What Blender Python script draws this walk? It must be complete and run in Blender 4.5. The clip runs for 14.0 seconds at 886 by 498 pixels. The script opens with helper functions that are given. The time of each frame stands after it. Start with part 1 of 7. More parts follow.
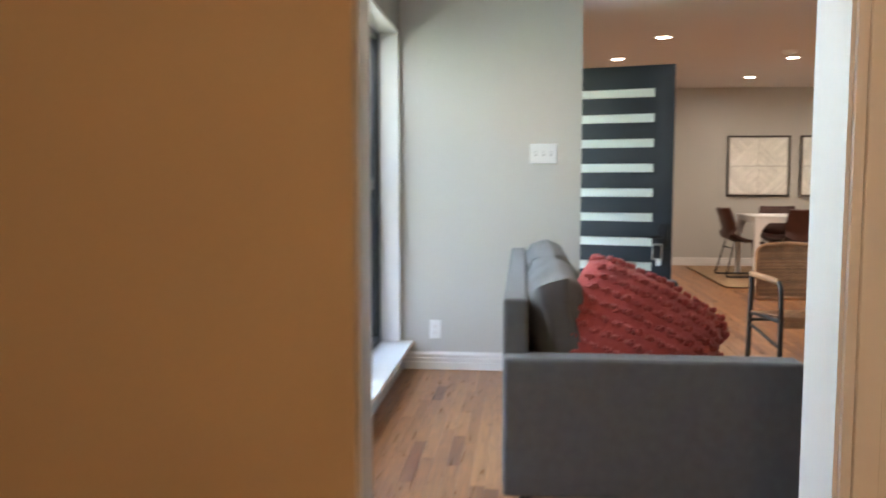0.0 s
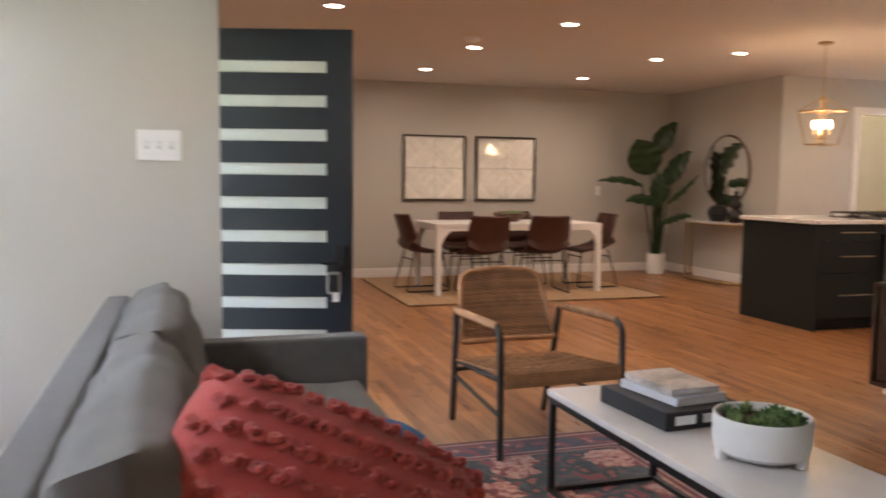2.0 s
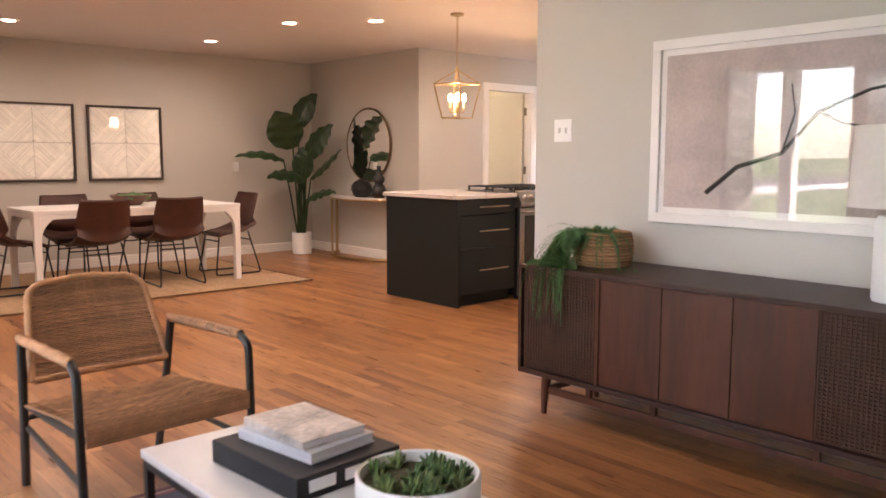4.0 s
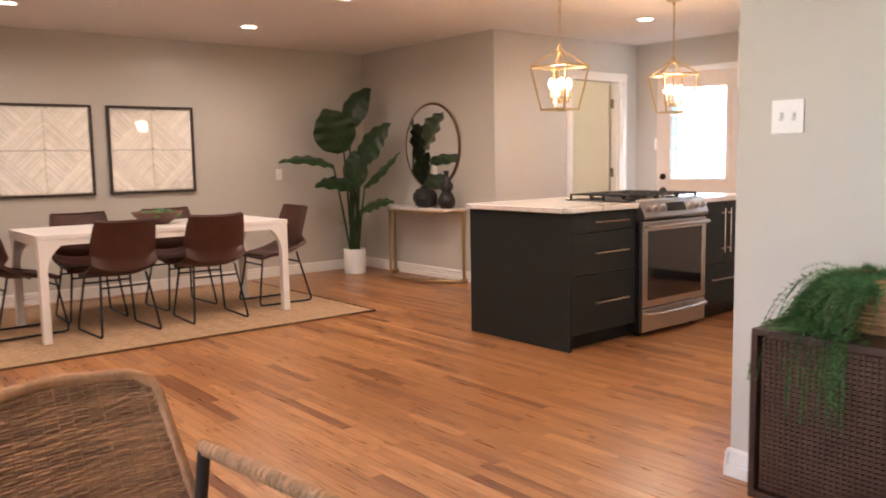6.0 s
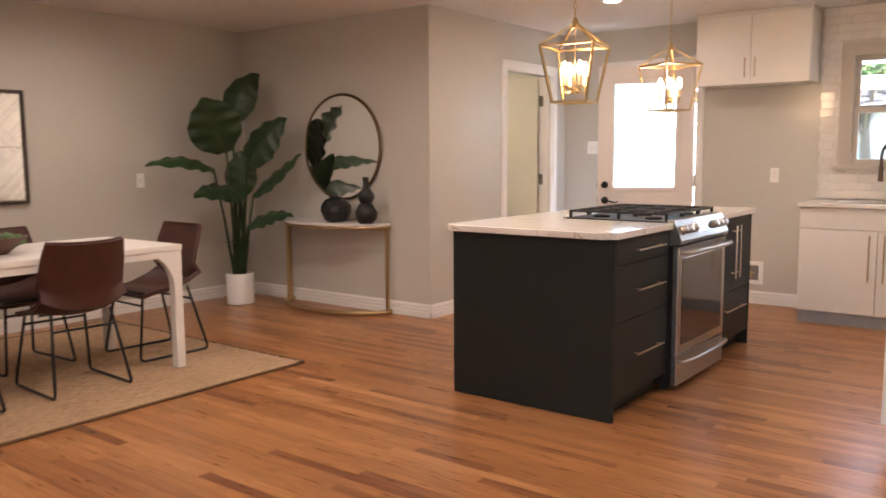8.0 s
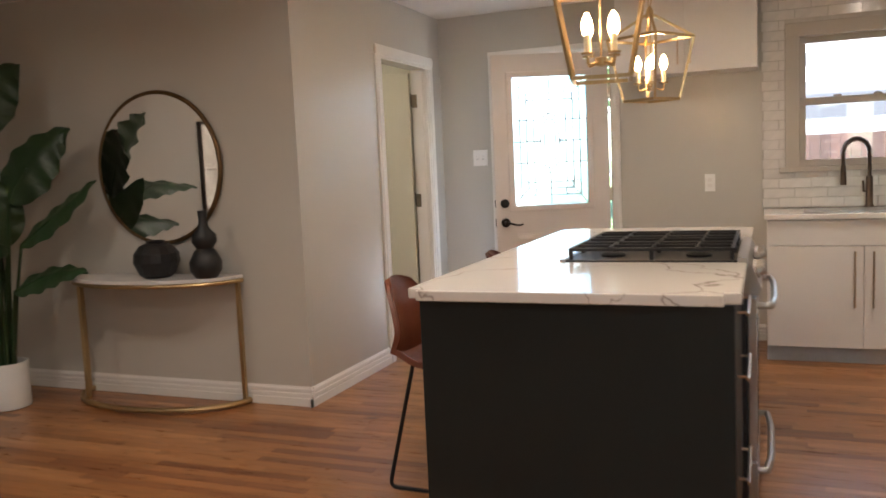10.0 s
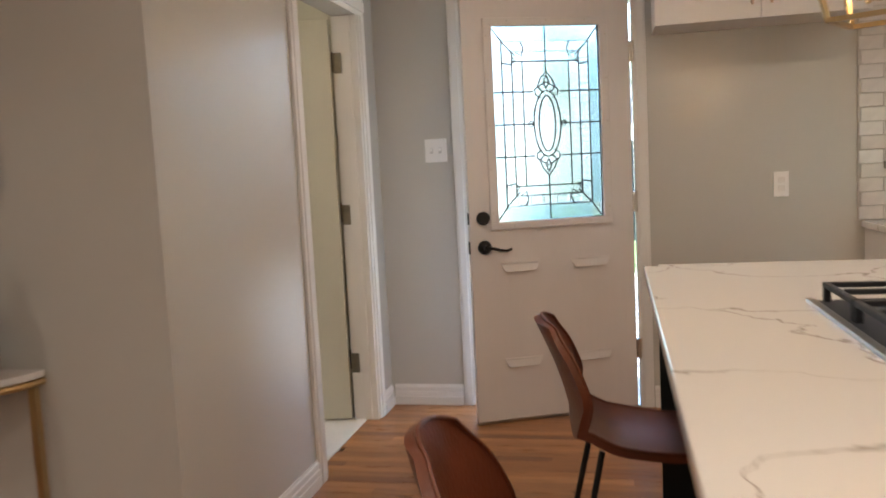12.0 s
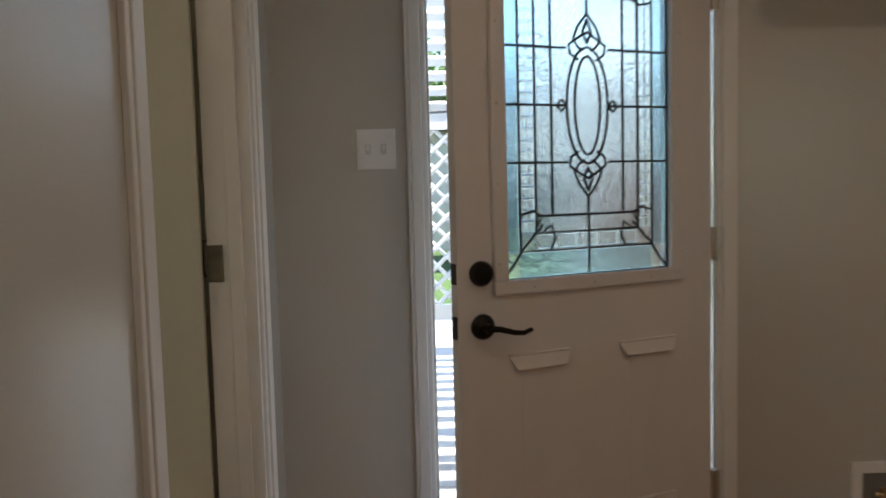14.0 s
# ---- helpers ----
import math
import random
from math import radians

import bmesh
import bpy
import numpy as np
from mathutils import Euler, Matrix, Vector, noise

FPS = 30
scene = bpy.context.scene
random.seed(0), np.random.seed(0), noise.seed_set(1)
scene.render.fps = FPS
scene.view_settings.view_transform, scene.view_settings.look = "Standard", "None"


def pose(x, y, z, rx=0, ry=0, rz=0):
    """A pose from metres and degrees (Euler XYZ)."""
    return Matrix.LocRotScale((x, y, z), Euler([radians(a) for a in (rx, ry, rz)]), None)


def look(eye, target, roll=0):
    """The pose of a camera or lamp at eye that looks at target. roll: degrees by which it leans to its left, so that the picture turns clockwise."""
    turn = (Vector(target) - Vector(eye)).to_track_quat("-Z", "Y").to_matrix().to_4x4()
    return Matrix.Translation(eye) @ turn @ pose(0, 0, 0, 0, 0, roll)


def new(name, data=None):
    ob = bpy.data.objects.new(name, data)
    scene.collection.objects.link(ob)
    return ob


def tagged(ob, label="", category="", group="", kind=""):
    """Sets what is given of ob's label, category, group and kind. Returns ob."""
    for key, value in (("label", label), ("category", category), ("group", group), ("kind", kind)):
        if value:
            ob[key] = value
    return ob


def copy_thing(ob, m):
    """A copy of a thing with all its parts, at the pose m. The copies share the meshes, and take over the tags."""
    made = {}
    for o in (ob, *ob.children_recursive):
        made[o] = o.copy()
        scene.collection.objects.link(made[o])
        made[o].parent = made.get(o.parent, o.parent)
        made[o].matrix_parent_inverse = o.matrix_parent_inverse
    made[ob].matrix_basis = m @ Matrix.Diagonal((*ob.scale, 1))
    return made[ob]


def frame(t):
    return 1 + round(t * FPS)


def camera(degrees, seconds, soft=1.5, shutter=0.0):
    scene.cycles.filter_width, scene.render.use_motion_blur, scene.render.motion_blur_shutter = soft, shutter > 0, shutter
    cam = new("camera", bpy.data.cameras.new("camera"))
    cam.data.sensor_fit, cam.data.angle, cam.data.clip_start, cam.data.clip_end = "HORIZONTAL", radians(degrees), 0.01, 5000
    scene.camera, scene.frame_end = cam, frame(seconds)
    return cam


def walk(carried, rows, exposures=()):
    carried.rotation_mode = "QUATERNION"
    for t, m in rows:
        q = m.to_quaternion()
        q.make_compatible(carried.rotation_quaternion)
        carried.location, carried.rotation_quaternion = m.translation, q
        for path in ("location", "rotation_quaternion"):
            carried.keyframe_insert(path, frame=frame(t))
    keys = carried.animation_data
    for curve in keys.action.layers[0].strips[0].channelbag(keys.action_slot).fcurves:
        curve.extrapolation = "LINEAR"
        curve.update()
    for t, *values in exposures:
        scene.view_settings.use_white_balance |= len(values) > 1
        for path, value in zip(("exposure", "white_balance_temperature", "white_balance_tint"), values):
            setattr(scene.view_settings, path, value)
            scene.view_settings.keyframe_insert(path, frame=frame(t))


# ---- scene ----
cam = camera(57.3, 14.0, soft=1.7, shutter=0.5)
PATH = [
    (0, (0.114, -0.086, 1.186), (-0.081, 1.897, 1.018), -0.0),
    (0.5, (0.151, 0.436, 1.237), (0.15, 2.431, 1.087), 0.0),
    (1, (0.231, 0.846, 1.252), (0.309, 2.841, 1.128), 1.1),
    (1.5, (0.275, 1.246, 1.244), (0.572, 3.219, 1.11), 0.9),
    (2, (0.345, 1.558, 1.224), (0.941, 3.46, 1.056), 0.6),
    (2.5, (0.402, 1.755, 1.22), (1.293, 3.535, 1.034), 0.4),
    (3, (0.446, 1.944, 1.226), (1.672, 3.51, 1.009), -0.9),
    (3.2, (0.461, 2.008, 1.224), (1.802, 3.474, 0.998), -1.3),
    (5.3, (1.302, 3.022, 1.26), (2.566, 4.561, 1.078), -0.2),
    (5.5, (1.362, 3.147, 1.276), (2.563, 4.736, 1.095), 0.4),
    (6, (1.446, 3.569, 1.258), (2.704, 5.107, 1.035), -1.0),
    (6.5, (1.521, 3.98, 1.277), (2.923, 5.385, 1.028), 0.1),
    (7, (1.634, 4.417, 1.271), (3.076, 5.782, 1.026), 1.4),
    (7.5, (1.669, 4.876, 1.291), (3.164, 6.185, 1.063), 0.5),
    (8, (1.769, 5.329, 1.295), (3.347, 6.537, 1.068), -0.4),
    (8.5, (1.892, 5.77, 1.276), (3.603, 6.776, 1.03), -1.7),
    (9, (2.213, 6.176, 1.282), (4.01, 7.023, 1.051), -2.4),
    (9.2, (2.341, 6.331, 1.313), (4.143, 7.168, 1.092), -2.8),
    (11.3, (4.145, 7.726, 1.288), (6.047, 8.313, 1.104), -1.1),
    (11.5, (4.338, 7.832, 1.28), (6.239, 8.423, 1.088), -1.1),
    (12, (4.774, 8.067, 1.275), (6.719, 8.491, 1.077), -2.9),
    (12.5, (5.22, 8.295, 1.287), (7.184, 8.635, 1.127), -2.0),
    (13, (5.66, 8.517, 1.295), (7.649, 8.675, 1.16), -2.7),
    (13.5, (6.085, 8.664, 1.275), (8.08, 8.7, 1.141), -1.5),
    (14, (6.524, 8.816, 1.259), (8.518, 8.803, 1.101), -1.5),
]

# the way round the sofa's corner, and on past the dining rug
PATH += [(t, eye, tuple(e + d for e, d in zip(eye, way)), 0.0) for t, eye, way in (
    (3.7, (0.66, 2.11, 1.235), (1.33, 1.47, -0.23)), (4.2, (0.96, 2.24, 1.25), (1.3, 1.5, -0.22)), (4.7, (1.21, 2.52, 1.265), (1.24, 1.55, -0.2)))]
PATH.sort()
EXPOSURES = [(0.0, 4.3, 6350, 8), (0.5, 3.85, 6500, 10), (1.0, 3.3, 6400, 10), (1.5, 3.25, 6750, 15), (2.0, 4.0, 7050, 18), (2.5, 4.1, 7050, 22), (3.0, 4.3, 7150, 25), (5.5, 4.6, 7050, 23), (6.5, 4.5, 6550, 17), (7.5, 4.3, 6600, 17), (8.5, 4.25, 6550, 14),
             (9.0, 4.1, 6400, 10), (11.5, 3.5, 6350, 9), (12.5, 3.65, 6400, 9), (13.0, 3.4, 6550, 9), (13.5, 2.8, 6500, 7), (14.0, 2.3, 6500, 6)]
walk(cam, [(t, look(eye, target, roll)) for t, eye, target, roll in PATH], EXPOSURES)

# ---- daylight and lamps ----
SPOT_W, SPOT_C = 0.52, (1.0, 0.87, 0.75)
PENDANT_W, HALL_W, BATH_W = 0.42, 1.48, 0.32
world = bpy.data.worlds.new("sky")
scene.world = world
world.use_nodes = True
wn = world.node_tree
sky = wn.nodes.new("ShaderNodeTexSky")
sky.sky_type = "NISHITA"
sky.sun_disc = False
sky.sun_elevation = radians(56)
sky.sun_rotation = radians(194)
wn.nodes["Background"].inputs[1].default_value = 0.13
wn.links.new(sky.outputs[0], wn.nodes["Background"].inputs[0])
sun = new("sun", bpy.data.lights.new("sun", "SUN"))
sun.data.energy = 3.4
sun.data.angle = radians(0.6)
sun.data.color = (1.0, 0.95, 0.86)
sun.matrix_world = look((-3, -12, 18), (0, 0, 0))
# the sky's light at the head of the front window
wl = new("window_skylight", bpy.data.lights.new("window_skylight", "AREA"))
wl.data.shape, wl.data.size, wl.data.size_y = "RECTANGLE", 2.2, 0.2
wl.data.energy, wl.data.color = 2.0, (0.9, 0.96, 1.0)
wl.matrix_world = look((-0.9, 3.15, 2.0), (0.6, 3.15, 1.0))

# ---- materials ----
def mat(name, color, rough=0.6, metal=0.0, var=0.12, scale=6.0, bump=0.0, bscale=60.0, stretch=(1, 1, 1), island=0.0, objrand=0.0,
        spec=0.5, sheen=0.0, coat=0.0):
    m = bpy.data.materials.new(name)
    m.use_nodes = True
    n, l = m.node_tree.nodes, m.node_tree.links
    b = n["Principled BSDF"]
    b.inputs["Roughness"].default_value = rough
    b.inputs["Metallic"].default_value = metal
    b.inputs["Specular IOR Level"].default_value = spec
    b.inputs["Sheen Weight"].default_value = sheen
    b.inputs["Coat Weight"].default_value = coat
    tc = n.new("ShaderNodeTexCoord")
    mp = n.new("ShaderNodeMapping")
    mp.inputs["Scale"].default_value = stretch
    l.new(tc.outputs["Object"], mp.inputs[0])
    t1 = n.new("ShaderNodeTexNoise")
    t1.inputs["Scale"].default_value = scale
    t1.inputs["Detail"].default_value = 6
    l.new(mp.outputs[0], t1.inputs["Vector"])
    t2 = n.new("ShaderNodeTexNoise")
    t2.inputs["Scale"].default_value = bscale
    t2.inputs["Detail"].default_value = 4
    l.new(mp.outputs[0], t2.inputs["Vector"])
    add = n.new("ShaderNodeMath")
    add.operation = "MULTIPLY_ADD"
    l.new(t2.outputs[0], add.inputs[0])
    add.inputs[1].default_value = 0.5
    l.new(t1.outputs[0], add.inputs[2])
    rng = n.new("ShaderNodeMapRange")
    rng.inputs[1].default_value, rng.inputs[2].default_value = 0.45, 1.05
    rng.inputs[3].default_value, rng.inputs[4].default_value = 1 - var, 1 + var
    l.new(add.outputs[0], rng.inputs[0])
    value = rng.outputs[0]
    for node, amount in (("ShaderNodeNewGeometry", island), ("ShaderNodeObjectInfo", objrand)):
        if amount:
            src = n.new(node)
            r2 = n.new("ShaderNodeMapRange")
            r2.inputs[3].default_value, r2.inputs[4].default_value = 1 - amount, 1 + amount
            l.new(src.outputs["Random Per Island" if island and node.endswith("Geometry") else "Random"], r2.inputs[0])
            mul = n.new("ShaderNodeMath")
            mul.operation = "MULTIPLY"
            l.new(value, mul.inputs[0])
            l.new(r2.outputs[0], mul.inputs[1])
            value = mul.outputs[0]
    mix = n.new("ShaderNodeVectorMath")
    mix.operation = "SCALE"
    mix.inputs[0].default_value = color[:3]
    l.new(value, mix.inputs["Scale"])
    l.new(mix.outputs[0], b.inputs["Base Color"])
    if bump:
        bp = n.new("ShaderNodeBump")
        bp.inputs["Strength"].default_value = bump
        bp.inputs["Distance"].default_value = 0.01
        l.new(t2.outputs[0], bp.inputs["Height"])
        l.new(bp.outputs[0], b.inputs["Normal"])
    return m


def glow(name, color, strength):
    m = bpy.data.materials.new(name)
    m.use_nodes = True
    b = m.node_tree.nodes["Principled BSDF"]
    b.inputs["Base Color"].default_value = (0.8, 0.8, 0.8, 1)
    b.inputs["Emission Color"].default_value = (*color, 1)
    b.inputs["Emission Strength"].default_value = strength
    return m


def clear_glass(name, rough=0.0, color=(1, 1, 1), ior=1.45, bump=0.0, bscale=40.0):
    m = bpy.data.materials.new(name)
    m.use_nodes = True
    n, l = m.node_tree.nodes, m.node_tree.links
    b = n["Principled BSDF"]
    b.inputs["Base Color"].default_value = (*color, 1)
    b.inputs["Roughness"].default_value = rough
    b.inputs["Transmission Weight"].default_value = 1.0
    b.inputs["IOR"].default_value = ior
    if bump:
        t = n.new("ShaderNodeTexNoise")
        t.inputs["Scale"].default_value = bscale
        tc = n.new("ShaderNodeTexCoord")
        l.new(tc.outputs["Object"], t.inputs["Vector"])
        bp = n.new("ShaderNodeBump")
        bp.inputs["Strength"].default_value = bump
        bp.inputs["Distance"].default_value = 0.01
        l.new(t.outputs[0], bp.inputs["Height"])
        l.new(bp.outputs[0], b.inputs["Normal"])
    return m


WALL = mat("greige_wall_paint", (0.56, 0.54, 0.495), 0.23, var=0.02, scale=1.5, bump=0.06, bscale=180)
WALLD = mat("hall_wall_paint", (0.56, 0.5, 0.42), 0.7, var=0.02, scale=1.5, bump=0.06, bscale=180)
CEIL = mat("ceiling_paint", (0.72, 0.68, 0.64), 0.8, var=0.02, scale=1.5, bump=0.15, bscale=120)
TRIM = mat("white_trim_paint", (0.8, 0.78, 0.75), 0.4, var=0.02)
BATHW = mat("cream_wall_paint", (0.64, 0.62, 0.52), 0.6, var=0.02)
BLACKM = mat("black_metal", (0.02, 0.02, 0.022), 0.45, 0.4, var=0.2, scale=30)
# window frame paint; on the garden shed's wall its black stands for shade
BLACKP = mat("black_frame_paint_and_shade", (0.02, 0.024, 0.028), 0.4, var=0.1)
DOORB = mat("black_door_paint", (0.014, 0.02, 0.028), 0.35, var=0.15, scale=4)
GLASS = clear_glass("window_glass")
NAVY = mat("charcoal_cabinet_paint", (0.0115, 0.0165, 0.0175), 0.5, var=0.08, scale=8, spec=0.35)
WHITEC = mat("white_cabinet_paint", (0.76, 0.73, 0.7), 0.35, var=0.02)
STEEL = mat("stainless_steel", (0.46, 0.45, 0.43), 0.28, 1.0, var=0.08, scale=3, stretch=(1, 1, 40))
BRASS = mat("brushed_brass", (0.5, 0.37, 0.2), 0.32, 1.0, var=0.1)
NICKEL = mat("brushed_nickel", (0.6, 0.55, 0.48), 0.3, 1.0, var=0.05)
OVENG = mat("black_oven_glass", (0.012, 0.012, 0.014), 0.06, var=0.05, coat=0.5)
LEATHER = mat("brown_leather", (0.058, 0.018, 0.0115), 0.45, var=0.25, scale=8, bump=0.15, bscale=120)
TAN = mat("cognac_leather", (0.13, 0.034, 0.014), 0.4, var=0.2, scale=8, bump=0.15, bscale=120)
GREYF = mat("grey_upholstery", (0.105, 0.105, 0.11), 0.95, var=0.15, scale=25, bump=0.5, bscale=450, sheen=0.3)
REDF = mat("coral_cotton", (0.4, 0.062, 0.058), 0.95, var=0.15, scale=20, bump=0.5, bscale=400, sheen=0.2)
WALNUT = mat("walnut_veneer", (0.085, 0.03, 0.016), 0.45, var=0.35, scale=5, stretch=(1, 1, 0.12), bscale=40, objrand=0.12, spec=0.3)
WALNUTD = mat("dark_walnut", (0.05, 0.02, 0.012), 0.45, var=0.3, scale=6, stretch=(1, 0.15, 1), spec=0.35)
WHITEL = mat("white_lacquer", (0.8, 0.77, 0.74), 0.3, var=0.02)
CERAM = mat("white_ceramic", (0.78, 0.78, 0.77), 0.35, var=0.03)
CANE = mat("woven_seagrass", (0.36, 0.183, 0.088), 0.7, var=0.3, scale=14, bump=0.3, bscale=90, island=0.25)
DARKW = mat("black_stained_wood", (0.022, 0.018, 0.015), 0.5, var=0.3, scale=12)
JUTE = mat("jute_rug", (0.42, 0.28, 0.17), 0.95, var=0.2, scale=30, bump=0.6, bscale=160)
LEAF = mat("dark_green_leaf", (0.019, 0.046, 0.016), 0.4, var=0.3, scale=5, island=0.2)
FERN = mat("fern_green", (0.065, 0.165, 0.05), 0.6, var=0.3, scale=8, island=0.4)
MIRROR = mat("mirror_silver", (0.9, 0.9, 0.9), 0.02, 1.0, var=0.0)
BLACKV = mat("black_stoneware", (0.012, 0.012, 0.013), 0.45, var=0.3, scale=10, bump=0.2)
PLATE = mat("white_plastic", (0.86, 0.85, 0.83), 0.35, var=0.01)
BRONZE = mat("oil_rubbed_bronze", (0.018, 0.014, 0.012), 0.35, 0.7, var=0.2)
LED = glow("downlight_lens", (1.0, 0.85, 0.7), 2.2)
BULB = glow("candle_bulb", (1.0, 0.6, 0.27), 5.0)

# ---- mesh helpers ----
def finish(bm, name, material, smooth=False):
    bm.normal_update()
    me = bpy.data.meshes.new(name)
    bm.to_mesh(me)
    bm.free()
    for m in (material if isinstance(material, (list, tuple)) else [material]):
        me.materials.append(m)
    if smooth:
        me.polygons.foreach_set("use_smooth", [True] * len(me.polygons))
        me.set_sharp_from_angle(angle=radians(40))
    return me


def part(name, bm, material, parent, label="", smooth=False):
    ob = new(name, finish(bm, name, material, smooth))
    ob.parent = parent
    if label:
        ob["label"] = label
    return ob


def thing(name, x, y, z, rz=0.0, label="", category="", group="", kind=""):
    ob = new(name)
    ob.empty_display_size = 0.1
    ob.matrix_world = pose(x, y, z, 0, 0, rz)
    return tagged(ob, label, category, group, kind)


def solid(name, bm, material, label="", category="", group="", kind="", m=None, smooth=False):
    ob = new(name, finish(bm, name, material, smooth))
    if m is not None:
        ob.matrix_world = m
    return tagged(ob, label, category, group, kind)


def box(x0, y0, z0, x1, y1, z1, bevel=0.0, seg=2, bm=None):
    own = bmesh.new()
    bmesh.ops.create_cube(own, size=1.0, matrix=Matrix.LocRotScale(((x0 + x1) / 2, (y0 + y1) / 2, (z0 + z1) / 2), None, (abs(x1 - x0), abs(y1 - y0), abs(z1 - z0))))
    if bevel:
        bmesh.ops.bevel(own, geom=own.edges[:], offset=bevel, segments=seg, profile=0.6, affect="EDGES")
    return merge(own, bm)


def merge(own, bm=None, m=None):
    if m is not None:
        own.transform(m)
    if bm is None:
        return own
    me = bpy.data.meshes.new("tmp")
    own.to_mesh(me)
    own.free()
    bm.from_mesh(me)
    bpy.data.meshes.remove(me)
    return bm


def rod(points, r, sides=10, closed=False, bm=None, r_end=None, square=False):
    """A swept tube along the points."""
    own = bmesh.new()
    pts = [Vector(p) for p in points]
    n = len(pts)
    rings = []
    up = None
    for i, p in enumerate(pts):
        a = pts[(i - 1) % n] if (i or closed) else p
        b = pts[(i + 1) % n] if (i < n - 1 or closed) else p
        d = (b - a).normalized()
        if up is None:
            up = d.orthogonal().normalized() if abs(d.z) > 0.99 else Vector((0, 0, 1))
        side = d.cross(up)
        if side.length < 1e-4:
            side = d.orthogonal()
        side.normalize()
        up = side.cross(d).normalized()
        rad = r if r_end is None else r + (r_end - r) * i / max(n - 1, 1)
        corner = 1.0
        if 0 < i < n - 1 or closed:
            d1, d2 = (p - a), (b - p)
            if d1.length > 1e-6 and d2.length > 1e-6:
                corner = 1.0 / max(0.6, math.cos(d1.angle(d2) / 2))
        off = math.pi / sides if square else 0
        rad2 = rad * (math.sqrt(2) if square else 1.0)
        rings.append([own.verts.new(p + (side * math.cos(off + 2 * math.pi * k / sides) + up * math.sin(off + 2 * math.pi * k / sides)) * rad2) for k in range(sides)])
    for i in range(n if closed else n - 1):
        a, b = rings[i], rings[(i + 1) % n]
        for k in range(sides):
            own.faces.new((a[k], a[(k + 1) % sides], b[(k + 1) % sides], b[k]))
    if not closed:
        own.faces.new(rings[0][::-1])
        own.faces.new(rings[-1])
    bmesh.ops.recalc_face_normals(own, faces=own.faces[:])
    return merge(own, bm)


def arc(points, steps=5, radius=0.05):
    """The polyline with its inner corners rounded."""
    pts = [Vector(p) for p in points]
    out = [pts[0]]
    for i in range(1, len(pts) - 1):
        p, a, b = pts[i], pts[i - 1], pts[i + 1]
        ra = min(radius, (a - p).length * 0.49, (b - p).length * 0.49)
        s, e = p + (a - p).normalized() * ra, p + (b - p).normalized() * ra
        for k in range(steps + 1):
            t = k / steps
            out.append(s * (1 - t) ** 2 + p * 2 * t * (1 - t) + e * t * t)
    out.append(pts[-1])
    return out


def lathe(profile, sides=32, bm=None):
    """A body turned round z from (radius, height) pairs."""
    own = bmesh.new()
    rings = []
    for r, z in profile:
        if r < 1e-5:
            rings.append([own.verts.new((0, 0, z))])
        else:
            rings.append([own.verts.new((r * math.cos(2 * math.pi * k / sides), r * math.sin(2 * math.pi * k / sides), z)) for k in range(sides)])
    for a, b in zip(rings, rings[1:]):
        for k in range(sides):
            q = [a[k % len(a)], a[(k + 1) % len(a)], b[(k + 1) % len(b)], b[k % len(b)]]
            q = list(dict.fromkeys(q))
            if len(q) > 2:
                own.faces.new(q)
    bmesh.ops.recalc_face_normals(own, faces=own.faces[:])
    return merge(own, bm)


def prism(outline, z0, z1, bevel=0.0, bm=None, m=None):
    """An upright prism over an outline of (x, y)."""
    own = bmesh.new()
    lo = [own.verts.new((x, y, z0)) for x, y in outline]
    hi = [own.verts.new((x, y, z1)) for x, y in outline]
    own.faces.new(lo[::-1])
    top = own.faces.new(hi)
    for i in range(len(lo)):
        j = (i + 1) % len(lo)
        own.faces.new((lo[i], lo[j], hi[j], hi[i]))
    bmesh.ops.recalc_face_normals(own, faces=own.faces[:])
    if bevel:
        bmesh.ops.bevel(own, geom=[e for e in own.edges if e.calc_face_angle(0) > 0.5], offset=bevel, segments=2, affect="EDGES")
    return merge(own, bm, m)


def grid_shell(fn, nu, nv, thick, bm=None, closed_u=False):
    """A sheet fn(u, v) with u, v in 0..1, given a thickness."""
    own = bmesh.new()
    vs = [[own.verts.new(fn(i / nu, j / nv)) for j in range(nv + 1)] for i in range(nu + 1)]
    for i in range(nu):
        for j in range(nv):
            own.faces.new((vs[i][j], vs[i + 1][j], vs[i + 1][j + 1], vs[i][j + 1]))
    own.normal_update()
    if thick:
        bmesh.ops.solidify(own, geom=own.faces[:], thickness=thick)
    bmesh.ops.recalc_face_normals(own, faces=own.faces[:])
    return merge(own, bm)


def cushion(w, d, h, seed=0, n=10, puff=0.5, wrinkle=0.004):
    """A stuffed pad, w by d by h, centred on its base."""
    own = bmesh.new()
    bmesh.ops.create_cube(own, size=2.0)
    bmesh.ops.subdivide_edges(own, edges=own.edges[:], cuts=n, use_grid_fill=True)
    for v in own.verts:
        x, y, z = v.co
        ex, ey = 1 - abs(x) ** 5, 1 - abs(y) ** 5
        k = (1 - puff) + puff * max(0.0, ex) ** 0.5 * max(0.0, ey) ** 0.5
        r = 0.06
        x2 = x * (1 - r * (abs(z) ** 4)) * (1 - 0.05 * (1 - abs(y) ** 2) * (puff > 0.6))
        y2 = y * (1 - r * (abs(z) ** 4)) * (1 - 0.05 * (1 - abs(x) ** 2) * (puff > 0.6))
        c = Vector((x2 * w / 2, y2 * d / 2, z * k * h / 2 + h / 2))
        c += Vector((noise.noise(c * 9 + Vector((seed, 0, 0))), noise.noise(c * 9 + Vector((0, seed, 7))), noise.noise(c * 9 + Vector((3, seed, 0))))) * wrinkle
        v.co = c
    return own

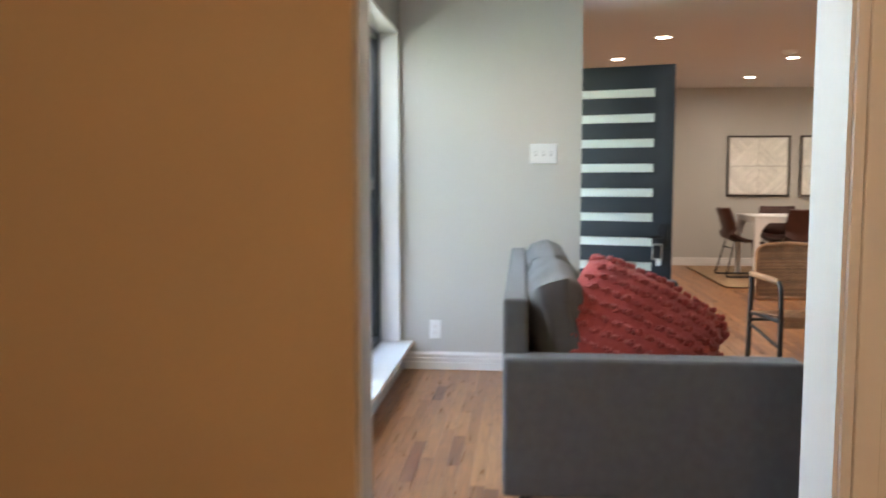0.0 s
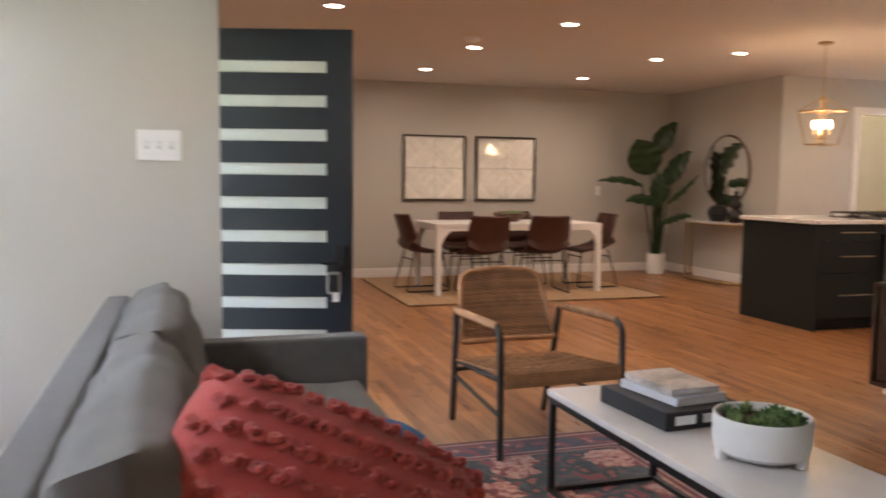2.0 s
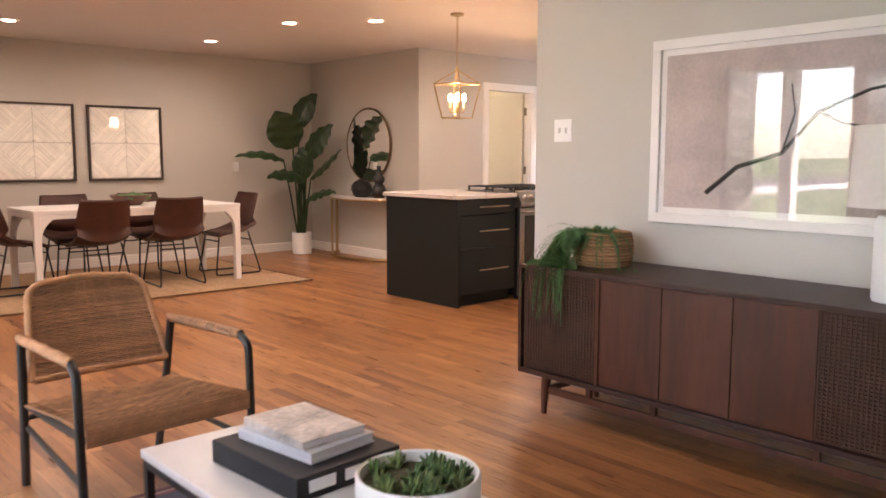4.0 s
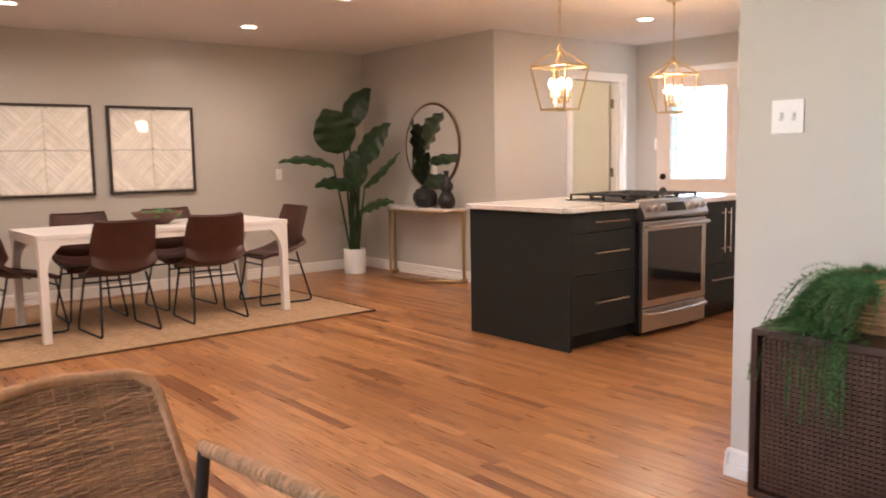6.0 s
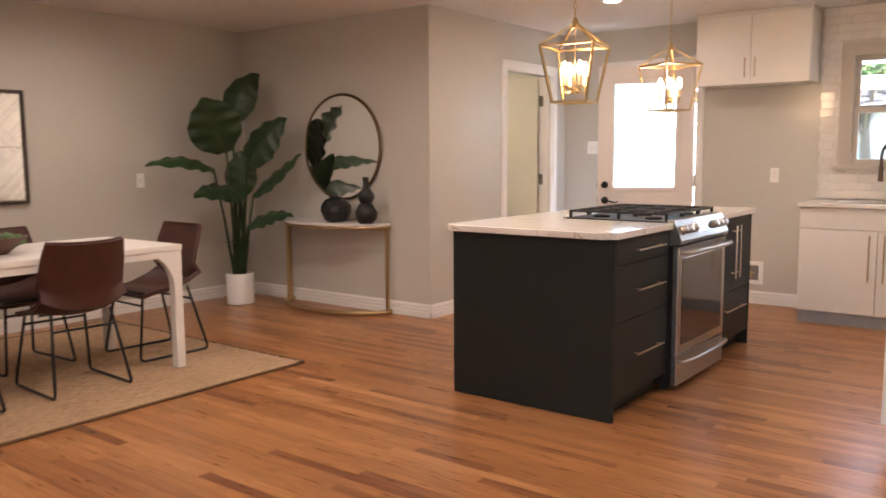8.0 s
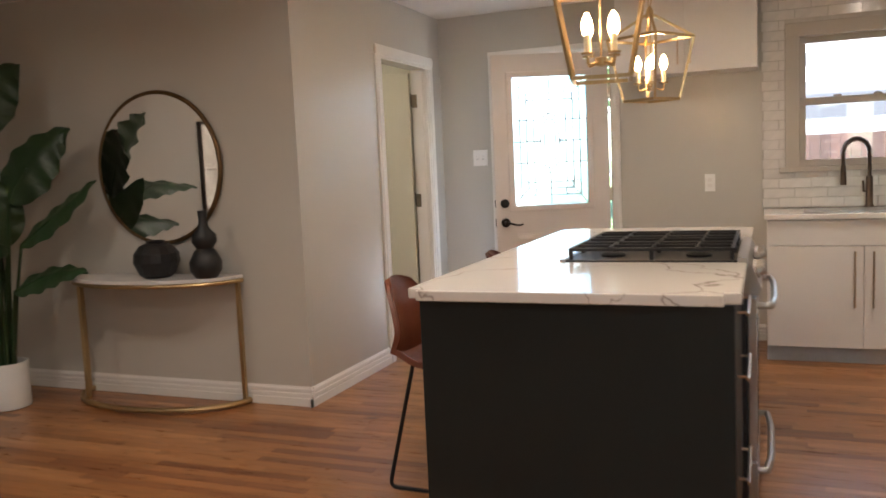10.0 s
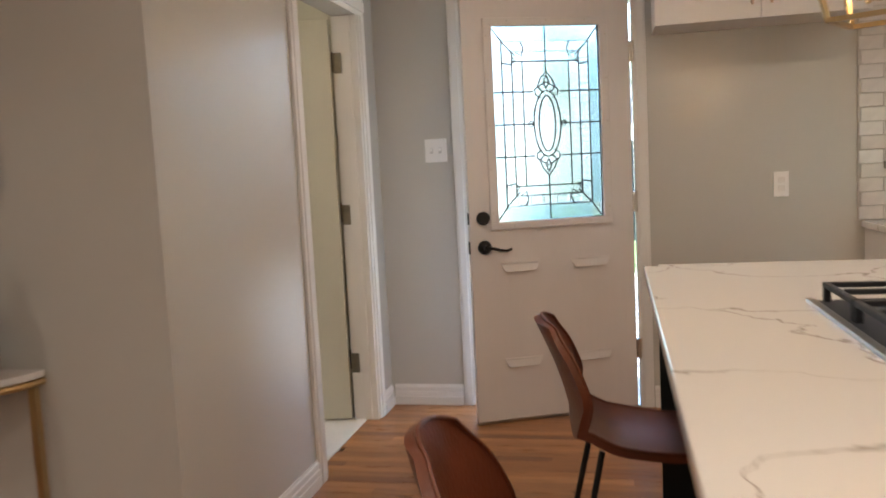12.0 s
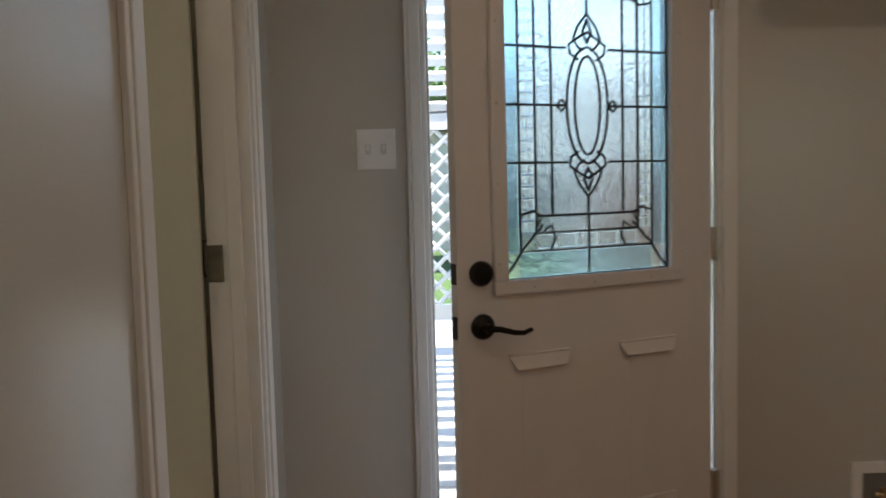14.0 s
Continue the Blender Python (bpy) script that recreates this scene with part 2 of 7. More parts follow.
# ---- the shell: floors, walls, ceiling ----
H = 2.46
def wall(name, x0, y0, z0, x1, y1, z1, material=WALL, label="greige painted plaster wall"):
    return solid(name, box(x0, y0, z0, x1, y1, z1), material, label, "wall", kind="structure")


def pieces(name, boxes, material=WALL, label="greige painted plaster wall", category="wall"):
    bm = bmesh.new()
    for b in boxes:
        box(*b, bm=bm)
    return solid(name, bm, material, label, category, kind="structure")

FLOORM = mat("subfloor", (0.06, 0.03, 0.018), 0.8)
floor = solid("floor", box(-2.7, -2.2, -0.12, 1.8, 1.56, -0.004, bm=box(-0.86, 1.56, -0.12, 9.0, 5.05, -0.004, bm=box(0.035, 5.05, -0.12, 9.0, 11.6, -0.004))), FLOORM, "reddish-brown oak strip floor", "floor", kind="structure")
ceiling = solid("ceiling", box(-2.7, -2.2, H, -0.95, 1.57, H + 0.12, bm=box(-0.95, -2.2, H, 9.2, 11.75, H + 0.12)), CEIL, "warm white painted ceiling", "ceiling", kind="structure")
# living room, window wall to the west
WY0, WY1, WZ0, WZ1 = 2.0, 4.87, 0.17, 2.08
pieces("wall_west", [(-0.86, 1.68, -0.3, -0.65, WY0, H), (-0.86, WY1, -0.3, -0.65, 5.05, H), (-0.86, WY0, -0.3, -0.65, WY1, WZ0), (-0.86, WY0, WZ1, -0.65, WY1, H)])
pieces("wall_entry", [(-0.65, 4.93, 0, 0.466, 5.05, H)])
DX = 0.2
pieces("wall_front", [(DX - 0.16, 6.12, 0, DX, 11.55, H), (DX - 0.16, 5.05, 2.06, DX, 6.12, H)])
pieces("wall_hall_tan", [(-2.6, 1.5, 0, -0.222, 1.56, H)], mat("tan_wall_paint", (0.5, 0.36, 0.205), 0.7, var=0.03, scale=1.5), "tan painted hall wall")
pieces("wall_hall", [(-0.86, 1.56, 0, -0.22, 1.68, H), (0.73, 1.5, 0, 4.25, 1.68, H), (-0.22, 1.5, 2.08, 0.73, 1.68, H)])
pieces("wall_hall_side", [(-2.7, -2.0, 0, -2.6, 1.56, H), (1.6, -2.0, 0, 1.8, 1.5, H), (-2.7, -2.2, 0, 1.8, -2.0, H)], WALLD)
pieces("wall_divider", [(4.25, 1.68, 0, 4.37, 5.24, H)])
pieces("wall_north", [(DX - 0.16, 11.55, 0, 6.92, 11.7, H)])
pieces("wall_jog", [(6.8, 9.425, 0, 6.92, 11.55, H)])
pieces("wall_bath", [(6.8, 9.305, 0, 7.9, 9.425, H), (8.7, 9.305, 0, 8.97, 9.425, H), (7.9, 9.305, 2.05, 8.7, 9.425, H)])
BY0, BY1, BZ = 7.98, 8.83, 2.06
KW = (5.98, 6.74, 1.2, 2.1)
pieces("wall_east", [(8.97, 8.83, -0.3, 9.12, 11.7, H), (8.97, BY0, BZ, 9.12, BY1, H), (8.97, KW[1], -0.3, 9.12, BY0, H), (8.97, 5.1, -0.3, 9.12, KW[0], H),
                     (8.97, KW[0], -0.3, 9.12, KW[1], KW[2]), (8.97, KW[0], KW[3], 9.12, KW[1], H)])
pieces("wall_south", [(4.37, 5.1, 0, 8.97, 5.24, H)])
pieces("wall_bathroom", [(6.92, 11.4, 0, 8.97, 11.55, H)], BATHW, "cream painted bathroom wall")

# ---- trim, doors, windows ----
def run_profile(name, p0, p1, inward, profile, material=TRIM, label="white painted moulding", category="trim"):
    """A moulding swept from p0 to p1 on a wall; profile of (out, up)."""
    a, b, n = Vector((*p0, 0)), Vector((*p1, 0)), Vector((*inward, 0))
    bm = bmesh.new()
    ra = [bm.verts.new(a + n * o + Vector((0, 0, u))) for o, u in profile]
    rb = [bm.verts.new(b + n * o + Vector((0, 0, u))) for o, u in profile]
    for i in range(len(ra)):
        j = (i + 1) % len(ra)
        bm.faces.new((ra[i], ra[j], rb[j], rb[i]))
    bm.faces.new(ra)
    bm.faces.new(rb[::-1])
    bmesh.ops.recalc_face_normals(bm, faces=bm.faces[:])
    return solid(name, bm, material, label, category, kind="structure")

BASE = [(0, 0.001), (0.018, 0.001), (0.018, 0.045), (0.011, 0.048), (0.015, 0.053), (0.015, 0.072), (0.008, 0.076), (0.012, 0.081), (0.012, 0.098), (0.007, 0.104), (0.005, 0.112), (0, 0.112)]
for p0, p1, n in [((-0.65, 4.93), (0.466, 4.93), (0, -1)), ((0.466, 4.93), (0.466, 5.05), (1, 0)), ((0.216, 11.55), (6.8, 11.55), (0, -1)), ((6.8, 11.532), (6.8, 9.287), (-1, 0)), ((6.782, 9.305), (7.81, 9.305), (0, -1)),
                  ((8.79, 9.305), (8.952, 9.305), (0, -1)), ((8.97, 9.287), (8.97, 8.905), (-1, 0)), ((8.97, 7.905), (8.97, 6.925), (-1, 0)), ((4.25, 5.24), (4.25, 1.68), (-1, 0)),
                  ((4.232, 5.24), (4.37, 5.24), (0, 1)), ((0.2, 11.53), (0.2, 6.2), (1, 0)), ((-0.65, 1.698), (-0.65, 4.912), (1, 0)), ((0.82, 1.68), (4.232, 1.68), (0, 1))]:
    run_profile("baseboard", p0, p1, n, BASE, label="white stepped wooden baseboard", category="baseboard")

def casing(name, axis, at, a0, a1, z1, out, width=0.088):
    """Door casing: two legs and a head on the wall's face; axis 'x' when the wall runs along x."""
    bm = bmesh.new()
    def put(lo, hi, zlo, zhi):
        for k, (e0, e1, t) in enumerate(((0, 0.25, 0.012), (0.25, 0.8, 0.019), (0.8, 1.0, 0.014))):
            if zhi - zlo > width * 1.5:
                s0, s1 = lo + (hi - lo) * e0, lo + (hi - lo) * e1
                q = (s0, s1, zlo, zhi)
            else:
                q = (lo, hi, zlo + (zhi - zlo) * e0, zlo + (zhi - zlo) * e1)
            f0, f1 = sorted((at, at + out * t))
            if axis == "x":
                box(min(q[0], q[1]), f0, q[2], max(q[0], q[1]), f1, q[3], 0.002, 1, bm=bm)
            else:
                box(f0, min(q[0], q[1]), q[2], f1, max(q[0], q[1]), q[3], 0.002, 1, bm=bm)
    put(a0, a0 - width, 0.001, z1)
    put(a1, a1 + width, 0.001, z1)
    put(a0 - width, a1 + width, z1, z1 + width)
    return solid(name, bm, TRIM, "white painted wooden door casing", "casing", kind="structure")

casing("trim_bath_door", "x", 9.305, 7.9, 8.7, 2.05, -1)
casing("trim_back_door", "y", 8.97, 7.972, 8.838, 2.105, -1, 0.062)
for yy, oo in ((1.5, -1), (1.68, 1)):
    b = bmesh.new()
    for s0, s1, t in ((0.72, 0.742, 0.012), (0.742, 0.79, 0.019), (0.79, 0.808, 0.014)):
        f0, f1 = sorted((yy, yy + oo * t))
        box(s0, f0, 0.001, s1, f1, 2.16, 0.002, 1, bm=b)
    solid("trim_hall_opening", b, TRIM, "white painted wooden door casing", "casing", kind="structure")
# jamb linings
solid("jamb_hall", box(0.712, 1.499, 0, 0.7305, 1.681, 2.08), TRIM, "white painted door jamb lining", "jamb", kind="structure")
solid("jamb_bath", box(8.686, 9.303, 0, 8.702, 9.431, 2.05, bm=box(7.898, 9.303, 0, 7.914, 9.431, 2.05)), TRIM, "white painted door jamb lining", "jamb", kind="structure")
solid("jamb_back", box(8.968, 7.966, 0, 9.125, 7.976, 2.1, bm=box(8.968, 8.836, 0, 9.125, 8.846, 2.1, bm=box(8.968, 7.966, 2.1, 9.125, 8.846, 2.112))), TRIM, "white painted door jamb lining", "jamb", kind="structure")
solid("threshold", box(8.96, 7.976, -0.003, 9.13, 8.836, 0.012, 0.004), STEEL, "worn metal door threshold", "threshold", kind="structure")


HINGE = mat("aged_nickel", (0.24, 0.21, 0.165), 0.42, 1.0, var=0.2, scale=20)
def hinge(parent, x, y, z, axis="z"):
    bm = box(x - 0.018, y - 0.045, z - 0.045, x + 0.004, y + 0.0, z + 0.045, 0.004)
    rod([(x, y - 0.022, z - 0.05), (x, y - 0.022, z + 0.05)], 0.007, 8, bm=bm)
    return part("hinge", bm, HINGE, parent, "aged nickel hinge", True)


# bathroom door, swung in
bd = thing("door_bath", 8.692, 9.442, 0.012, 99.5, "cream painted flush door standing open into the bathroom", "door", kind="structure")
part("door_panel", box(0.004, -0.004, 0, 0.78, 0.034, 2.02, 0.002, 1), BATHW, bd)
for z in (0.3, 1.065, 1.82):
    hinge(bd, -0.002, 0.0, z)
    solid("hinge_leaf", box(8.679, 9.388, z - 0.05, 8.6855, 9.43, z + 0.05, 0.003), HINGE, "aged nickel hinge leaf on the bathroom jamb", "hinge", "bathroom door hinges")
solid("door_stop", box(8.675, 9.335, 0.005, 8.6855, 9.372, 2.04, 0.002), TRIM, "white painted door stop strip", "trim", kind="structure")
b = bmesh.new()
rod([(0.72, -0.004, 1.0), (0.72, -0.05, 1.0)], 0.011, bm=b)
merge(lathe([(0, 0), (0.02, 0.002), (0.028, 0.015), (0.024, 0.03), (0, 0.036)], 16), b, pose(0.72, -0.045, 1.0, 90))
part("door_knob", b, NICKEL, bd, "satin nickel door knob", True)
solid("floor_bathroom", box(6.92, 9.365, -0.05, 8.97, 11.4, 0.004), mat("bath_tile", (0.7, 0.69, 0.66), 0.3, var=0.12, scale=3), "pale marble-look bathroom floor tile", "floor", kind="structure")
pieces("wall_bathroom_side", [(6.9, 9.425, 0, 6.935, 11.4, H), (8.94, 9.425, 0, 8.968, 11.4, H)], BATHW, "cream painted bathroom wall")

# back door, ajar, with a leaded glass light
LEAD = mat("lead_came", (0.016, 0.017, 0.019), 0.6, 0.0, var=0.1)
CRACK = clear_glass("crackled_glass", 0.03, (0.97, 0.99, 1.0), 1.5, 0.9, 26)
DOORW = mat("white_door_paint", (0.72, 0.67, 0.64), 0.45, var=0.03, bump=0.04, bscale=25, stretch=(1, 1, 0.2))
BGLASS = clear_glass("textured_door_glass", 0.22, (0.75, 0.88, 0.91), 1.45, 0.25, 55)
BCLEAR = clear_glass("bevelled_glass", 0.02, (0.95, 0.98, 1.0), 1.5, 0.12, 30)
dr = thing("door_back", 8.962, 7.983, 0.012, 113.8, "white panelled back door standing ajar with leaded glass", "door", kind="structure")
DW, DH = 0.856, 2.085
gx0, gx1, gz0, gz1 = 0.165, 0.715, 0.985, 1.925
b = bmesh.new()
T0, T1 = -0.042, 0.0
# the room side is the +y side of the leaf
for q in ((0.009, gx0), (gx1, DW)):
    box(q[0], T0, 0, q[1], T1, DH, bm=b)
box(gx0, T0, 0, gx1, T1, gz0, bm=b)
box(gx0, T0, gz1, gx1, T1, DH, bm=b)
bmesh.ops.remove_doubles(b, verts=b.verts[:], dist=0.0002)
leaf_ob = part("door_leaf", b, DOORW, dr)
b = bmesh.new()
for x0, x1, z0, z1 in ((gx0 - 0.04, gx1 + 0.04, gz0 - 0.035, gz0 + 0.004), (gx0 - 0.04, gx1 + 0.04, gz1 - 0.004, gz1 + 0.035), (gx0 - 0.04, gx0 + 0.004, gz0, gz1), (gx1 - 0.004, gx1 + 0.04, gz0, gz1)):
    box(x0, -0.002, z0, x1, 0.016, z1, 0.006, bm=b)
gf = part("glazing_frame", b, DOORW, dr)
for i in range(5):
    zz = gz0 + 0.05 + i * (gz1 - gz0 - 0.1) / 4
    for xx in (gx0 - 0.025, gx1 + 0.025):
        part("screw", merge(lathe([(0, 0), (0.004, 0), (0.003, 0.002), (0, 0.002)], 8), None, pose(xx, 0.016, zz, -90)), NICKEL, gf)
for i in range(3):
    for zz in (gz0 - 0.018, gz1 + 0.018):
        part("screw", merge(lathe([(0, 0), (0.004, 0), (0.003, 0.002), (0, 0.002)], 8), None, pose(gx0 + 0.08 + i * 0.195, 0.016, zz, -90)), NICKEL, gf)
for x0, x1 in ((0.135, 0.36), (0.505, 0.72)):
    for z0, z1 in ((0.25, 0.8),):
        b = bmesh.new()
        # sloped ledges at the panel's head and foot
        for za, zb in ((z1 - 0.055, z1 - 0.02), (z0 + 0.02, z0 + 0.055)):
            own = bmesh.new()
            lo = [own.verts.new(q) for q in ((x0 + 0.03, -0.001, za), (x1 - 0.03, -0.001, za), (x1 - 0.03, 0.017, za), (x0 + 0.03, 0.017, za))]
            hi = [own.verts.new(q) for q in ((x0 + 0.01, -0.001, zb), (x1 - 0.01, -0.001, zb), (x1 - 0.01, 0.004, zb), (x0 + 0.01, 0.004, zb))]
            own.faces.new(lo)
            own.faces.new(hi[::-1])
            for k in range(4):
                own.faces.new((lo[k], lo[(k + 1) % 4], hi[(k + 1) % 4], hi[k]))
            bmesh.ops.recalc_face_normals(own, faces=own.faces[:])
            merge(own, b)
            box(x0 + 0.01, -0.001, zb + 0.001, x1 - 0.01, 0.009, zb + 0.007, 0.002, 1, bm=b)
        box(x0 + 0.05, -0.001, z0 + 0.07, x1 - 0.05, 0.0008, z1 - 0.07, bm=b)
        part("raised_panel", b, DOORW, dr)
pane = part("glass_pane", box(gx0, -0.024, gz0, gx1, -0.018, gz1), BGLASS, dr, "bluish textured glass pane")
pane.visible_shadow = False
# lead lines: borders, grid, corner scrolls and the central oval
cx, cz = (gx0 + gx1) / 2, (gz0 + gz1) / 2
b = bmesh.new()
def lead(pts, r=0.0038):
    rod([(x, -0.011, z) for x, z in pts], r, 6, bm=b)
def mirror4(pts):
    for sx in (1, -1):
        for sz in (1, -1):
            lead([(cx + sx * x, cz + sz * z) for x, z in pts])
hx, hz = (gx1 - gx0) / 2, (gz1 - gz0) / 2
ix, iz = hx - 0.055, hz - 0.075
jx, jz = ix - 0.05, iz - 0.05
lead([(cx - ix, cz - iz), (cx + ix, cz - iz), (cx + ix, cz + iz), (cx - ix, cz + iz), (cx - ix, cz - iz)])
lead([(cx - jx, cz - jz), (cx + jx, cz - jz), (cx + jx, cz + jz), (cx - jx, cz + jz), (cx - jx, cz - jz)])
mirror4([(hx, hz), (ix - 0.01, iz - 0.01)])
for z in (-0.155, 0.0, 0.155):
    lead([(cx - hx, cz + z), (cx - 0.07, cz + z)])
    lead([(cx + 0.07, cz + z), (cx + hx, cz + z)])
lead([(cx, cz - hz), (cx, cz - 0.25)])
lead([(cx, cz + 0.25), (cx, cz + hz)])
kx, kz = jx - 0.052, jz - 0.045
mirror4([(kx, kz), (kx, 0.0)])
mirror4([(0.0, kz), (jx, kz)])
lead([(gx0 + 0.003, gz0 + 0.003), (gx1 - 0.003, gz0 + 0.003), (gx1 - 0.003, gz1 - 0.003), (gx0 + 0.003, gz1 - 0.003), (gx0 + 0.003, gz0 + 0.003)])
def oval(a, h, n=24):
    return [(cx + a * math.sin(2 * math.pi * k / n), cz + h * math.cos(2 * math.pi * k / n)) for k in range(n + 1)]
lead(oval(0.068, 0.16))
lead(oval(0.042, 0.135))
mirror4([(0.0, 0.25), (0.03, 0.215), (0.045, 0.18), (0.03, 0.16), (0.012, 0.15)])
mirror4([(0.0, 0.2), (0.02, 0.19), (0.06, 0.165), (0.055, 0.14), (0.03, 0.125)])
mirror4([(0.068, 0.0), (0.085, 0.016), (0.1, 0.0)])
mirror4([(0.0, 0.235), (0.014, 0.2), (0.0, 0.17)])
mirror4([(jx, jz - 0.02), (jx - 0.02, jz - 0.045), (jx + 0.01, jz - 0.06), (ix, jz - 0.05)])
mirror4([(jx - 0.02, jz), (jx - 0.05, jz - 0.02), (jx - 0.06, jz + 0.02), (jx - 0.045, iz)])
mirror4([(ix - 0.01, iz - 0.01), (jx - 0.02, jz - 0.02)])
part("lead_lines", b, LEAD, dr, "dark leading in an oval and border pattern")
# bevelled border glass, one pane a cell
def bevel_pane(x0, z0, x1, z1, glass=BCLEAR, depth=0.004):
    ob = part("bevelled_pane", box(x0, -0.0175, z0, x1, -0.012, z1, depth, 1), glass, dr)
    ob.visible_shadow = False
n = 22
for k in range(n):
    z0 = cz - jz + (2 * jz) * k / n
    for sx in (-1, 1):
        a, c = sorted((cx + sx * (jx + 0.004), cx + sx * (ix - 0.004)))
        m_ = (a + c) / 2
        for q0, q1, odd in ((a, m_ - 0.001, 0), (m_ + 0.001, c, 1)):
            bevel_pane(q0, z0 + 0.002, q1, z0 + 2 * jz / n - 0.002, CRACK if (k + odd) % 2 else BCLEAR, 0.0025)
for k in range(5):
    x0 = cx - jx + 2 * jx * k / 5
    for sz in (-1, 1):
        a, c = sorted((cz + sz * (jz + 0.004), cz + sz * (iz - 0.004)))
        bevel_pane(x0 + 0.003, a, x0 + 2 * jx / 5 - 0.003, c)
BLUEG = clear_glass("pale_blue_border_glass", 0.05, (0.66, 0.84, 0.94), 1.45, 0.35, 14)
for q in ((gx0 + 0.006, cz - iz, cx - ix - 0.004, cz + iz), (cx + ix + 0.004, cz - iz, gx1 - 0.006, cz + iz), (cx - ix, gz0 + 0.006, cx + ix, cz - iz - 0.004), (cx - ix, cz + iz + 0.004, cx + ix, gz1 - 0.006)):
    bevel_pane(*q, BLUEG, 0.001)
for sx in (-1, 1):
    a, c = sorted((cx + sx * (kx + 0.004), cx + sx * (jx - 0.004)))
    for q0, q1 in ((0.004, 0.151), (0.159, kz - 0.004)):
        bevel_pane(a, cz + q0, c, cz + q1, CRACK, 0.001)
bevel_pane(cx - kx, cz + kz + 0.004, cx + kx, cz + jz - 0.004, CRACK, 0.001)
for z in (0.3, 1.05, 1.79):
    hb = box(-0.012, -0.02, z - 0.05, 0.012, 0.012, z + 0.05, 0.003)
    rod([(-0.004, 0.013, z - 0.052), (-0.004, 0.013, z + 0.052)], 0.007, 8, bm=hb)
    part("hinge", hb, NICKEL, dr, "satin nickel hinge", True)
db = merge(lathe([(0, 0), (0.033, 0), (0.033, 0.012), (0.027, 0.02), (0, 0.022)], 24), None, pose(0.79, 0, 1.012, -90))
part("deadbolt", db, BRONZE, dr, "dark bronze deadbolt rose", True)
db = merge(lathe([(0, 0), (0.034, 0), (0.034, 0.008), (0.026, 0.018), (0.012, 0.022), (0.012, 0.05), (0, 0.05)], 24), None, pose(0.787, 0, 0.87, -90))
rod([(0.787, 0.045, 0.87), (0.76, 0.05, 0.868), (0.72, 0.05, 0.856), (0.69, 0.05, 0.852), (0.665, 0.05, 0.86)], 0.009, 10, bm=db, r_end=0.006)
part("lever_handle", db, BRONZE, dr, "dark bronze wave lever handle", True)
part("latch_plate", box(DW - 0.001, -0.034, 0.84, DW + 0.004, -0.008, 0.9, bm=box(DW - 0.001, -0.034, 0.985, DW + 0.004, -0.008, 1.04)), BRONZE, dr)
part("door_sweep", box(0.014, -0.04, -0.01, DW, 0.004, 0.004), STEEL, dr, "grey metal door sweep")

# front door, open, black with clear slits
fd = thing("door_front", 0.19, 6.115, 0.012, -16.6, "black front door standing open with horizontal glass slits", "door", kind="structure")
FW, FH = 1.03, 1.985
SLIT = [1.825 - 0.1765 * k for k in range(10)]
b = bmesh.new()
box(0, -0.045, 0, 0.125, 0, FH, bm=b)
box(0.895, -0.045, 0, FW, 0, FH, bm=b)
edges = [FH] + [v for s in SLIT for v in (s, s - 0.062)] + [0]
for hi, lo in zip(edges[::2], edges[1::2]):
    box(0.125, -0.045, lo, 0.895, 0, hi, bm=b)
bmesh.ops.remove_doubles(b, verts=b.verts[:], dist=0.0002)
part("door_leaf", b, DOORB, fd)
FROST = clear_glass("frosted_slit_glass", 0.4, (0.86, 0.92, 0.88), 1.45)
FROST.node_tree.nodes["Principled BSDF"].inputs["Transmission Weight"].default_value = 0.35
for s in SLIT:
    g = part("glass_slit", box(0.125, -0.028, s - 0.062, 0.895, -0.018, s), FROST, fd, "frosted glass slit")
    g.visible_shadow = False
b = box(0.935, -0.062, 0.7, 1.005, -0.045, 0.87, 0.004)
part("lock_body", b, BLACKM, fd, "black keypad lock")
part("keypad", box(0.945, -0.066, 0.76, 0.995, -0.06, 0.86, 0.003), BLACKM, fd)
b = rod([(0.97, -0.045, 0.775), (0.97, -0.1, 0.775), (0.88, -0.1, 0.775)], 0.009, 8)
part("lever_handle", b, BLACKM, fd, "black lever", True)
lk = new("lock_box")
lk.matrix_world = pose(0.19, 6.115, 0.012, 0, 0, -16.6) @ pose(0.94, -0.1, 0.615)
tagged(lk, "silver key lock box hanging from the front door lever", "lock box")
part("body", box(-0.036, -0.016, 0, 0.036, 0.016, 0.115, 0.006), STEEL, lk, "silver metal body")
part("face", box(-0.026, -0.019, 0.012, 0.026, -0.015, 0.103, 0.002, 1), BLACKM, lk, "black face plate")
part("shackle", rod(arc([(-0.022, 0, 0.11), (-0.022, 0, 0.172), (0.022, 0, 0.172), (0.022, 0, 0.11)], 5, 0.02), 0.004, 8), BLACKM, lk, "black shackle", True)
part("tag", box(-0.006, -0.02, -0.04, 0.03, -0.018, 0.008, 0.001, 1), PLATE, lk, "white paper tag")

# living room window
win = thing("window_living", -0.8, 0, 0, 0, "wide black-framed window with a fixed pane and sashes", "window", kind="structure")
def bar(y0, z0, y1, z1, d=0.05, name="window_frame", par=None, off=0.0):
    return part(name, box(-d / 2 + off, y0, z0, d / 2 + off, y1, z1, 0.004, 1), BLACKP, par or win)
fr = 0.055
bar(WY0, WZ0, WY1, WZ0 + fr, 0.07)
bar(WY0, WZ1 - fr, WY1, WZ1, 0.07)
for y in (WY0, WY1 - fr):
    bar(y, WZ0 + fr, y + fr, WZ1 - fr, 0.07)
bar(3.93, WZ0 + fr, 4.15, WZ1 - fr, 0.07, "mullion")
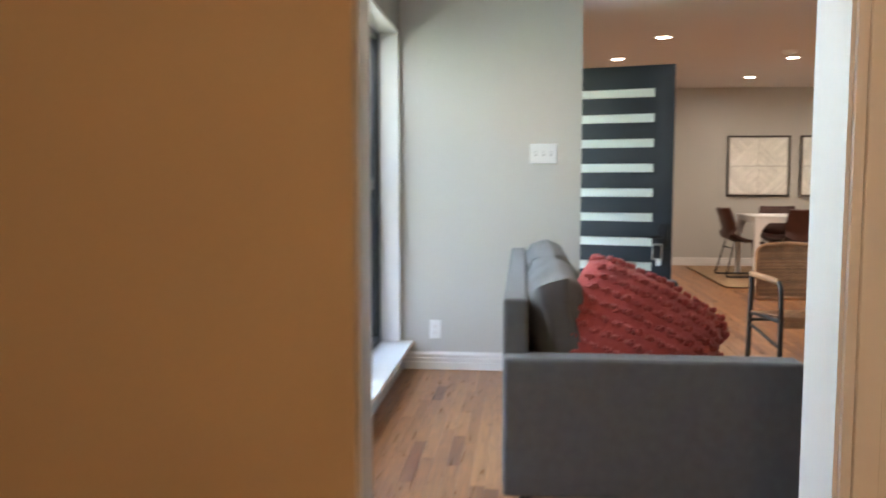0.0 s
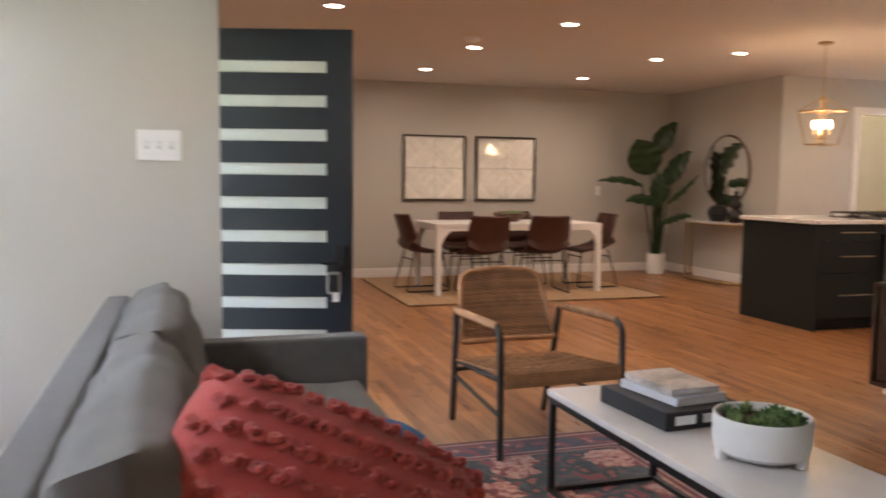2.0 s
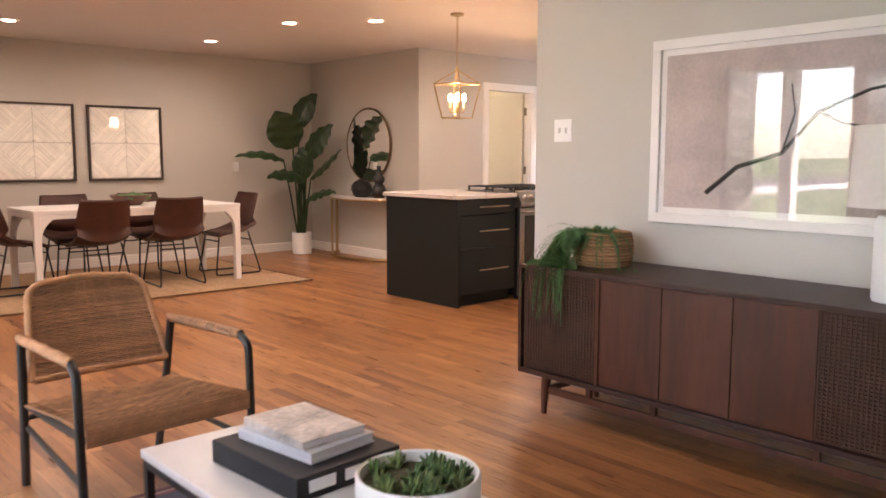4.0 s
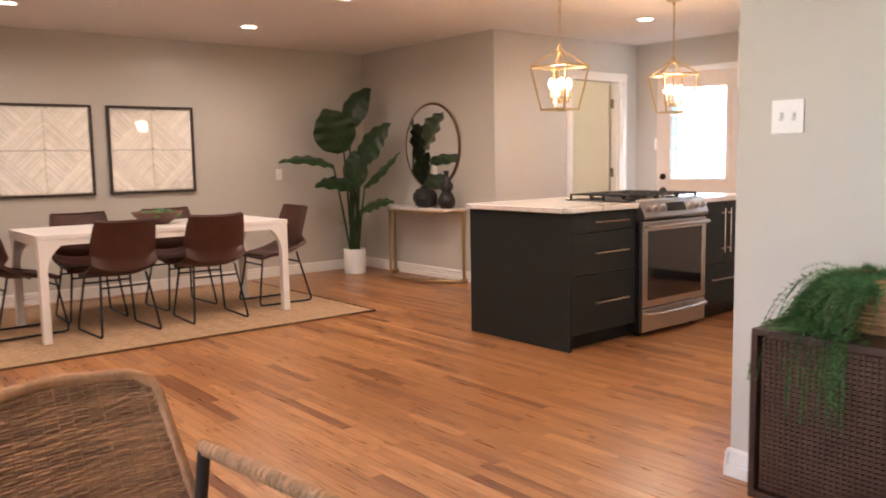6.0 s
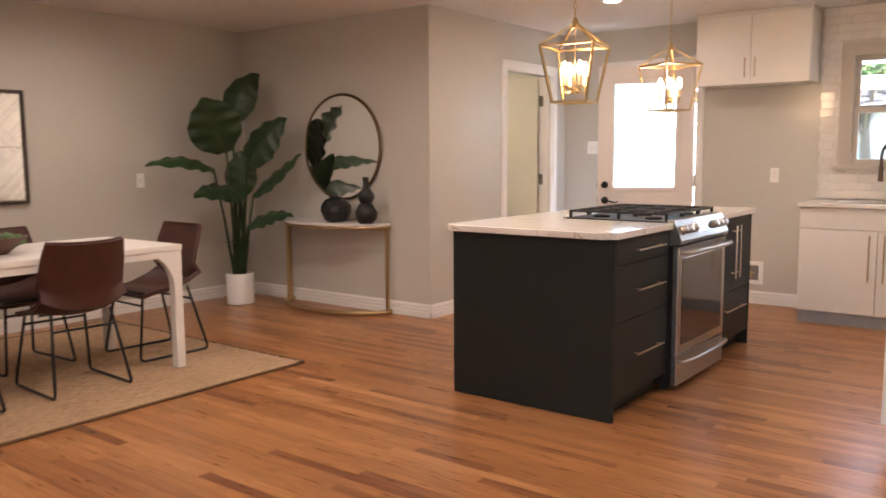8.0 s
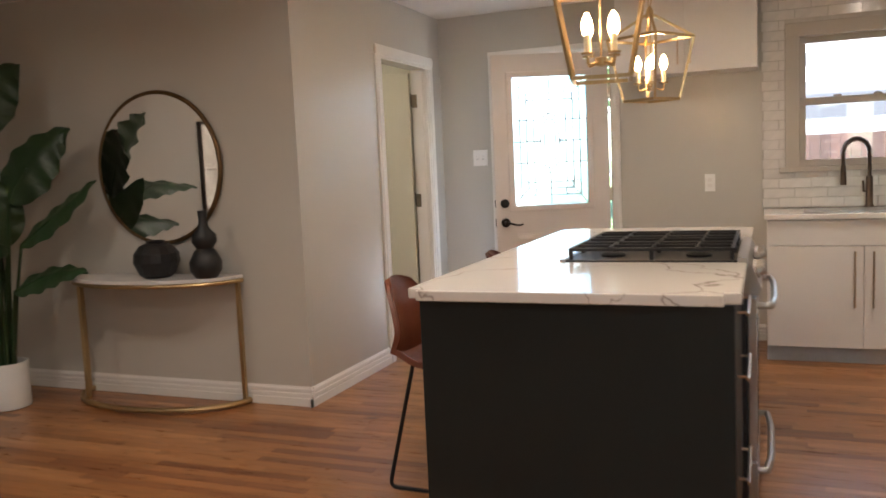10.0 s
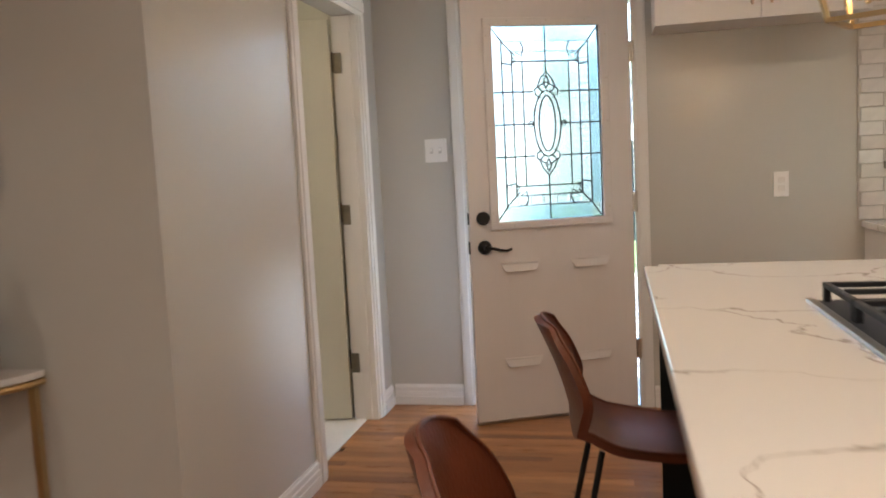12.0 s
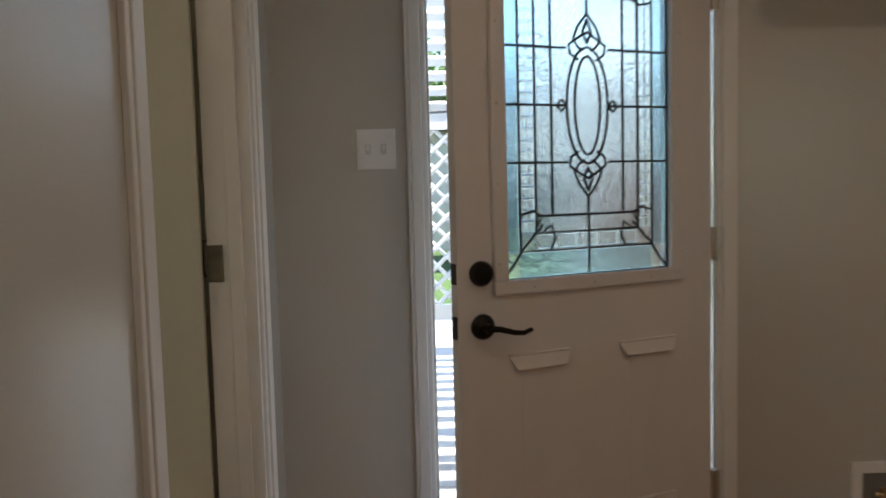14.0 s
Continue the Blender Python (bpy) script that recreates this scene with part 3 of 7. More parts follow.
bar(2.62, WZ0 + fr, 2.84, WZ1 - fr, 0.07, "mullion")
for a, c in ((4.15, WY1 - fr), (WY0 + fr, 2.62)):
    bar(a, 1.13, c, 1.185, 0.05, "check_rail", off=-0.01)
    bar(a, WZ0 + fr, a + 0.03, WZ1 - fr, 0.035, "sash_stile")
    bar(c - 0.03, WZ0 + fr, c, WZ1 - fr, 0.035, "sash_stile")
    p = part("pane", box(-0.012, a, WZ0 + fr, -0.006, c, WZ1 - fr), GLASS, win)
    p.visible_shadow = False
    for yy in (a + 0.2, c - 0.2):
        part("sash_lock", box(0.01, yy - 0.03, 1.185, 0.035, yy + 0.03, 1.205, 0.005), BLACKP, win)
p = part("pane", box(-0.012, 2.84, WZ0 + fr, -0.006, 3.93, WZ1 - fr), GLASS, win)
p.visible_shadow = False
solid("window_sill", box(-0.77, WY0, WZ0 - 0.012, -0.565, 4.925, WZ0 + 0.012, 0.005, bm=box(-0.648, WY0, WZ0 - 0.07, -0.632, 4.925, WZ0 - 0.013, 0.002)), TRIM, "deep white painted window sill", "sill", kind="structure")
solid("reveal", box(-0.86, WY1 - 0.004, WZ0, -0.645, WY1 + 0.01, WZ1, 0.001, 1, bm=box(-0.86, WY0, WZ1 - 0.003, -0.645, WY1, WZ1 + 0.012)), TRIM, "white painted window reveal", "reveal", kind="structure")
# kitchen window
kw = thing("window_kitchen", 9.02, 0, 0, 0, "greige painted double-hung kitchen window", "window", kind="structure")
GREIGE = mat("greige_window_paint", (0.5, 0.45, 0.39), 0.5, var=0.03)
def kbar(y0, z0, y1, z1, x0=-0.03, x1=0.03, name="window_frame"):
    return part(name, box(x0, y0, z0, x1, y1, z1, 0.003, 1), GREIGE, kw)
ky0, ky1, kz0, kz1 = KW
for q in ((ky0 - 0.06, kz0, ky0 + 0.03, kz1), (ky1 - 0.03, kz0, ky1 + 0.06, kz1)):
    kbar(*q, -0.068, 0.03)
kbar(ky0 - 0.06, kz1 - 0.03, ky1 + 0.06, kz1 + 0.06, -0.07, 0.03)
kbar(ky0 - 0.1, kz0 - 0.03, ky1 + 0.1, kz0 + 0.004, -0.11, 0.03, "window_sill")
for (z0, z1, o) in ((kz0 + 0.004, 1.66, 0.0), (1.62, kz1 - 0.03, 0.02)):
    for q in ((ky0 + 0.03, z0, ky1 - 0.03, z0 + 0.045), (ky0 + 0.03, z1 - 0.045, ky1 - 0.03, z1), (ky0 + 0.03, z0 + 0.045, ky0 + 0.07, z1 - 0.045), (ky1 - 0.07, z0 + 0.045, ky1 - 0.03, z1 - 0.045)):
        kbar(*q, -0.02 + o, 0.0 + o, "sash")
    p = part("pane", box(-0.012 + o, ky0 + 0.07, z0 + 0.045, -0.008 + o, ky1 - 0.07, z1 - 0.045), GLASS, kw)
    p.visible_shadow = False
for yy in (6.24, 6.48):
    part("sash_lock", merge(lathe([(0, 0), (0.03, 0), (0.025, 0.015), (0, 0.02)], 12), None, pose(-0.02, yy, 1.66)), GREIGE, kw)


# ---- switch and outlet plates ----
GRILLE = mat("grey_plastic", (0.6, 0.59, 0.57), 0.5)
def plate(name, w, h, gangs, m, label, toggles=True):
    t = new(name)
    t.matrix_world = m
    tagged(t, label, "outlet" if not toggles else "switch")
    part("cover_plate", box(-w / 2, -0.006, -h / 2, w / 2, 0, h / 2, 0.003), PLATE, t)
    for g in range(gangs):
        gx = (g - (gangs - 1) / 2) * 0.046
        if toggles:
            part("slot", box(gx - 0.008, -0.0066, -0.015, gx + 0.008, -0.0055, 0.015), GRILLE, t, "grey toggle slot")
            part("toggle", box(gx - 0.005, -0.019, -0.004, gx + 0.005, -0.0068, 0.012, 0.002), PLATE, t)
        else:
            for z in (-0.02, 0.02):
                part("socket", box(gx - 0.016, -0.009, z - 0.013, gx + 0.016, -0.004, z + 0.013, 0.004), TRIM, t)
    return t
plate("light_switch", 0.165, 0.12, 3, pose(0.237, 4.93, 1.35), "white triple light switch plate on the wall")
plate("outlet", 0.07, 0.118, 1, pose(-0.428, 4.93, 0.255), "white wall outlet above the baseboard", False)
plate("light_switch", 0.12, 0.12, 2, pose(4.25, 5.044, 1.383, 0, 0, -90), "white double light switch plate at the wall's end")
plate("light_switch", 0.118, 0.122, 2, pose(8.97, 8.993, 1.369, 0, 0, -90), "white double light switch plate by the back door")
plate("outlet", 0.07, 0.122, 1, pose(8.97, 7.29, 1.117, 0, 0, -90), "white outlet plate in the empty fridge alcove", False)
plate("outlet", 0.07, 0.12, 1, pose(5.685, 11.55, 1.11), "white plate on the dining room wall", True)
plate("outlet", 0.07, 0.12, 1, pose(8.965, 6.9, 1.13, 0, 0, -90), "white outlet plate on the tiled backsplash", False)
wb = thing("water_box", 8.97, 7.455, 0.27, -90, "white recessed fridge water outlet box in the wall", "outlet box")
b = bmesh.new()
for q in ((-0.1, -0.1, 0.1, -0.065), (-0.1, 0.065, 0.1, 0.1), (-0.1, -0.065, -0.065, 0.065), (0.065, -0.065, 0.1, 0.065)):
    box(q[0], -0.012, q[1], q[2], 0, q[3], 0.002, bm=b)
part("box_frame", b, PLATE, wb)
part("recess", box(-0.066, -0.003, -0.066, 0.066, -0.001, 0.066), mat("recess_grey", (0.2, 0.19, 0.18), 0.7), wb, "grey recess")
b = rod([(0, -0.004, -0.04), (0, -0.02, -0.02), (0, -0.02, 0.02)], 0.012)
rod([(-0.03, -0.02, 0.0), (0.03, -0.02, 0.0)], 0.007, bm=b)
part("valve", b, BRASS, wb, "small brass valve", True)

# ---- living room ----
sofa = thing("sofa", 0.05, 2.56, 0, 0, "grey upholstered three-seat sofa below the front window", "sofa")
SL, SD = 2.26, 0.97
part("base_frame", box(0.03, 0.1, 0.13, SD - 0.02, SL - 0.1, 0.3, 0.015), GREYF, sofa)
part("back_frame", box(0.0, 0.075, 0.13, 0.085, SL - 0.075, 0.79, 0.018, 3), GREYF, sofa)
for y in (0.0, SL - 0.12):
    part("arm", box(0.004, y, 0.13, SD, y + 0.12, 0.602, 0.018, 3), GREYF, sofa)
for x in (0.08, SD - 0.08):
    for y in (0.08, SL - 0.08):
        part("leg", merge(lathe([(0, 0), (0.015, 0), (0.025, 0.14), (0, 0.14)], 12), None, pose(x, y, 0)), DARKW, sofa)
def tufted(w, d, h, seed):
    own = cushion(w, d, h, seed, 16, 0.22, 0.006)
    for v in own.verts:
        if v.co.z > h * 0.5:
            for tx in (-0.2, 0.2):
                for ty in (-0.3, 0.0, 0.3):
                    dd = (v.co.x - tx) ** 2 + (v.co.y - ty) ** 2
                    v.co.z -= 0.03 * math.exp(-dd / 0.0035)
    return own
for i in range(2):
    yc = 0.125 + 0.5025 + i * 1.005
    part("seat_cushion", merge(tufted(0.8, 1.0, 0.16, i), None, pose(0.54, yc, 0.29)), GREYF, sofa, "tufted grey seat cushion", True)
for i in range(2):
    yc = 0.125 + 0.5025 + i * 1.005
    c = cushion(0.46, 0.99, 0.23, 4 + i, 18, 0.5, 0.014)
    for v in c.verts:
        # creases run down from the seams
        v.co.z += 0.007 * math.sin(v.co.y * 31 + 2.2 * math.sin(v.co.x * 9 + i)) * max(0.0, 1 - abs(v.co.y) * 1.6)
    m = pose(0.222, yc, 0.615, 0, 75, 0) @ pose(0, 0, -0.115)
    bc_ = part("back_cushion", merge(c, None, m), GREYF, sofa, "soft grey back cushion", True)
    for zz in (0.07, 0.16):
        pts = [(x * 0.213, y * 0.478, zz) for x, y in ((-1, -1), (1, -1), (1, 1), (-1, 1))]
        loop = arc([(pts[0][0], 0, zz), pts[0], pts[1], pts[2], pts[3], (pts[0][0], 0.001, zz)], 4, 0.04)
        part("piping", merge(rod(loop, 0.005, 6), None, m), GREYF, bc_, "corded seam", True)

# coral cushion with knotted tufts
def pillow(w, h, d, seed, n=18):
    own = bmesh.new()
    bmesh.ops.create_grid(own, x_segments=n, y_segments=n, size=1.0)
    top = list(own.verts)
    ret = bmesh.ops.duplicate(own, geom=own.verts[:] + own.edges[:] + own.faces[:])
    for v in [g for g in ret["geom"] if isinstance(g, bmesh.types.BMVert)]:
        v.co.z = -1
    for v in own.verts:
        s = -1 if v.co.z < -0.5 else 1
        x, y = v.co.x, v.co.y
        k = (max(0, 1 - x * x) * max(0, 1 - y * y)) ** 0.36
        px, py = x * (1 - 0.1 * y ** 4), y * (1 - 0.1 * x ** 4)
        p = Vector((px * w / 2, py * h / 2, 0))
        wr = noise.noise(p * 7 + Vector((seed, 0, s))) * 0.016 + noise.noise(p * 18 + Vector((0, seed, s))) * 0.006
        v.co = Vector((p.x, p.y, s * (k * d / 2) + (wr if k > 0.15 else 0)))
    bmesh.ops.remove_doubles(own, verts=own.verts[:], dist=0.0005)
    bmesh.ops.recalc_face_normals(own, faces=own.faces[:])
    return own
rp = new("throw_pillow")
RP = pose(0.54, 2.85, 0.63, 0, 27, 4) @ pose(0, 0, 0, 62)
rp.matrix_world = RP
tagged(rp, "coral red throw pillow with knotted tufts on the sofa", "pillow")
PW, PH, PD = 0.58, 0.44, 0.25
part("cover", pillow(PW, PH, PD, 5), REDF, rp, "", True)
rr = random.Random(4)
kb = bmesh.new()
for sx_ in (-1, 1):
    rod([(sx_ * 0.009 + 0.007 * math.cos(a * 0.785), 0.008 * math.sin(a * 0.785), 0.007 + 0.007 * math.sin(a * 0.785 * sx_ + 0.8)) for a in range(8)], 0.0075, 5, closed=True, bm=kb)
knot = finish(kb, "tuft", REDF, True)
def on_pillow(u, v, s):
    k = (max(0, 1 - u * u) * max(0, 1 - v * v)) ** 0.36
    p = Vector((u * (1 - 0.1 * v ** 4) * PW / 2, v * (1 - 0.1 * u ** 4) * PH / 2, 0))
    wr = noise.noise(p * 7 + Vector((5, 0, s))) * 0.016
    return Vector((p.x, p.y, s * (k * PD / 2) + wr))
for s in (1, -1):
    for j in range(9):
        for i in range(14):
            u, v = -0.93 + (i + 0.5 * (j % 2)) * 0.138 + rr.uniform(-0.012, 0.012), -0.9 + j * 0.225 + rr.uniform(-0.012, 0.012)
            if abs(u) > 0.96 or s < 0 and (i + j) % 2:
                continue
            t = new("tuft", knot)
            t.parent = rp
            t.matrix_basis = Matrix.Translation(on_pillow(u, v, s) - Vector((0, 0, 0.008 if s < 0 else 0.0))) @ Euler((rr.uniform(-0.3, 0.3), rr.uniform(-0.3, 0.3), rr.uniform(-0.5, 0.5))).to_matrix().to_4x4() @ Matrix.Scale(rr.uniform(0.7, 0.95), 4)
down = RP.to_3x3().inverted() @ Vector((0, 0, -1))
for sx in (-1, 1):
    for sy in (-1, 1):
        b = bmesh.new()
        q = Vector((sx * PW / 2 * 0.885, sy * PH / 2 * 0.885, 0))
        out = Vector((sx, sy, 0)).normalized()
        for k in range(22):
            o_ = Vector((rr.uniform(-1, 1), rr.uniform(-1, 1), rr.uniform(-1, 1))) * 0.016
            e = q + out * 0.02 + down * rr.uniform(0.05, 0.07) + o_
            rod([q, q + out * 0.02 + down * 0.012 + o_ * 0.6, e], 0.0035, 5, bm=b)
        merge(cushion(0.03, 0.03, 0.026, 1, 2, 0.5, 0.003), b, Matrix.Translation(q - Vector((0, 0, 0.013))))
        part("tassel", b, REDF, rp, "coral yarn tassel", True)
BLUEF = mat("blue_cotton", (0.02, 0.13, 0.36), 0.9, var=0.25, scale=14, bump=0.3, bscale=300)
WHITEF = mat("off_white_cotton", (0.6, 0.55, 0.5), 0.9, var=0.15, scale=10, bump=0.3, bscale=300)
bp = new("throw_pillow")
bp.matrix_world = pose(0.75, 3.66, 0.525, 0, 0, -31.6) @ pose(0, 0, 0, -27)
tagged(bp, "throw pillow with a blue face and off-white back", "pillow")
for side, m, name, label in ((-1, WHITEF, "back_cover", "off-white cotton back"), (1, BLUEF, "front_cover", "bright blue cotton face")):
    b = pillow(0.44, 0.36, 0.13, 9)
    bmesh.ops.bisect_plane(b, geom=b.verts[:] + b.edges[:] + b.faces[:], plane_co=(0, 0, 0), plane_no=(0, 0, -side), clear_outer=True)
    part(name, b, m, bp, label, True)

# coffee table
MARB = mat("white_marble", (0.74, 0.72, 0.71), 0.25, var=0.1, scale=3, bscale=9)
ct = thing("coffee_table", 1.69, 3.1, 0, 0.8, "marble-topped coffee table on a black metal frame", "coffee table")
part("tabletop", box(-0.005, -0.005, 0.395, 0.49, 1.3, 0.42, 0.003), MARB, ct, "white marble slab")
for x in (0.012, 0.473):
    for y in (0.012, 1.283):
        part("leg", box(x - 0.011, y - 0.011, 0.012, x + 0.011, y + 0.011, 0.394), BLACKM, ct)
    part("rail", box(x - 0.011, 0.024, 0.368, x + 0.011, 1.271, 0.393), BLACKM, ct)
    part("floor_bar", box(x - 0.011, 0.0, 0.012, x + 0.011, 1.295, 0.03), BLACKM, ct)
for y in (0.012, 1.283):
    part("rail", box(0.024, y - 0.011, 0.37, 0.461, y + 0.011, 0.393), BLACKM, ct)
    part("floor_bar", box(0.024, y - 0.011, 0.012, 0.461, y + 0.011, 0.028), BLACKM, ct)
tr = thing("tray_box", 1.955, 3.99, 0.421, 4, "black storage tray on the marble coffee table", "tray")
part("tray_body", box(-0.165, -0.195, 0, 0.165, 0.195, 0.062, 0.003), mat("matt_black_board", (0.012, 0.013, 0.016), 0.6), tr)
LETT = mat("white_print", (0.75, 0.75, 0.75), 0.6)
for i, (a, c) in enumerate(((-0.13, -0.05), (-0.02, 0.03), (0.05, 0.13))):
    part("letter_bar", box(a, -0.1975, 0.018, c, -0.1945, 0.048, 0.001), LETT, tr, "white printed lettering")
for i, (w, d, hh, zz, rz) in enumerate(((0.22, 0.3, 0.028, 0.487, 8), (0.2, 0.28, 0.022, 0.5165, 3))):
    bk = thing("book", 1.965, 4.0 + 0.01 * i, zz - 0.003, rz, "pale hardback picture book stacked on the black tray" if i else "white hardback book lying on the black tray", "book")
    part("page_block", box(-w / 2 + 0.004, -d / 2 + 0.004, 0.003, w / 2 - 0.004, d / 2 - 0.004, hh - 0.003), mat("paper", (0.7, 0.7, 0.72), 0.8, var=0.1, scale=3, stretch=(1, 1, 60)), bk)
    cm = mat("book_cover", (0.62, 0.62, 0.66), 0.35, var=0.1) if not i else mat("photo_cover", (0.5, 0.44, 0.4), 0.3, var=0.7, scale=7)
    part("cover", box(-w / 2, -d / 2, hh - 0.003, w / 2, d / 2, hh, 0.001, 1, bm=box(-w / 2, -d / 2, 0, w / 2, d / 2, 0.003, 0.001, 1, bm=box(-w / 2, -d / 2, 0.003, -w / 2 + 0.004, d / 2, hh - 0.003))), cm, bk)
# planter bowl
pb = thing("planter_bowl", 1.945, 3.505, 0.421, 0, "white ceramic footed bowl planted with succulents", "planter")
part("bowl", lathe([(0, 0.014), (0.115, 0.014), (0.135, 0.03), (0.14, 0.06), (0.14, 0.125), (0.136, 0.13), (0.13, 0.127), (0.128, 0.1), (0, 0.1)], 48), CERAM, pb, "", True)
for k in range(3):
    a = 2 * math.pi * k / 3 + 0.9
    part("foot", merge(box(-0.018, -0.012, 0, 0.018, 0.012, 0.05, 0.006), None, pose(0.126 * math.cos(a), 0.126 * math.sin(a), 0, 0, 0, math.degrees(a) + 90)), CERAM, pb, "", True)
SUCC = mat("succulent_green", (0.055, 0.12, 0.035), 0.55, var=0.45, scale=20, island=0.4)
rr = random.Random(11)
part("soil", lathe([(0, 0.104), (0.127, 0.102)], 24), mat("moss", (0.1, 0.09, 0.05), 0.95, var=0.5, scale=60), pb)
SUCC2 = mat("pale_succulent_green", (0.11, 0.16, 0.045), 0.5, var=0.4, scale=20, island=0.4)
for k in range(34):
    a, r = rr.uniform(0, 6.28), 0.112 * math.sqrt(rr.random())
    b = bmesh.new()
    n = rr.randint(7, 11)
    for j in range(n):
        an, tilt = 2.4 * j, 0.25 + 1.1 * j / n
        d = Vector((math.cos(an) * math.sin(tilt), math.sin(an) * math.sin(tilt), math.cos(tilt)))
        L = rr.uniform(0.026, 0.046)
        rod([d * 0.002, d * L * 0.4, d * L * 0.75, d * L], 0.0085, 6, bm=b, r_end=0.002)
    part("succulent", merge(b, None, Matrix.Translation((r * math.cos(a), r * math.sin(a), 0.102))), SUCC2 if k % 3 == 0 else SUCC, pb, "small green succulent rosette", True)

# woven armchair
ac = thing("armchair", 1.91, 5.125, 0, 4, "woven seagrass armchair with black-stained wooden legs", "armchair")
# local: faces -y, width along x
W2 = 0.285
for sx in (-1, 1):
    fx, bx = sx * (W2 + 0.025), sx * (W2 - 0.02)
    part("front_leg", rod(arc([(fx, -0.33, 0), (fx, -0.315, 0.56), (fx * 0.985, -0.26, 0.588)], 5, 0.05), 0.015, 10), DARKW, ac, "black-stained wooden leg", True)
    part("back_leg", rod([(bx, 0.34, 0), (bx * 1.06, 0.27, 0.36), (bx * 1.09, 0.235, 0.58)], 0.016, 10), DARKW, ac, "black-stained wooden leg", True)
    part("side_stretcher", rod([(fx, -0.325, 0.2), (bx, 0.315, 0.24)], 0.011, 8), DARKW, ac, "", True)
    part("seat_rail", rod([(fx, -0.32, 0.36), (bx, 0.28, 0.32)], 0.013, 8), DARKW, ac, "", True)
    b = rod([(fx * 0.985, -0.27, 0.59), (fx, -0.1, 0.592), (bx * 1.09, 0.25, 0.584)], 0.017, 10)
    for k in range(26):
        t = k / 25
        p = Vector((fx * 0.985, -0.265, 0.59)).lerp(Vector((bx * 1.09, 0.24, 0.584)), t)
        merge(lathe([(0.016, -0.008), (0.0205, 0), (0.016, 0.008)], 10), b, Matrix.Translation(p) @ pose(0, 0, 0, 90, 0, 0))
    part("armrest", b, CANE, ac, "cane-wrapped armrest", True)
part("front_stretcher", rod([(-W2, -0.3, 0.34), (W2, -0.3, 0.34)], 0.012, 8), DARKW, ac, "", True)
part("back_stretcher", rod([(-W2, 0.3, 0.27), (W2, 0.3, 0.27)], 0.011, 8), DARKW, ac, "", True)
def weave(fn, nu, nv, r, name, label):
    """Strands across and ribs along a sheet fn(u, v)."""
    b = bmesh.new()
    for j in range(nv + 1):
        v = j / nv
        pts = []
        for i in range(nu * 2 + 1):
            p, q = Vector(fn(i / (nu * 2), v)), Vector(fn(i / (nu * 2), min(1, v + 0.02)))
            d = (Vector(fn(min(1, i / (nu * 2) + 0.02), v)) - Vector(fn(max(0, i / (nu * 2) - 0.02), v))).cross(q - p if v < 0.99 else p - Vector(fn(i / (nu * 2), v - 0.02)))
            d.normalize()
            pts.append(p + d * (r * 0.9 * (1 if (i // 2 + j) % 2 else -1)) * (i % 2))
        rod(pts, r, 4, bm=b)
    for i in range(nu + 1):
        rod([fn(i / nu, j / 12) for j in range(13)], r * 0.9, 4, bm=b)
    return tagged(part(name, b, CANE, ac, label), kind="stuff")
def seat_fn(u, v):
    x = (u - 0.5) * 2 * (W2 + 0.005)
    y = -0.33 + v * 0.56
    return (x, y, 0.387 - 0.05 * v - 0.03 * (1 - (2 * u - 1) ** 2) * math.sin(math.pi * v))
def back_fn(u, v):
    w = W2 - 0.018 - 0.045 * v
    x = (u - 0.5) * 2 * w + 0.012
    corner = 0.035 * max(0, abs(2 * u - 1) - 0.75) / 0.25 * (v > 0.9) * (v - 0.9) / 0.1
    return (x, 0.252 + 0.133 * v + 0.03 * (1 - (2 * u - 1) ** 2), 0.415 + 0.345 * v - corner)
weave(seat_fn, 14, 56, 0.0052, "seat", "woven seagrass seat")
weave(back_fn, 14, 46, 0.0045, "backrest", "woven seagrass backrest")
part("back_frame", rod(arc([back_fn(0, 0), back_fn(0, 0.93), back_fn(0.1, 1.0), back_fn(0.5, 1.02), back_fn(0.9, 1.0), back_fn(1, 0.93), back_fn(1, 0), back_fn(0.5, 0), back_fn(0.02, 0)], 4, 0.03), 0.014, 10), CANE, ac, "cane-wrapped back frame", True)
b = bmesh.new()
for k in range(8):
    rod([(-W2 - 0.01, -0.335, 0.328 + 0.008 * k), (W2 + 0.01, -0.335, 0.328 + 0.008 * k)], 0.0055, 5, bm=b)
tagged(part("seat_apron", b, CANE, ac, "woven front edge"), kind="stuff")

# credenza
cr = thing("credenza", 4.215, 4.86, 0, -90, "long walnut sideboard with sliding doors and slatted ends", "sideboard")
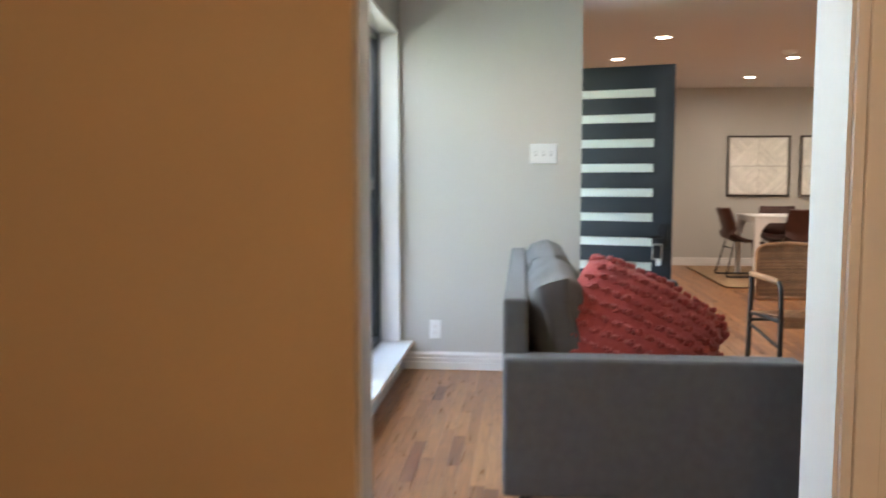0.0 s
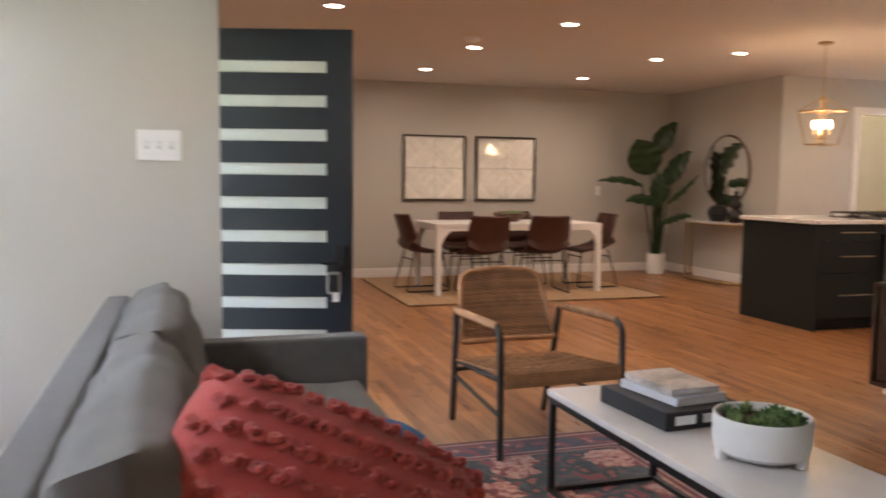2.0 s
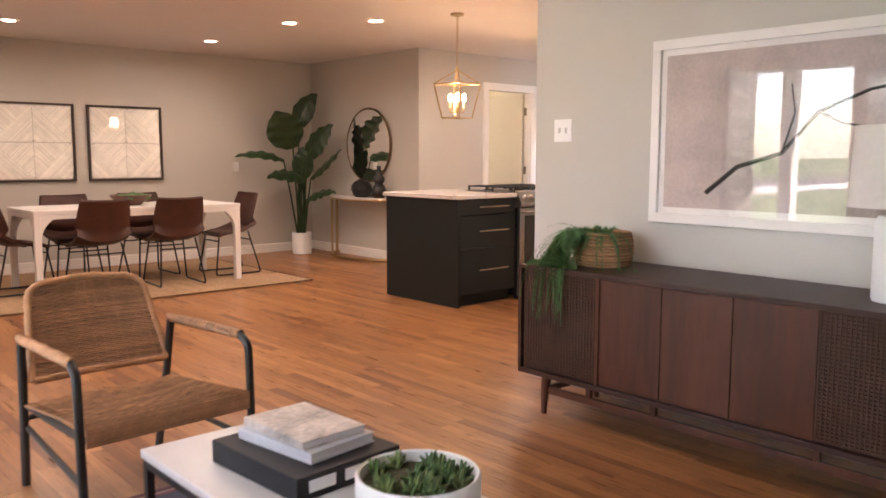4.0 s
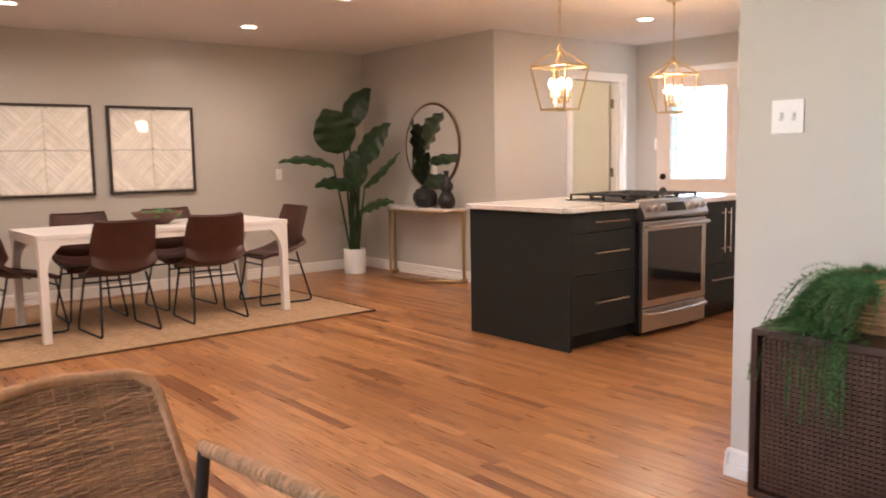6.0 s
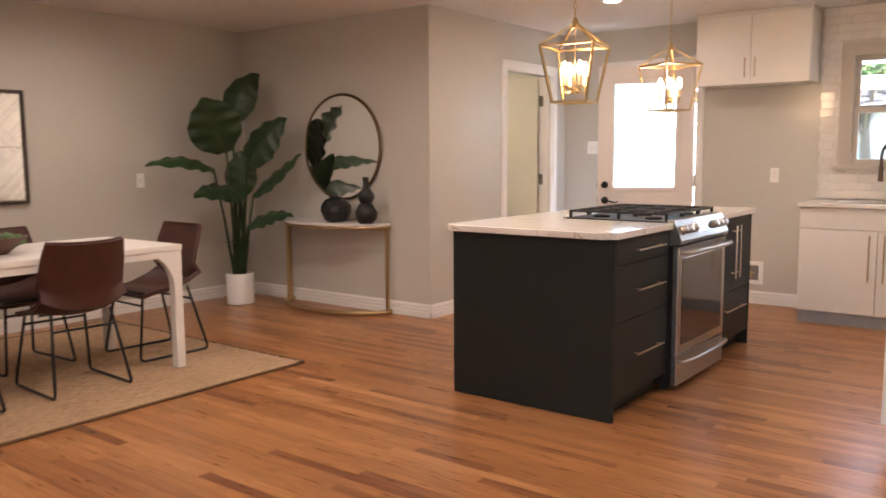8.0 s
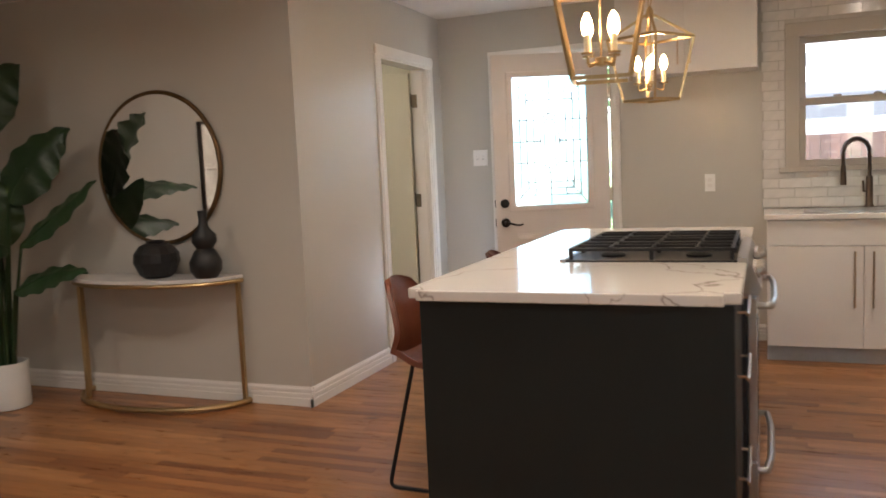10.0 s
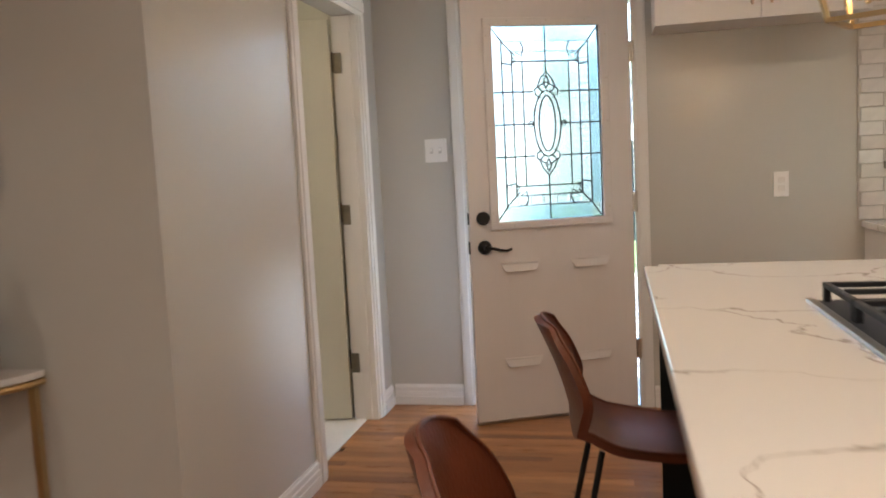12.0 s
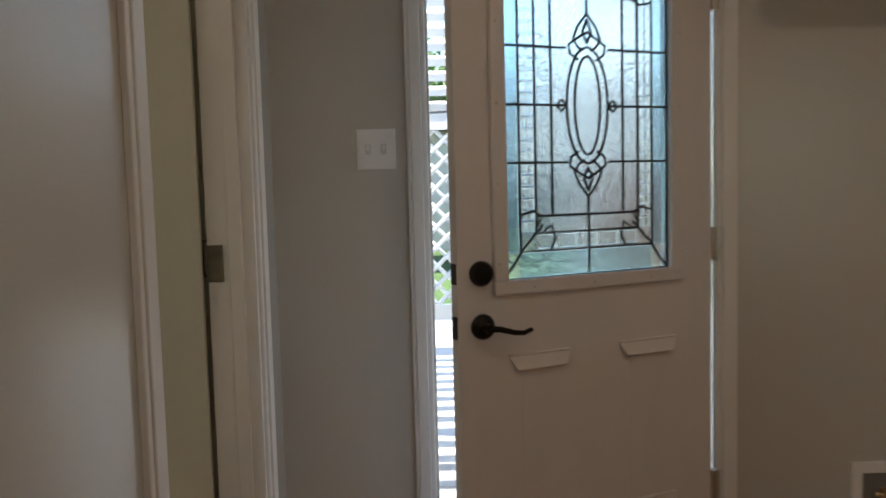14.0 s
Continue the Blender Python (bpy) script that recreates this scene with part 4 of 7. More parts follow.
# local: x runs along the wall to the south, -y is the front
CL, CD = 2.2, 0.5
part("top", box(0, -CD, 0.705, CL, 0, 0.725, 0.003), WALNUTD, cr)
part("bottom", box(0, -CD, 0.19, CL, 0, 0.215, 0.003), WALNUTD, cr)
for x in (0, CL - 0.02):
    part("side_panel", box(x, -CD, 0.215, x + 0.02, 0, 0.705), WALNUTD, cr)
part("back_panel", box(0.02, -0.015, 0.215, CL - 0.02, -0.003, 0.705), WALNUTD, cr)
GRILL = mat("dark_slatted_door", (0.07, 0.032, 0.018), 0.6, var=0.3, scale=10, spec=0.3)
def slat_door(x0, x1):
    d = part("door", box(x0, -CD + 0.02, 0.22, x1, -CD + 0.032, 0.702), GRILL, cr, "dark slatted sliding door")
    for k in range(32):
        z = 0.226 + k * 0.0148
        part("slat", box(x0, -CD + 0.011, z, x1, -CD + 0.021, z + 0.0105), GRILL, d)
    nv = int((x1 - x0) / 0.017)
    for k in range(nv):
        x = x0 + (k + 0.5) * (x1 - x0) / nv
        part("rib", box(x - 0.003, -CD + 0.008, 0.222, x + 0.003, -CD + 0.0112, 0.701), GRILL, d)
slat_door(0.03, 0.48)
slat_door(1.45, 2.17)
xs = [0.48, 0.8, 1.12, 1.45]
for a, c in zip(xs, xs[1:]):
    part("door", box(a + 0.002, -CD + 0.012, 0.22, c - 0.002, -CD + 0.03, 0.702, 0.001, 1), WALNUT, cr, "walnut veneer sliding door")
part("divider", box(0.465, -CD + 0.004, 0.216, 0.483, -CD + 0.034, 0.704), WALNUT, cr)
for x in (0.14, CL - 0.14):
    for y in (-CD + 0.06, -0.06):
        part("leg", rod([(x, y, 0.19), (x - 0.012 * (1 if x > 1 else -1) * -1, y, 0.1), (x, y + (-0.02 if y < -0.2 else 0.015), 0.0)], 0.026, 10, r_end=0.014), WALNUT, cr, "turned walnut leg", True)
    part("cross_rail", box(x - 0.012, -CD + 0.07, 0.105, x + 0.012, -0.07, 0.135, 0.003), WALNUT, cr)
part("stretcher", box(0.16, -CD + 0.045, 0.1, CL - 0.16, -CD + 0.07, 0.135, 0.005), WALNUT, cr)
for x in (0.4, 0.75, 1.45, 1.8):
    part("bracket", box(x - 0.012, -CD + 0.047, 0.134, x + 0.012, -CD + 0.068, 0.19), WALNUT, cr)

# trailing plant in a basket
pl = thing("potted_fern", 4.0, 4.57, 0.726, 0, "trailing asparagus fern in a woven basket on the sideboard", "plant")
b = bmesh.new()
for k in range(11):
    z = 0.008 + k * 0.0145
    r = 0.125 + 0.012 * math.sin(k / 10 * 3.1)
    rod([(r * math.cos(a * 0.2618) * (1 + 0.012 * (-1) ** (a + k)), r * math.sin(a * 0.2618) * (1 + 0.012 * (-1) ** (a + k)), z) for a in range(24)], 0.0085, 5, closed=True, bm=b)
part("basket", b, CANE, pl, "woven seagrass basket", True)
part("soil", lathe([(0, 0.0), (0.115, 0.0), (0.118, 0.135), (0, 0.14)], 20), mat("potting_soil", (0.03, 0.02, 0.014), 0.95), pl)
rr = random.Random(21)
verts, faces = [], []
def frond(p0, d, length, droop, steps=16):
    p, d = Vector(p0), Vector(d).normalized()
    for i in range(steps):
        d = (d + Vector((0, 0, -droop / steps)) + Vector((rr.uniform(-1, 1), rr.uniform(-1, 1), 0)) * 0.06).normalized()
        q = p + d * (length / steps)
        if q.x > 0.225:
            q.x = 0.225
        if q.z < 0.012 and -0.285 < q.x and q.y < 0.285:
            q.z = 0.012
        for s in range(5):
            a = rr.uniform(0, 6.28)
            nl = rr.uniform(0.014, 0.036) * (1 - 0.4 * i / steps)
            o = d.orthogonal().normalized()
            o.rotate(Matrix.Rotation(a, 3, d))
            tip = q + (o + d * 0.5).normalized() * nl
            side = d.cross(o) * 0.0016
            n0 = len(verts)
            verts.extend([q + side, q - side, tip])
            faces.append((n0, n0 + 1, n0 + 2))
        side = d.cross(Vector((0.3, 0.2, 1))).normalized() * 0.0015
        n0 = len(verts)
        verts.extend([p + side, p - side, q - side, q + side])
        faces.append((n0, n0 + 1, n0 + 2, n0 + 3))
        p = q
for k in range(46):
    a = rr.uniform(0.3, 3.3)
    d = (math.cos(a), math.sin(a), rr.uniform(0.5, 1.3))
    frond((0.09 * math.cos(a), 0.09 * math.sin(a), 0.14), d, rr.uniform(0.08, 0.2), rr.uniform(1.5, 3.5))
for k in range(190):
    a = rr.uniform(1.6, 3.15) if k % 24 else rr.uniform(3.1, 4.4)
    d = (math.cos(a), math.sin(a), rr.uniform(0.3, 0.8))
    frond((0.09 * math.cos(a), 0.09 * math.sin(a), 0.14), d, rr.uniform(0.3, 0.58), rr.uniform(3.6, 5.6), 24)
me = bpy.data.meshes.new("fronds")
me.from_pydata(verts, [], faces)
me.materials.append(FERN)
fo = new("fronds", me)
fo.parent = pl

# framed picture and table lamp
pc = thing("framed_picture", 4.25, 4.47, 0.93, -90, "large white-framed glazed branch picture above the sideboard", "picture")
PCW, PCH = 1.24, 0.86
b = bmesh.new()
for q in ((0, 0, PCW, 0.045), (0, PCH - 0.045, PCW, PCH), (0, 0.045, 0.045, PCH - 0.045), (PCW - 0.045, 0.045, PCW, PCH - 0.045)):
    box(q[0], -0.035, q[1], q[2], -0.001, q[3], 0.003, bm=b)
part("frame", b, WHITEL, pc, "white lacquered frame")
part("mount", box(0.04, -0.018, 0.04, PCW - 0.04, -0.012, PCH - 0.04), WHITEL, pc, "white mount")
PRINT = mat("blush_print", (0.47, 0.39, 0.365), 0.7, var=0.25, scale=5)
part("print", box(0.075, -0.021, 0.075, PCW - 0.075, -0.0175, PCH - 0.075), PRINT, pc, "blush print of a branch")
b = bmesh.new()
rod([(0.3, -0.022, 0.15), (0.45, -0.022, 0.27), (0.65, -0.022, 0.33), (0.8, -0.022, 0.5), (1.0, -0.022, 0.58), (1.13, -0.022, 0.6)], 0.012, 4, bm=b, r_end=0.006)
rod([(0.8, -0.022, 0.5), (0.9, -0.022, 0.45), (1.05, -0.022, 0.42)], 0.007, 4, bm=b, r_end=0.003)
rod([(0.65, -0.022, 0.33), (0.7, -0.022, 0.5), (0.68, -0.022, 0.62)], 0.006, 4, bm=b, r_end=0.003)
part("branch", b, DARKW, pc, "dark painted branch")
pg = clear_glass("picture_glazing", 0.0)
g = part("glazing", box(0.044, -0.03, 0.044, PCW - 0.044, -0.027, PCH - 0.044), pg, pc, "reflective glazing")
g.visible_shadow = False
tl = thing("table_lamp", 3.97, 3.25, 0.726, 0, "white ceramic table lamp with a drum shade", "lamp")
part("lamp_base", lathe([(0, 0), (0.075, 0), (0.08, 0.01), (0.08, 0.29), (0.07, 0.308), (0.02, 0.312), (0.02, 0.33), (0, 0.33)], 32), CERAM, tl, "white ceramic base", True)
part("stem", rod([(0, 0, 0.32), (0, 0, 0.62)], 0.008), BRASS, tl)
part("shade", lathe([(0.169, 0.34), (0.172, 0.34), (0.162, 0.63), (0.159, 0.63), (0.169, 0.34)], 40), mat("linen_shade", (0.72, 0.69, 0.65), 0.9, var=0.04, scale=40, bump=0.2, bscale=300), tl, "off-white linen shade", True)
part("shade_ring", rod([(0.16 * math.cos(a * 0.3927), 0.16 * math.sin(a * 0.3927), 0.622) for a in range(16)], 0.002, 4, closed=True, bm=rod([(-0.16, 0, 0.622), (0.16, 0, 0.622)], 0.002, 4)), BRASS, tl)

# ---- patterned rug ----
def rug_mat():
    m = bpy.data.materials.new("floral_wool_rug")
    m.use_nodes = True
    n, l = m.node_tree.nodes, m.node_tree.links
    b = n["Principled BSDF"]
    b.inputs["Roughness"].default_value = 1.0
    b.inputs["Sheen Weight"].default_value = 0.2
    tc = n.new("ShaderNodeTexCoord")
    def vor(scale, feature="F1"):
        v = n.new("ShaderNodeTexVoronoi")
        v.feature = feature
        v.inputs["Scale"].default_value = scale
        l.new(warp.outputs[0], v.inputs["Vector"])
        return v
    nz = n.new("ShaderNodeTexNoise")
    nz.inputs["Scale"].default_value = 9
    l.new(tc.outputs["Object"], nz.inputs["Vector"])
    warp = n.new("ShaderNodeMix")
    warp.data_type = "VECTOR"
    warp.inputs["Factor"].default_value = 0.12
    l.new(tc.outputs["Object"], warp.inputs[4])
    l.new(nz.outputs["Color"], warp.inputs[5])
    class W:  # output of the vector mix
        outputs = [warp.outputs[1]]
    warp = W
    def ramp(src, stops, inter="CONSTANT"):
        r = n.new("ShaderNodeValToRGB")
        r.color_ramp.interpolation = inter
        e = r.color_ramp.elements
        while len(e) < len(stops):
            e.new(0.5)
        for el, (p, c) in zip(e, stops):
            el.position, el.color = p, (*c, 1)
        l.new(src, r.inputs[0])
        return r.outputs[0]
    def mix(f, a, c):
        x = n.new("ShaderNodeMix")
        x.data_type = "RGBA"
        l.new(f, x.inputs[0])
        l.new(a, x.inputs[6])
        l.new(c, x.inputs[7])
        return x.outputs[2]
    big, small, petal = vor(4.4), vor(15), vor(24)
    ground = ramp(small.outputs["Distance"], [(0, (0.34, 0.075, 0.06)), (0.27, (0.02, 0.026, 0.027)), (0.55, (0.045, 0.062, 0.06)), (0.7, (0.24, 0.035, 0.04))])
    flower = ramp(petal.outputs["Distance"], [(0, (0.5, 0.15, 0.11)), (0.3, (0.62, 0.36, 0.27)), (0.52, (0.46, 0.15, 0.12)), (0.68, (0.2, 0.03, 0.035))])
    isf = ramp(big.outputs["Distance"], [(0, (1, 1, 1)), (0.5, (0, 0, 0))])
    field = mix(isf, ground, flower)
    core = ramp(big.outputs["Distance"], [(0, (1, 1, 1)), (0.13, (0, 0, 0))])
    dark = n.new("ShaderNodeRGB")
    dark.outputs[0].default_value = (0.2, 0.03, 0.04, 1)
    field = mix(core, field, dark.outputs[0])
    border = ramp(small.outputs["Distance"], [(0, (0.45, 0.25, 0.2)), (0.2, (0.22, 0.04, 0.045)), (0.5, (0.05, 0.04, 0.06))])
    sx = n.new("ShaderNodeSeparateXYZ")
    l.new(tc.outputs["Object"], sx.inputs[0])
    def inset(out, half):
        a = n.new("ShaderNodeMath"); a.operation = "ABSOLUTE"
        l.new(out, a.inputs[0])
        g = n.new("ShaderNodeMath"); g.operation = "SUBTRACT"
        g.inputs[0].default_value = half
        l.new(a.outputs[0], g.inputs[1])
        return g.outputs[0]
    # distance in from the rug's edge: stripes, a patterned band, stripes, then the field
    mn = n.new("ShaderNodeMath"); mn.operation = "MINIMUM"
    l.new(inset(sx.outputs[0], RW / 2), mn.inputs[0])
    l.new(inset(sx.outputs[1], RL / 2), mn.inputs[1])
    stripe = ramp(mn.outputs[0], [(0, (0.12, 0.02, 0.025)), (0.03, (0.5, 0.28, 0.22)), (0.042, (0.2, 0.03, 0.035)), (0.06, (0.03, 0.03, 0.035)), (0.2, (0.5, 0.28, 0.22)), (0.212, (0.16, 0.025, 0.03)), (0.235, (0.45, 0.22, 0.17))])
    band = ramp(mn.outputs[0], [(0, (0, 0, 0)), (0.065, (1, 1, 1)), (0.2, (0, 0, 0))])
    isb = ramp(mn.outputs[0], [(0, (1, 1, 1)), (0.245, (0, 0, 0))])
    l.new(mix(isb, field, mix(band, stripe, border)), b.inputs["Base Color"])
    t = n.new("ShaderNodeTexNoise")
    t.inputs["Scale"].default_value = 350
    l.new(tc.outputs["Object"], t.inputs["Vector"])
    bp = n.new("ShaderNodeBump")
    bp.inputs["Strength"].default_value = 0.5
    bp.inputs["Distance"].default_value = 0.004
    l.new(t.outputs[0], bp.inputs["Height"])
    l.new(bp.outputs[0], b.inputs["Normal"])
    return m
RW, RL = 1.95, 3.05
rug = solid("area_rug", box(-RW / 2, -RL / 2, 0, RW / 2, RL / 2, 0.009, 0.003), rug_mat(), "red, pink and dark blue floral wool rug", "rug", m=pose(1.47, 3.525, 0.0012))

# ---- dining area ----
jr = thing("jute_rug", 3.79, 10.21, 0.001, 0, "natural braided jute rug below the dining table", "rug")
JW, JL = 2.86, 2.24
b = box(-JW / 2, -JL / 2, 0, JW / 2, JL / 2, 0.006)
part("rug_base", b, JUTE, jr)
b = bmesh.new()
for k in range(44):
    y = -JL / 2 + 0.025 + k * 0.051
    rod([(-JW / 2 + 0.01 + i * (JW - 0.02) / 40, y + 0.004 * (-1) ** i, 0.006 + 0.002 * (-1) ** (i + k)) for i in range(41)], 0.008, 4, bm=b)
tagged(part("braided_weave", b, JUTE, jr, "braided jute rows"), kind="stuff")
part("binding", rod([(-JW / 2, -JL / 2, 0.007), (JW / 2, -JL / 2, 0.007), (JW / 2, JL / 2, 0.007), (-JW / 2, JL / 2, 0.007)], 0.008, 6, closed=True), mat("jute_binding", (0.14, 0.08, 0.04), 0.95, var=0.2, scale=40), jr, "dark woven binding")

tb = thing("dining_table", 2.785, 9.575, 0.016, 0, "white lacquered dining table with arched legs", "dining table")
TL, TD, TH = 1.915, 0.85, 0.76
part("tabletop", box(0, 0, TH - 0.035, TL, TD, TH, 0.004), WHITEL, tb)
for x0, sx in ((0.0, 1), (TL, -1)):
    for y0, sy in ((0.0, 1), (TD, -1)):
        part("leg", box(x0 + sx * 0.003, y0 + sy * 0.003, 0, x0 + sx * 0.06, y0 + sy * 0.06, TH - 0.036, 0.006), WHITEL, tb)
        for axis in (0, 1):
            R = 0.23
            pts = [(0.0, 0.0), (R, 0.0)] + [(R - R * math.sin(a * math.pi / 20), -(R - R * math.cos(a * math.pi / 20))) for a in range(1, 11)]
            own = prism(pts, 0.004, 0.056)
            # stand the bracket upright: outline x -> along the side, y -> height
            own.transform(Matrix(((1, 0, 0, 0), (0, 0, 1, 0), (0, 1, 0, 0), (0, 0, 0, 1))))
            if axis:
                own.transform(Matrix(((0, 1, 0, 0), (1, 0, 0, 0), (0, 0, 1, 0), (0, 0, 0, 1))))
            if axis == 0:
                own.transform(Matrix.Translation((0.058, 0, 0)))
            else:
                own.transform(Matrix.Translation((0, 0.058, 0)))
            own.transform(Matrix.Diagonal((sx, sy, 1, 1)))
            own.transform(Matrix.Translation((x0, y0, TH - 0.036)))
            bmesh.ops.recalc_face_normals(own, faces=own.faces[:])
            part("bracket", own, WHITEL, tb, "curved corner bracket")
for y in (0.006, TD - 0.03):
    part("apron", box(0.06, y, TH - 0.075, TL - 0.06, y + 0.024, TH - 0.035), WHITEL, tb)
for x in (0.006, TL - 0.03):
    part("apron", box(x, 0.06, TH - 0.075, x + 0.024, TD - 0.06, TH - 0.035), WHITEL, tb)


def shell_chair(name, seat_h, back_h, w, leather, label, group, stool=False):
    """A moulded leather bucket on a black sled frame; it faces +y."""
    ch = thing(name, 0, 0, 0, 0, label, "stool" if stool else "chair", group)
    D = 0.40
    top_in = 0.3 if stool else 0.04
    hb = back_h - seat_h
    def ease(a, c, v):
        t = min(1.0, max(0.0, (v - a) / (c - a)))
        return t * t * (3 - 2 * t)
    def fn(u, v):
        # v runs from the front lip over the seat and up the back
        x = 2 * u - 1
        bend = ease(0.38, 0.62, v)
        s, b_ = min(v, 0.5) / 0.5, max(0.0, v - 0.5) / 0.5
        y = D / 2 - (D + 0.01) * s * (1 - 0.04 * bend) - 0.1 * b_ + 0.012 * math.sin(math.pi * b_)
        z = seat_h - 0.014 * math.sin(math.pi * s) - 0.03 * (1 - ease(0, 0.14, v)) + 0.03 * ease(0.36, 0.5, v) + (hb - 0.03) * b_
        ww = w * 0.5 * (0.88 + 0.12 * ease(0.05, 0.4, v) - top_in * ease(0.5, 1.0, v))
        if not stool:
            ww *= 1 - 0.05 * ease(0.8, 1.0, v)
        if stool:
            ww *= math.sqrt(1 - 0.55 * max(0.0, (v - 0.72) / 0.28) ** 2.6)
        elif v > 0.9:
            ww *= 1 - 0.03 * ((v - 0.9) / 0.1) ** 2
        e = abs(x) ** 2.4
        z += e * ((0.03 if stool else 0.055) * ease(0.1, 0.45, v) * (1 - ease(0.5, 0.95 if stool else 0.72, v)) - (0.022 if stool else -0.008) * ease(0.8, 1.0, v))
        y += e * (0.035 if stool else 0.06) * ease(0.42, 0.66, v)
        return (x * ww, y, z)
    part("seat_shell", grid_shell(fn, 16, 32, -0.022), leather, ch, "", True)
    rimp = [fn(0, j / 32) for j in range(33)] + [fn(i / 16, 1) for i in range(1, 17)] + [fn(1, 1 - j / 32) for j in range(1, 33)]
    part("piping", rod(rimp, 0.0045 if stool else 0.008, 6), leather, ch, "stitched edge", True)
    r = 0.0085
    for sx in (-1, 1):
        top = [(sx * w * 0.36, D / 2 - 0.03, seat_h - 0.02), (sx * w * 0.47, D / 2 + 0.035, 0.012), (sx * w * 0.47, -D / 2 - 0.06, 0.012), (sx * w * 0.36, -D / 2 + 0.05, seat_h - 0.01)]
        part("leg_frame", rod(arc(top, 4, 0.035), r, 8), BLACKM, ch, "black metal sled leg", True)
    zc = seat_h - 0.1 if not stool else 0.22
    f = (seat_h - zc) / seat_h
    for yb, sgn in ((D / 2 - 0.03 + 0.065 * f, 1), (-D / 2 + 0.05 - 0.11 * f, -1)):
        xx = w * (0.36 + 0.11 * f)
        if stool and sgn < 0:
            continue
        part("cross_bar", rod([(-xx, yb, zc), (xx, yb, zc)], r * 0.85, 8), BLACKM, ch, "", True)
    part("seat_bar", rod([(-w * 0.36, 0.0, seat_h - 0.03), (w * 0.36, 0.0, seat_h - 0.03)], r, 8, bm=rod([(-w * 0.36, D / 2 - 0.03, seat_h - 0.025), (w * 0.36, D / 2 - 0.03, seat_h - 0.025)], r, 8)), BLACKM, ch, "", True)
    return ch
G = "chairs round the dining table"
c0 = shell_chair("dining_chair", 0.455, 0.835, 0.46, LEATHER, "dark brown leather bucket chair on a black sled frame", G)
c0.matrix_world = pose(3.345, 9.74, 0.0165, 0, 0, 3)
for m in (pose(4.06, 9.74, 0.0165, 0, 0, -3), pose(3.35, 10.43, 0.0165, 0, 0, 178), pose(4.1, 10.43, 0.0165, 0, 0, 183), pose(2.8, 10.14, 0.0165, 0, 0, -86), pose(4.8, 10.06, 0.0165, 0, 0, 88)):
    copy_thing(c0, m)
# wooden bowl with moss
bo = thing("wooden_bowl", 3.77, 10.0, 0.777, 0, "dark wooden bowl of green moss on the dining table", "bowl")
part("bowl", lathe([(0, 0), (0.09, 0), (0.1, 0.01), (0.17, 0.06), (0.195, 0.095), (0.188, 0.097), (0.16, 0.065), (0.09, 0.02), (0, 0.015)], 32), mat("reddish_wood", (0.11, 0.045, 0.03), 0.5, var=0.4, scale=8), bo, "", True)
rr = random.Random(3)
for k in range(26):
    a, q = rr.uniform(0, 6.28), 0.14 * math.sqrt(rr.random())
    c = cushion(0.07, 0.07, 0.045, k, 3, 0.6, 0.012)
    part("moss_clump", merge(c, None, pose(q * math.cos(a), q * math.sin(a), 0.045 + rr.uniform(0, 0.02), rr.uniform(-30, 30), rr.uniform(-30, 30), 0)), SUCC, bo, "green moss", True)

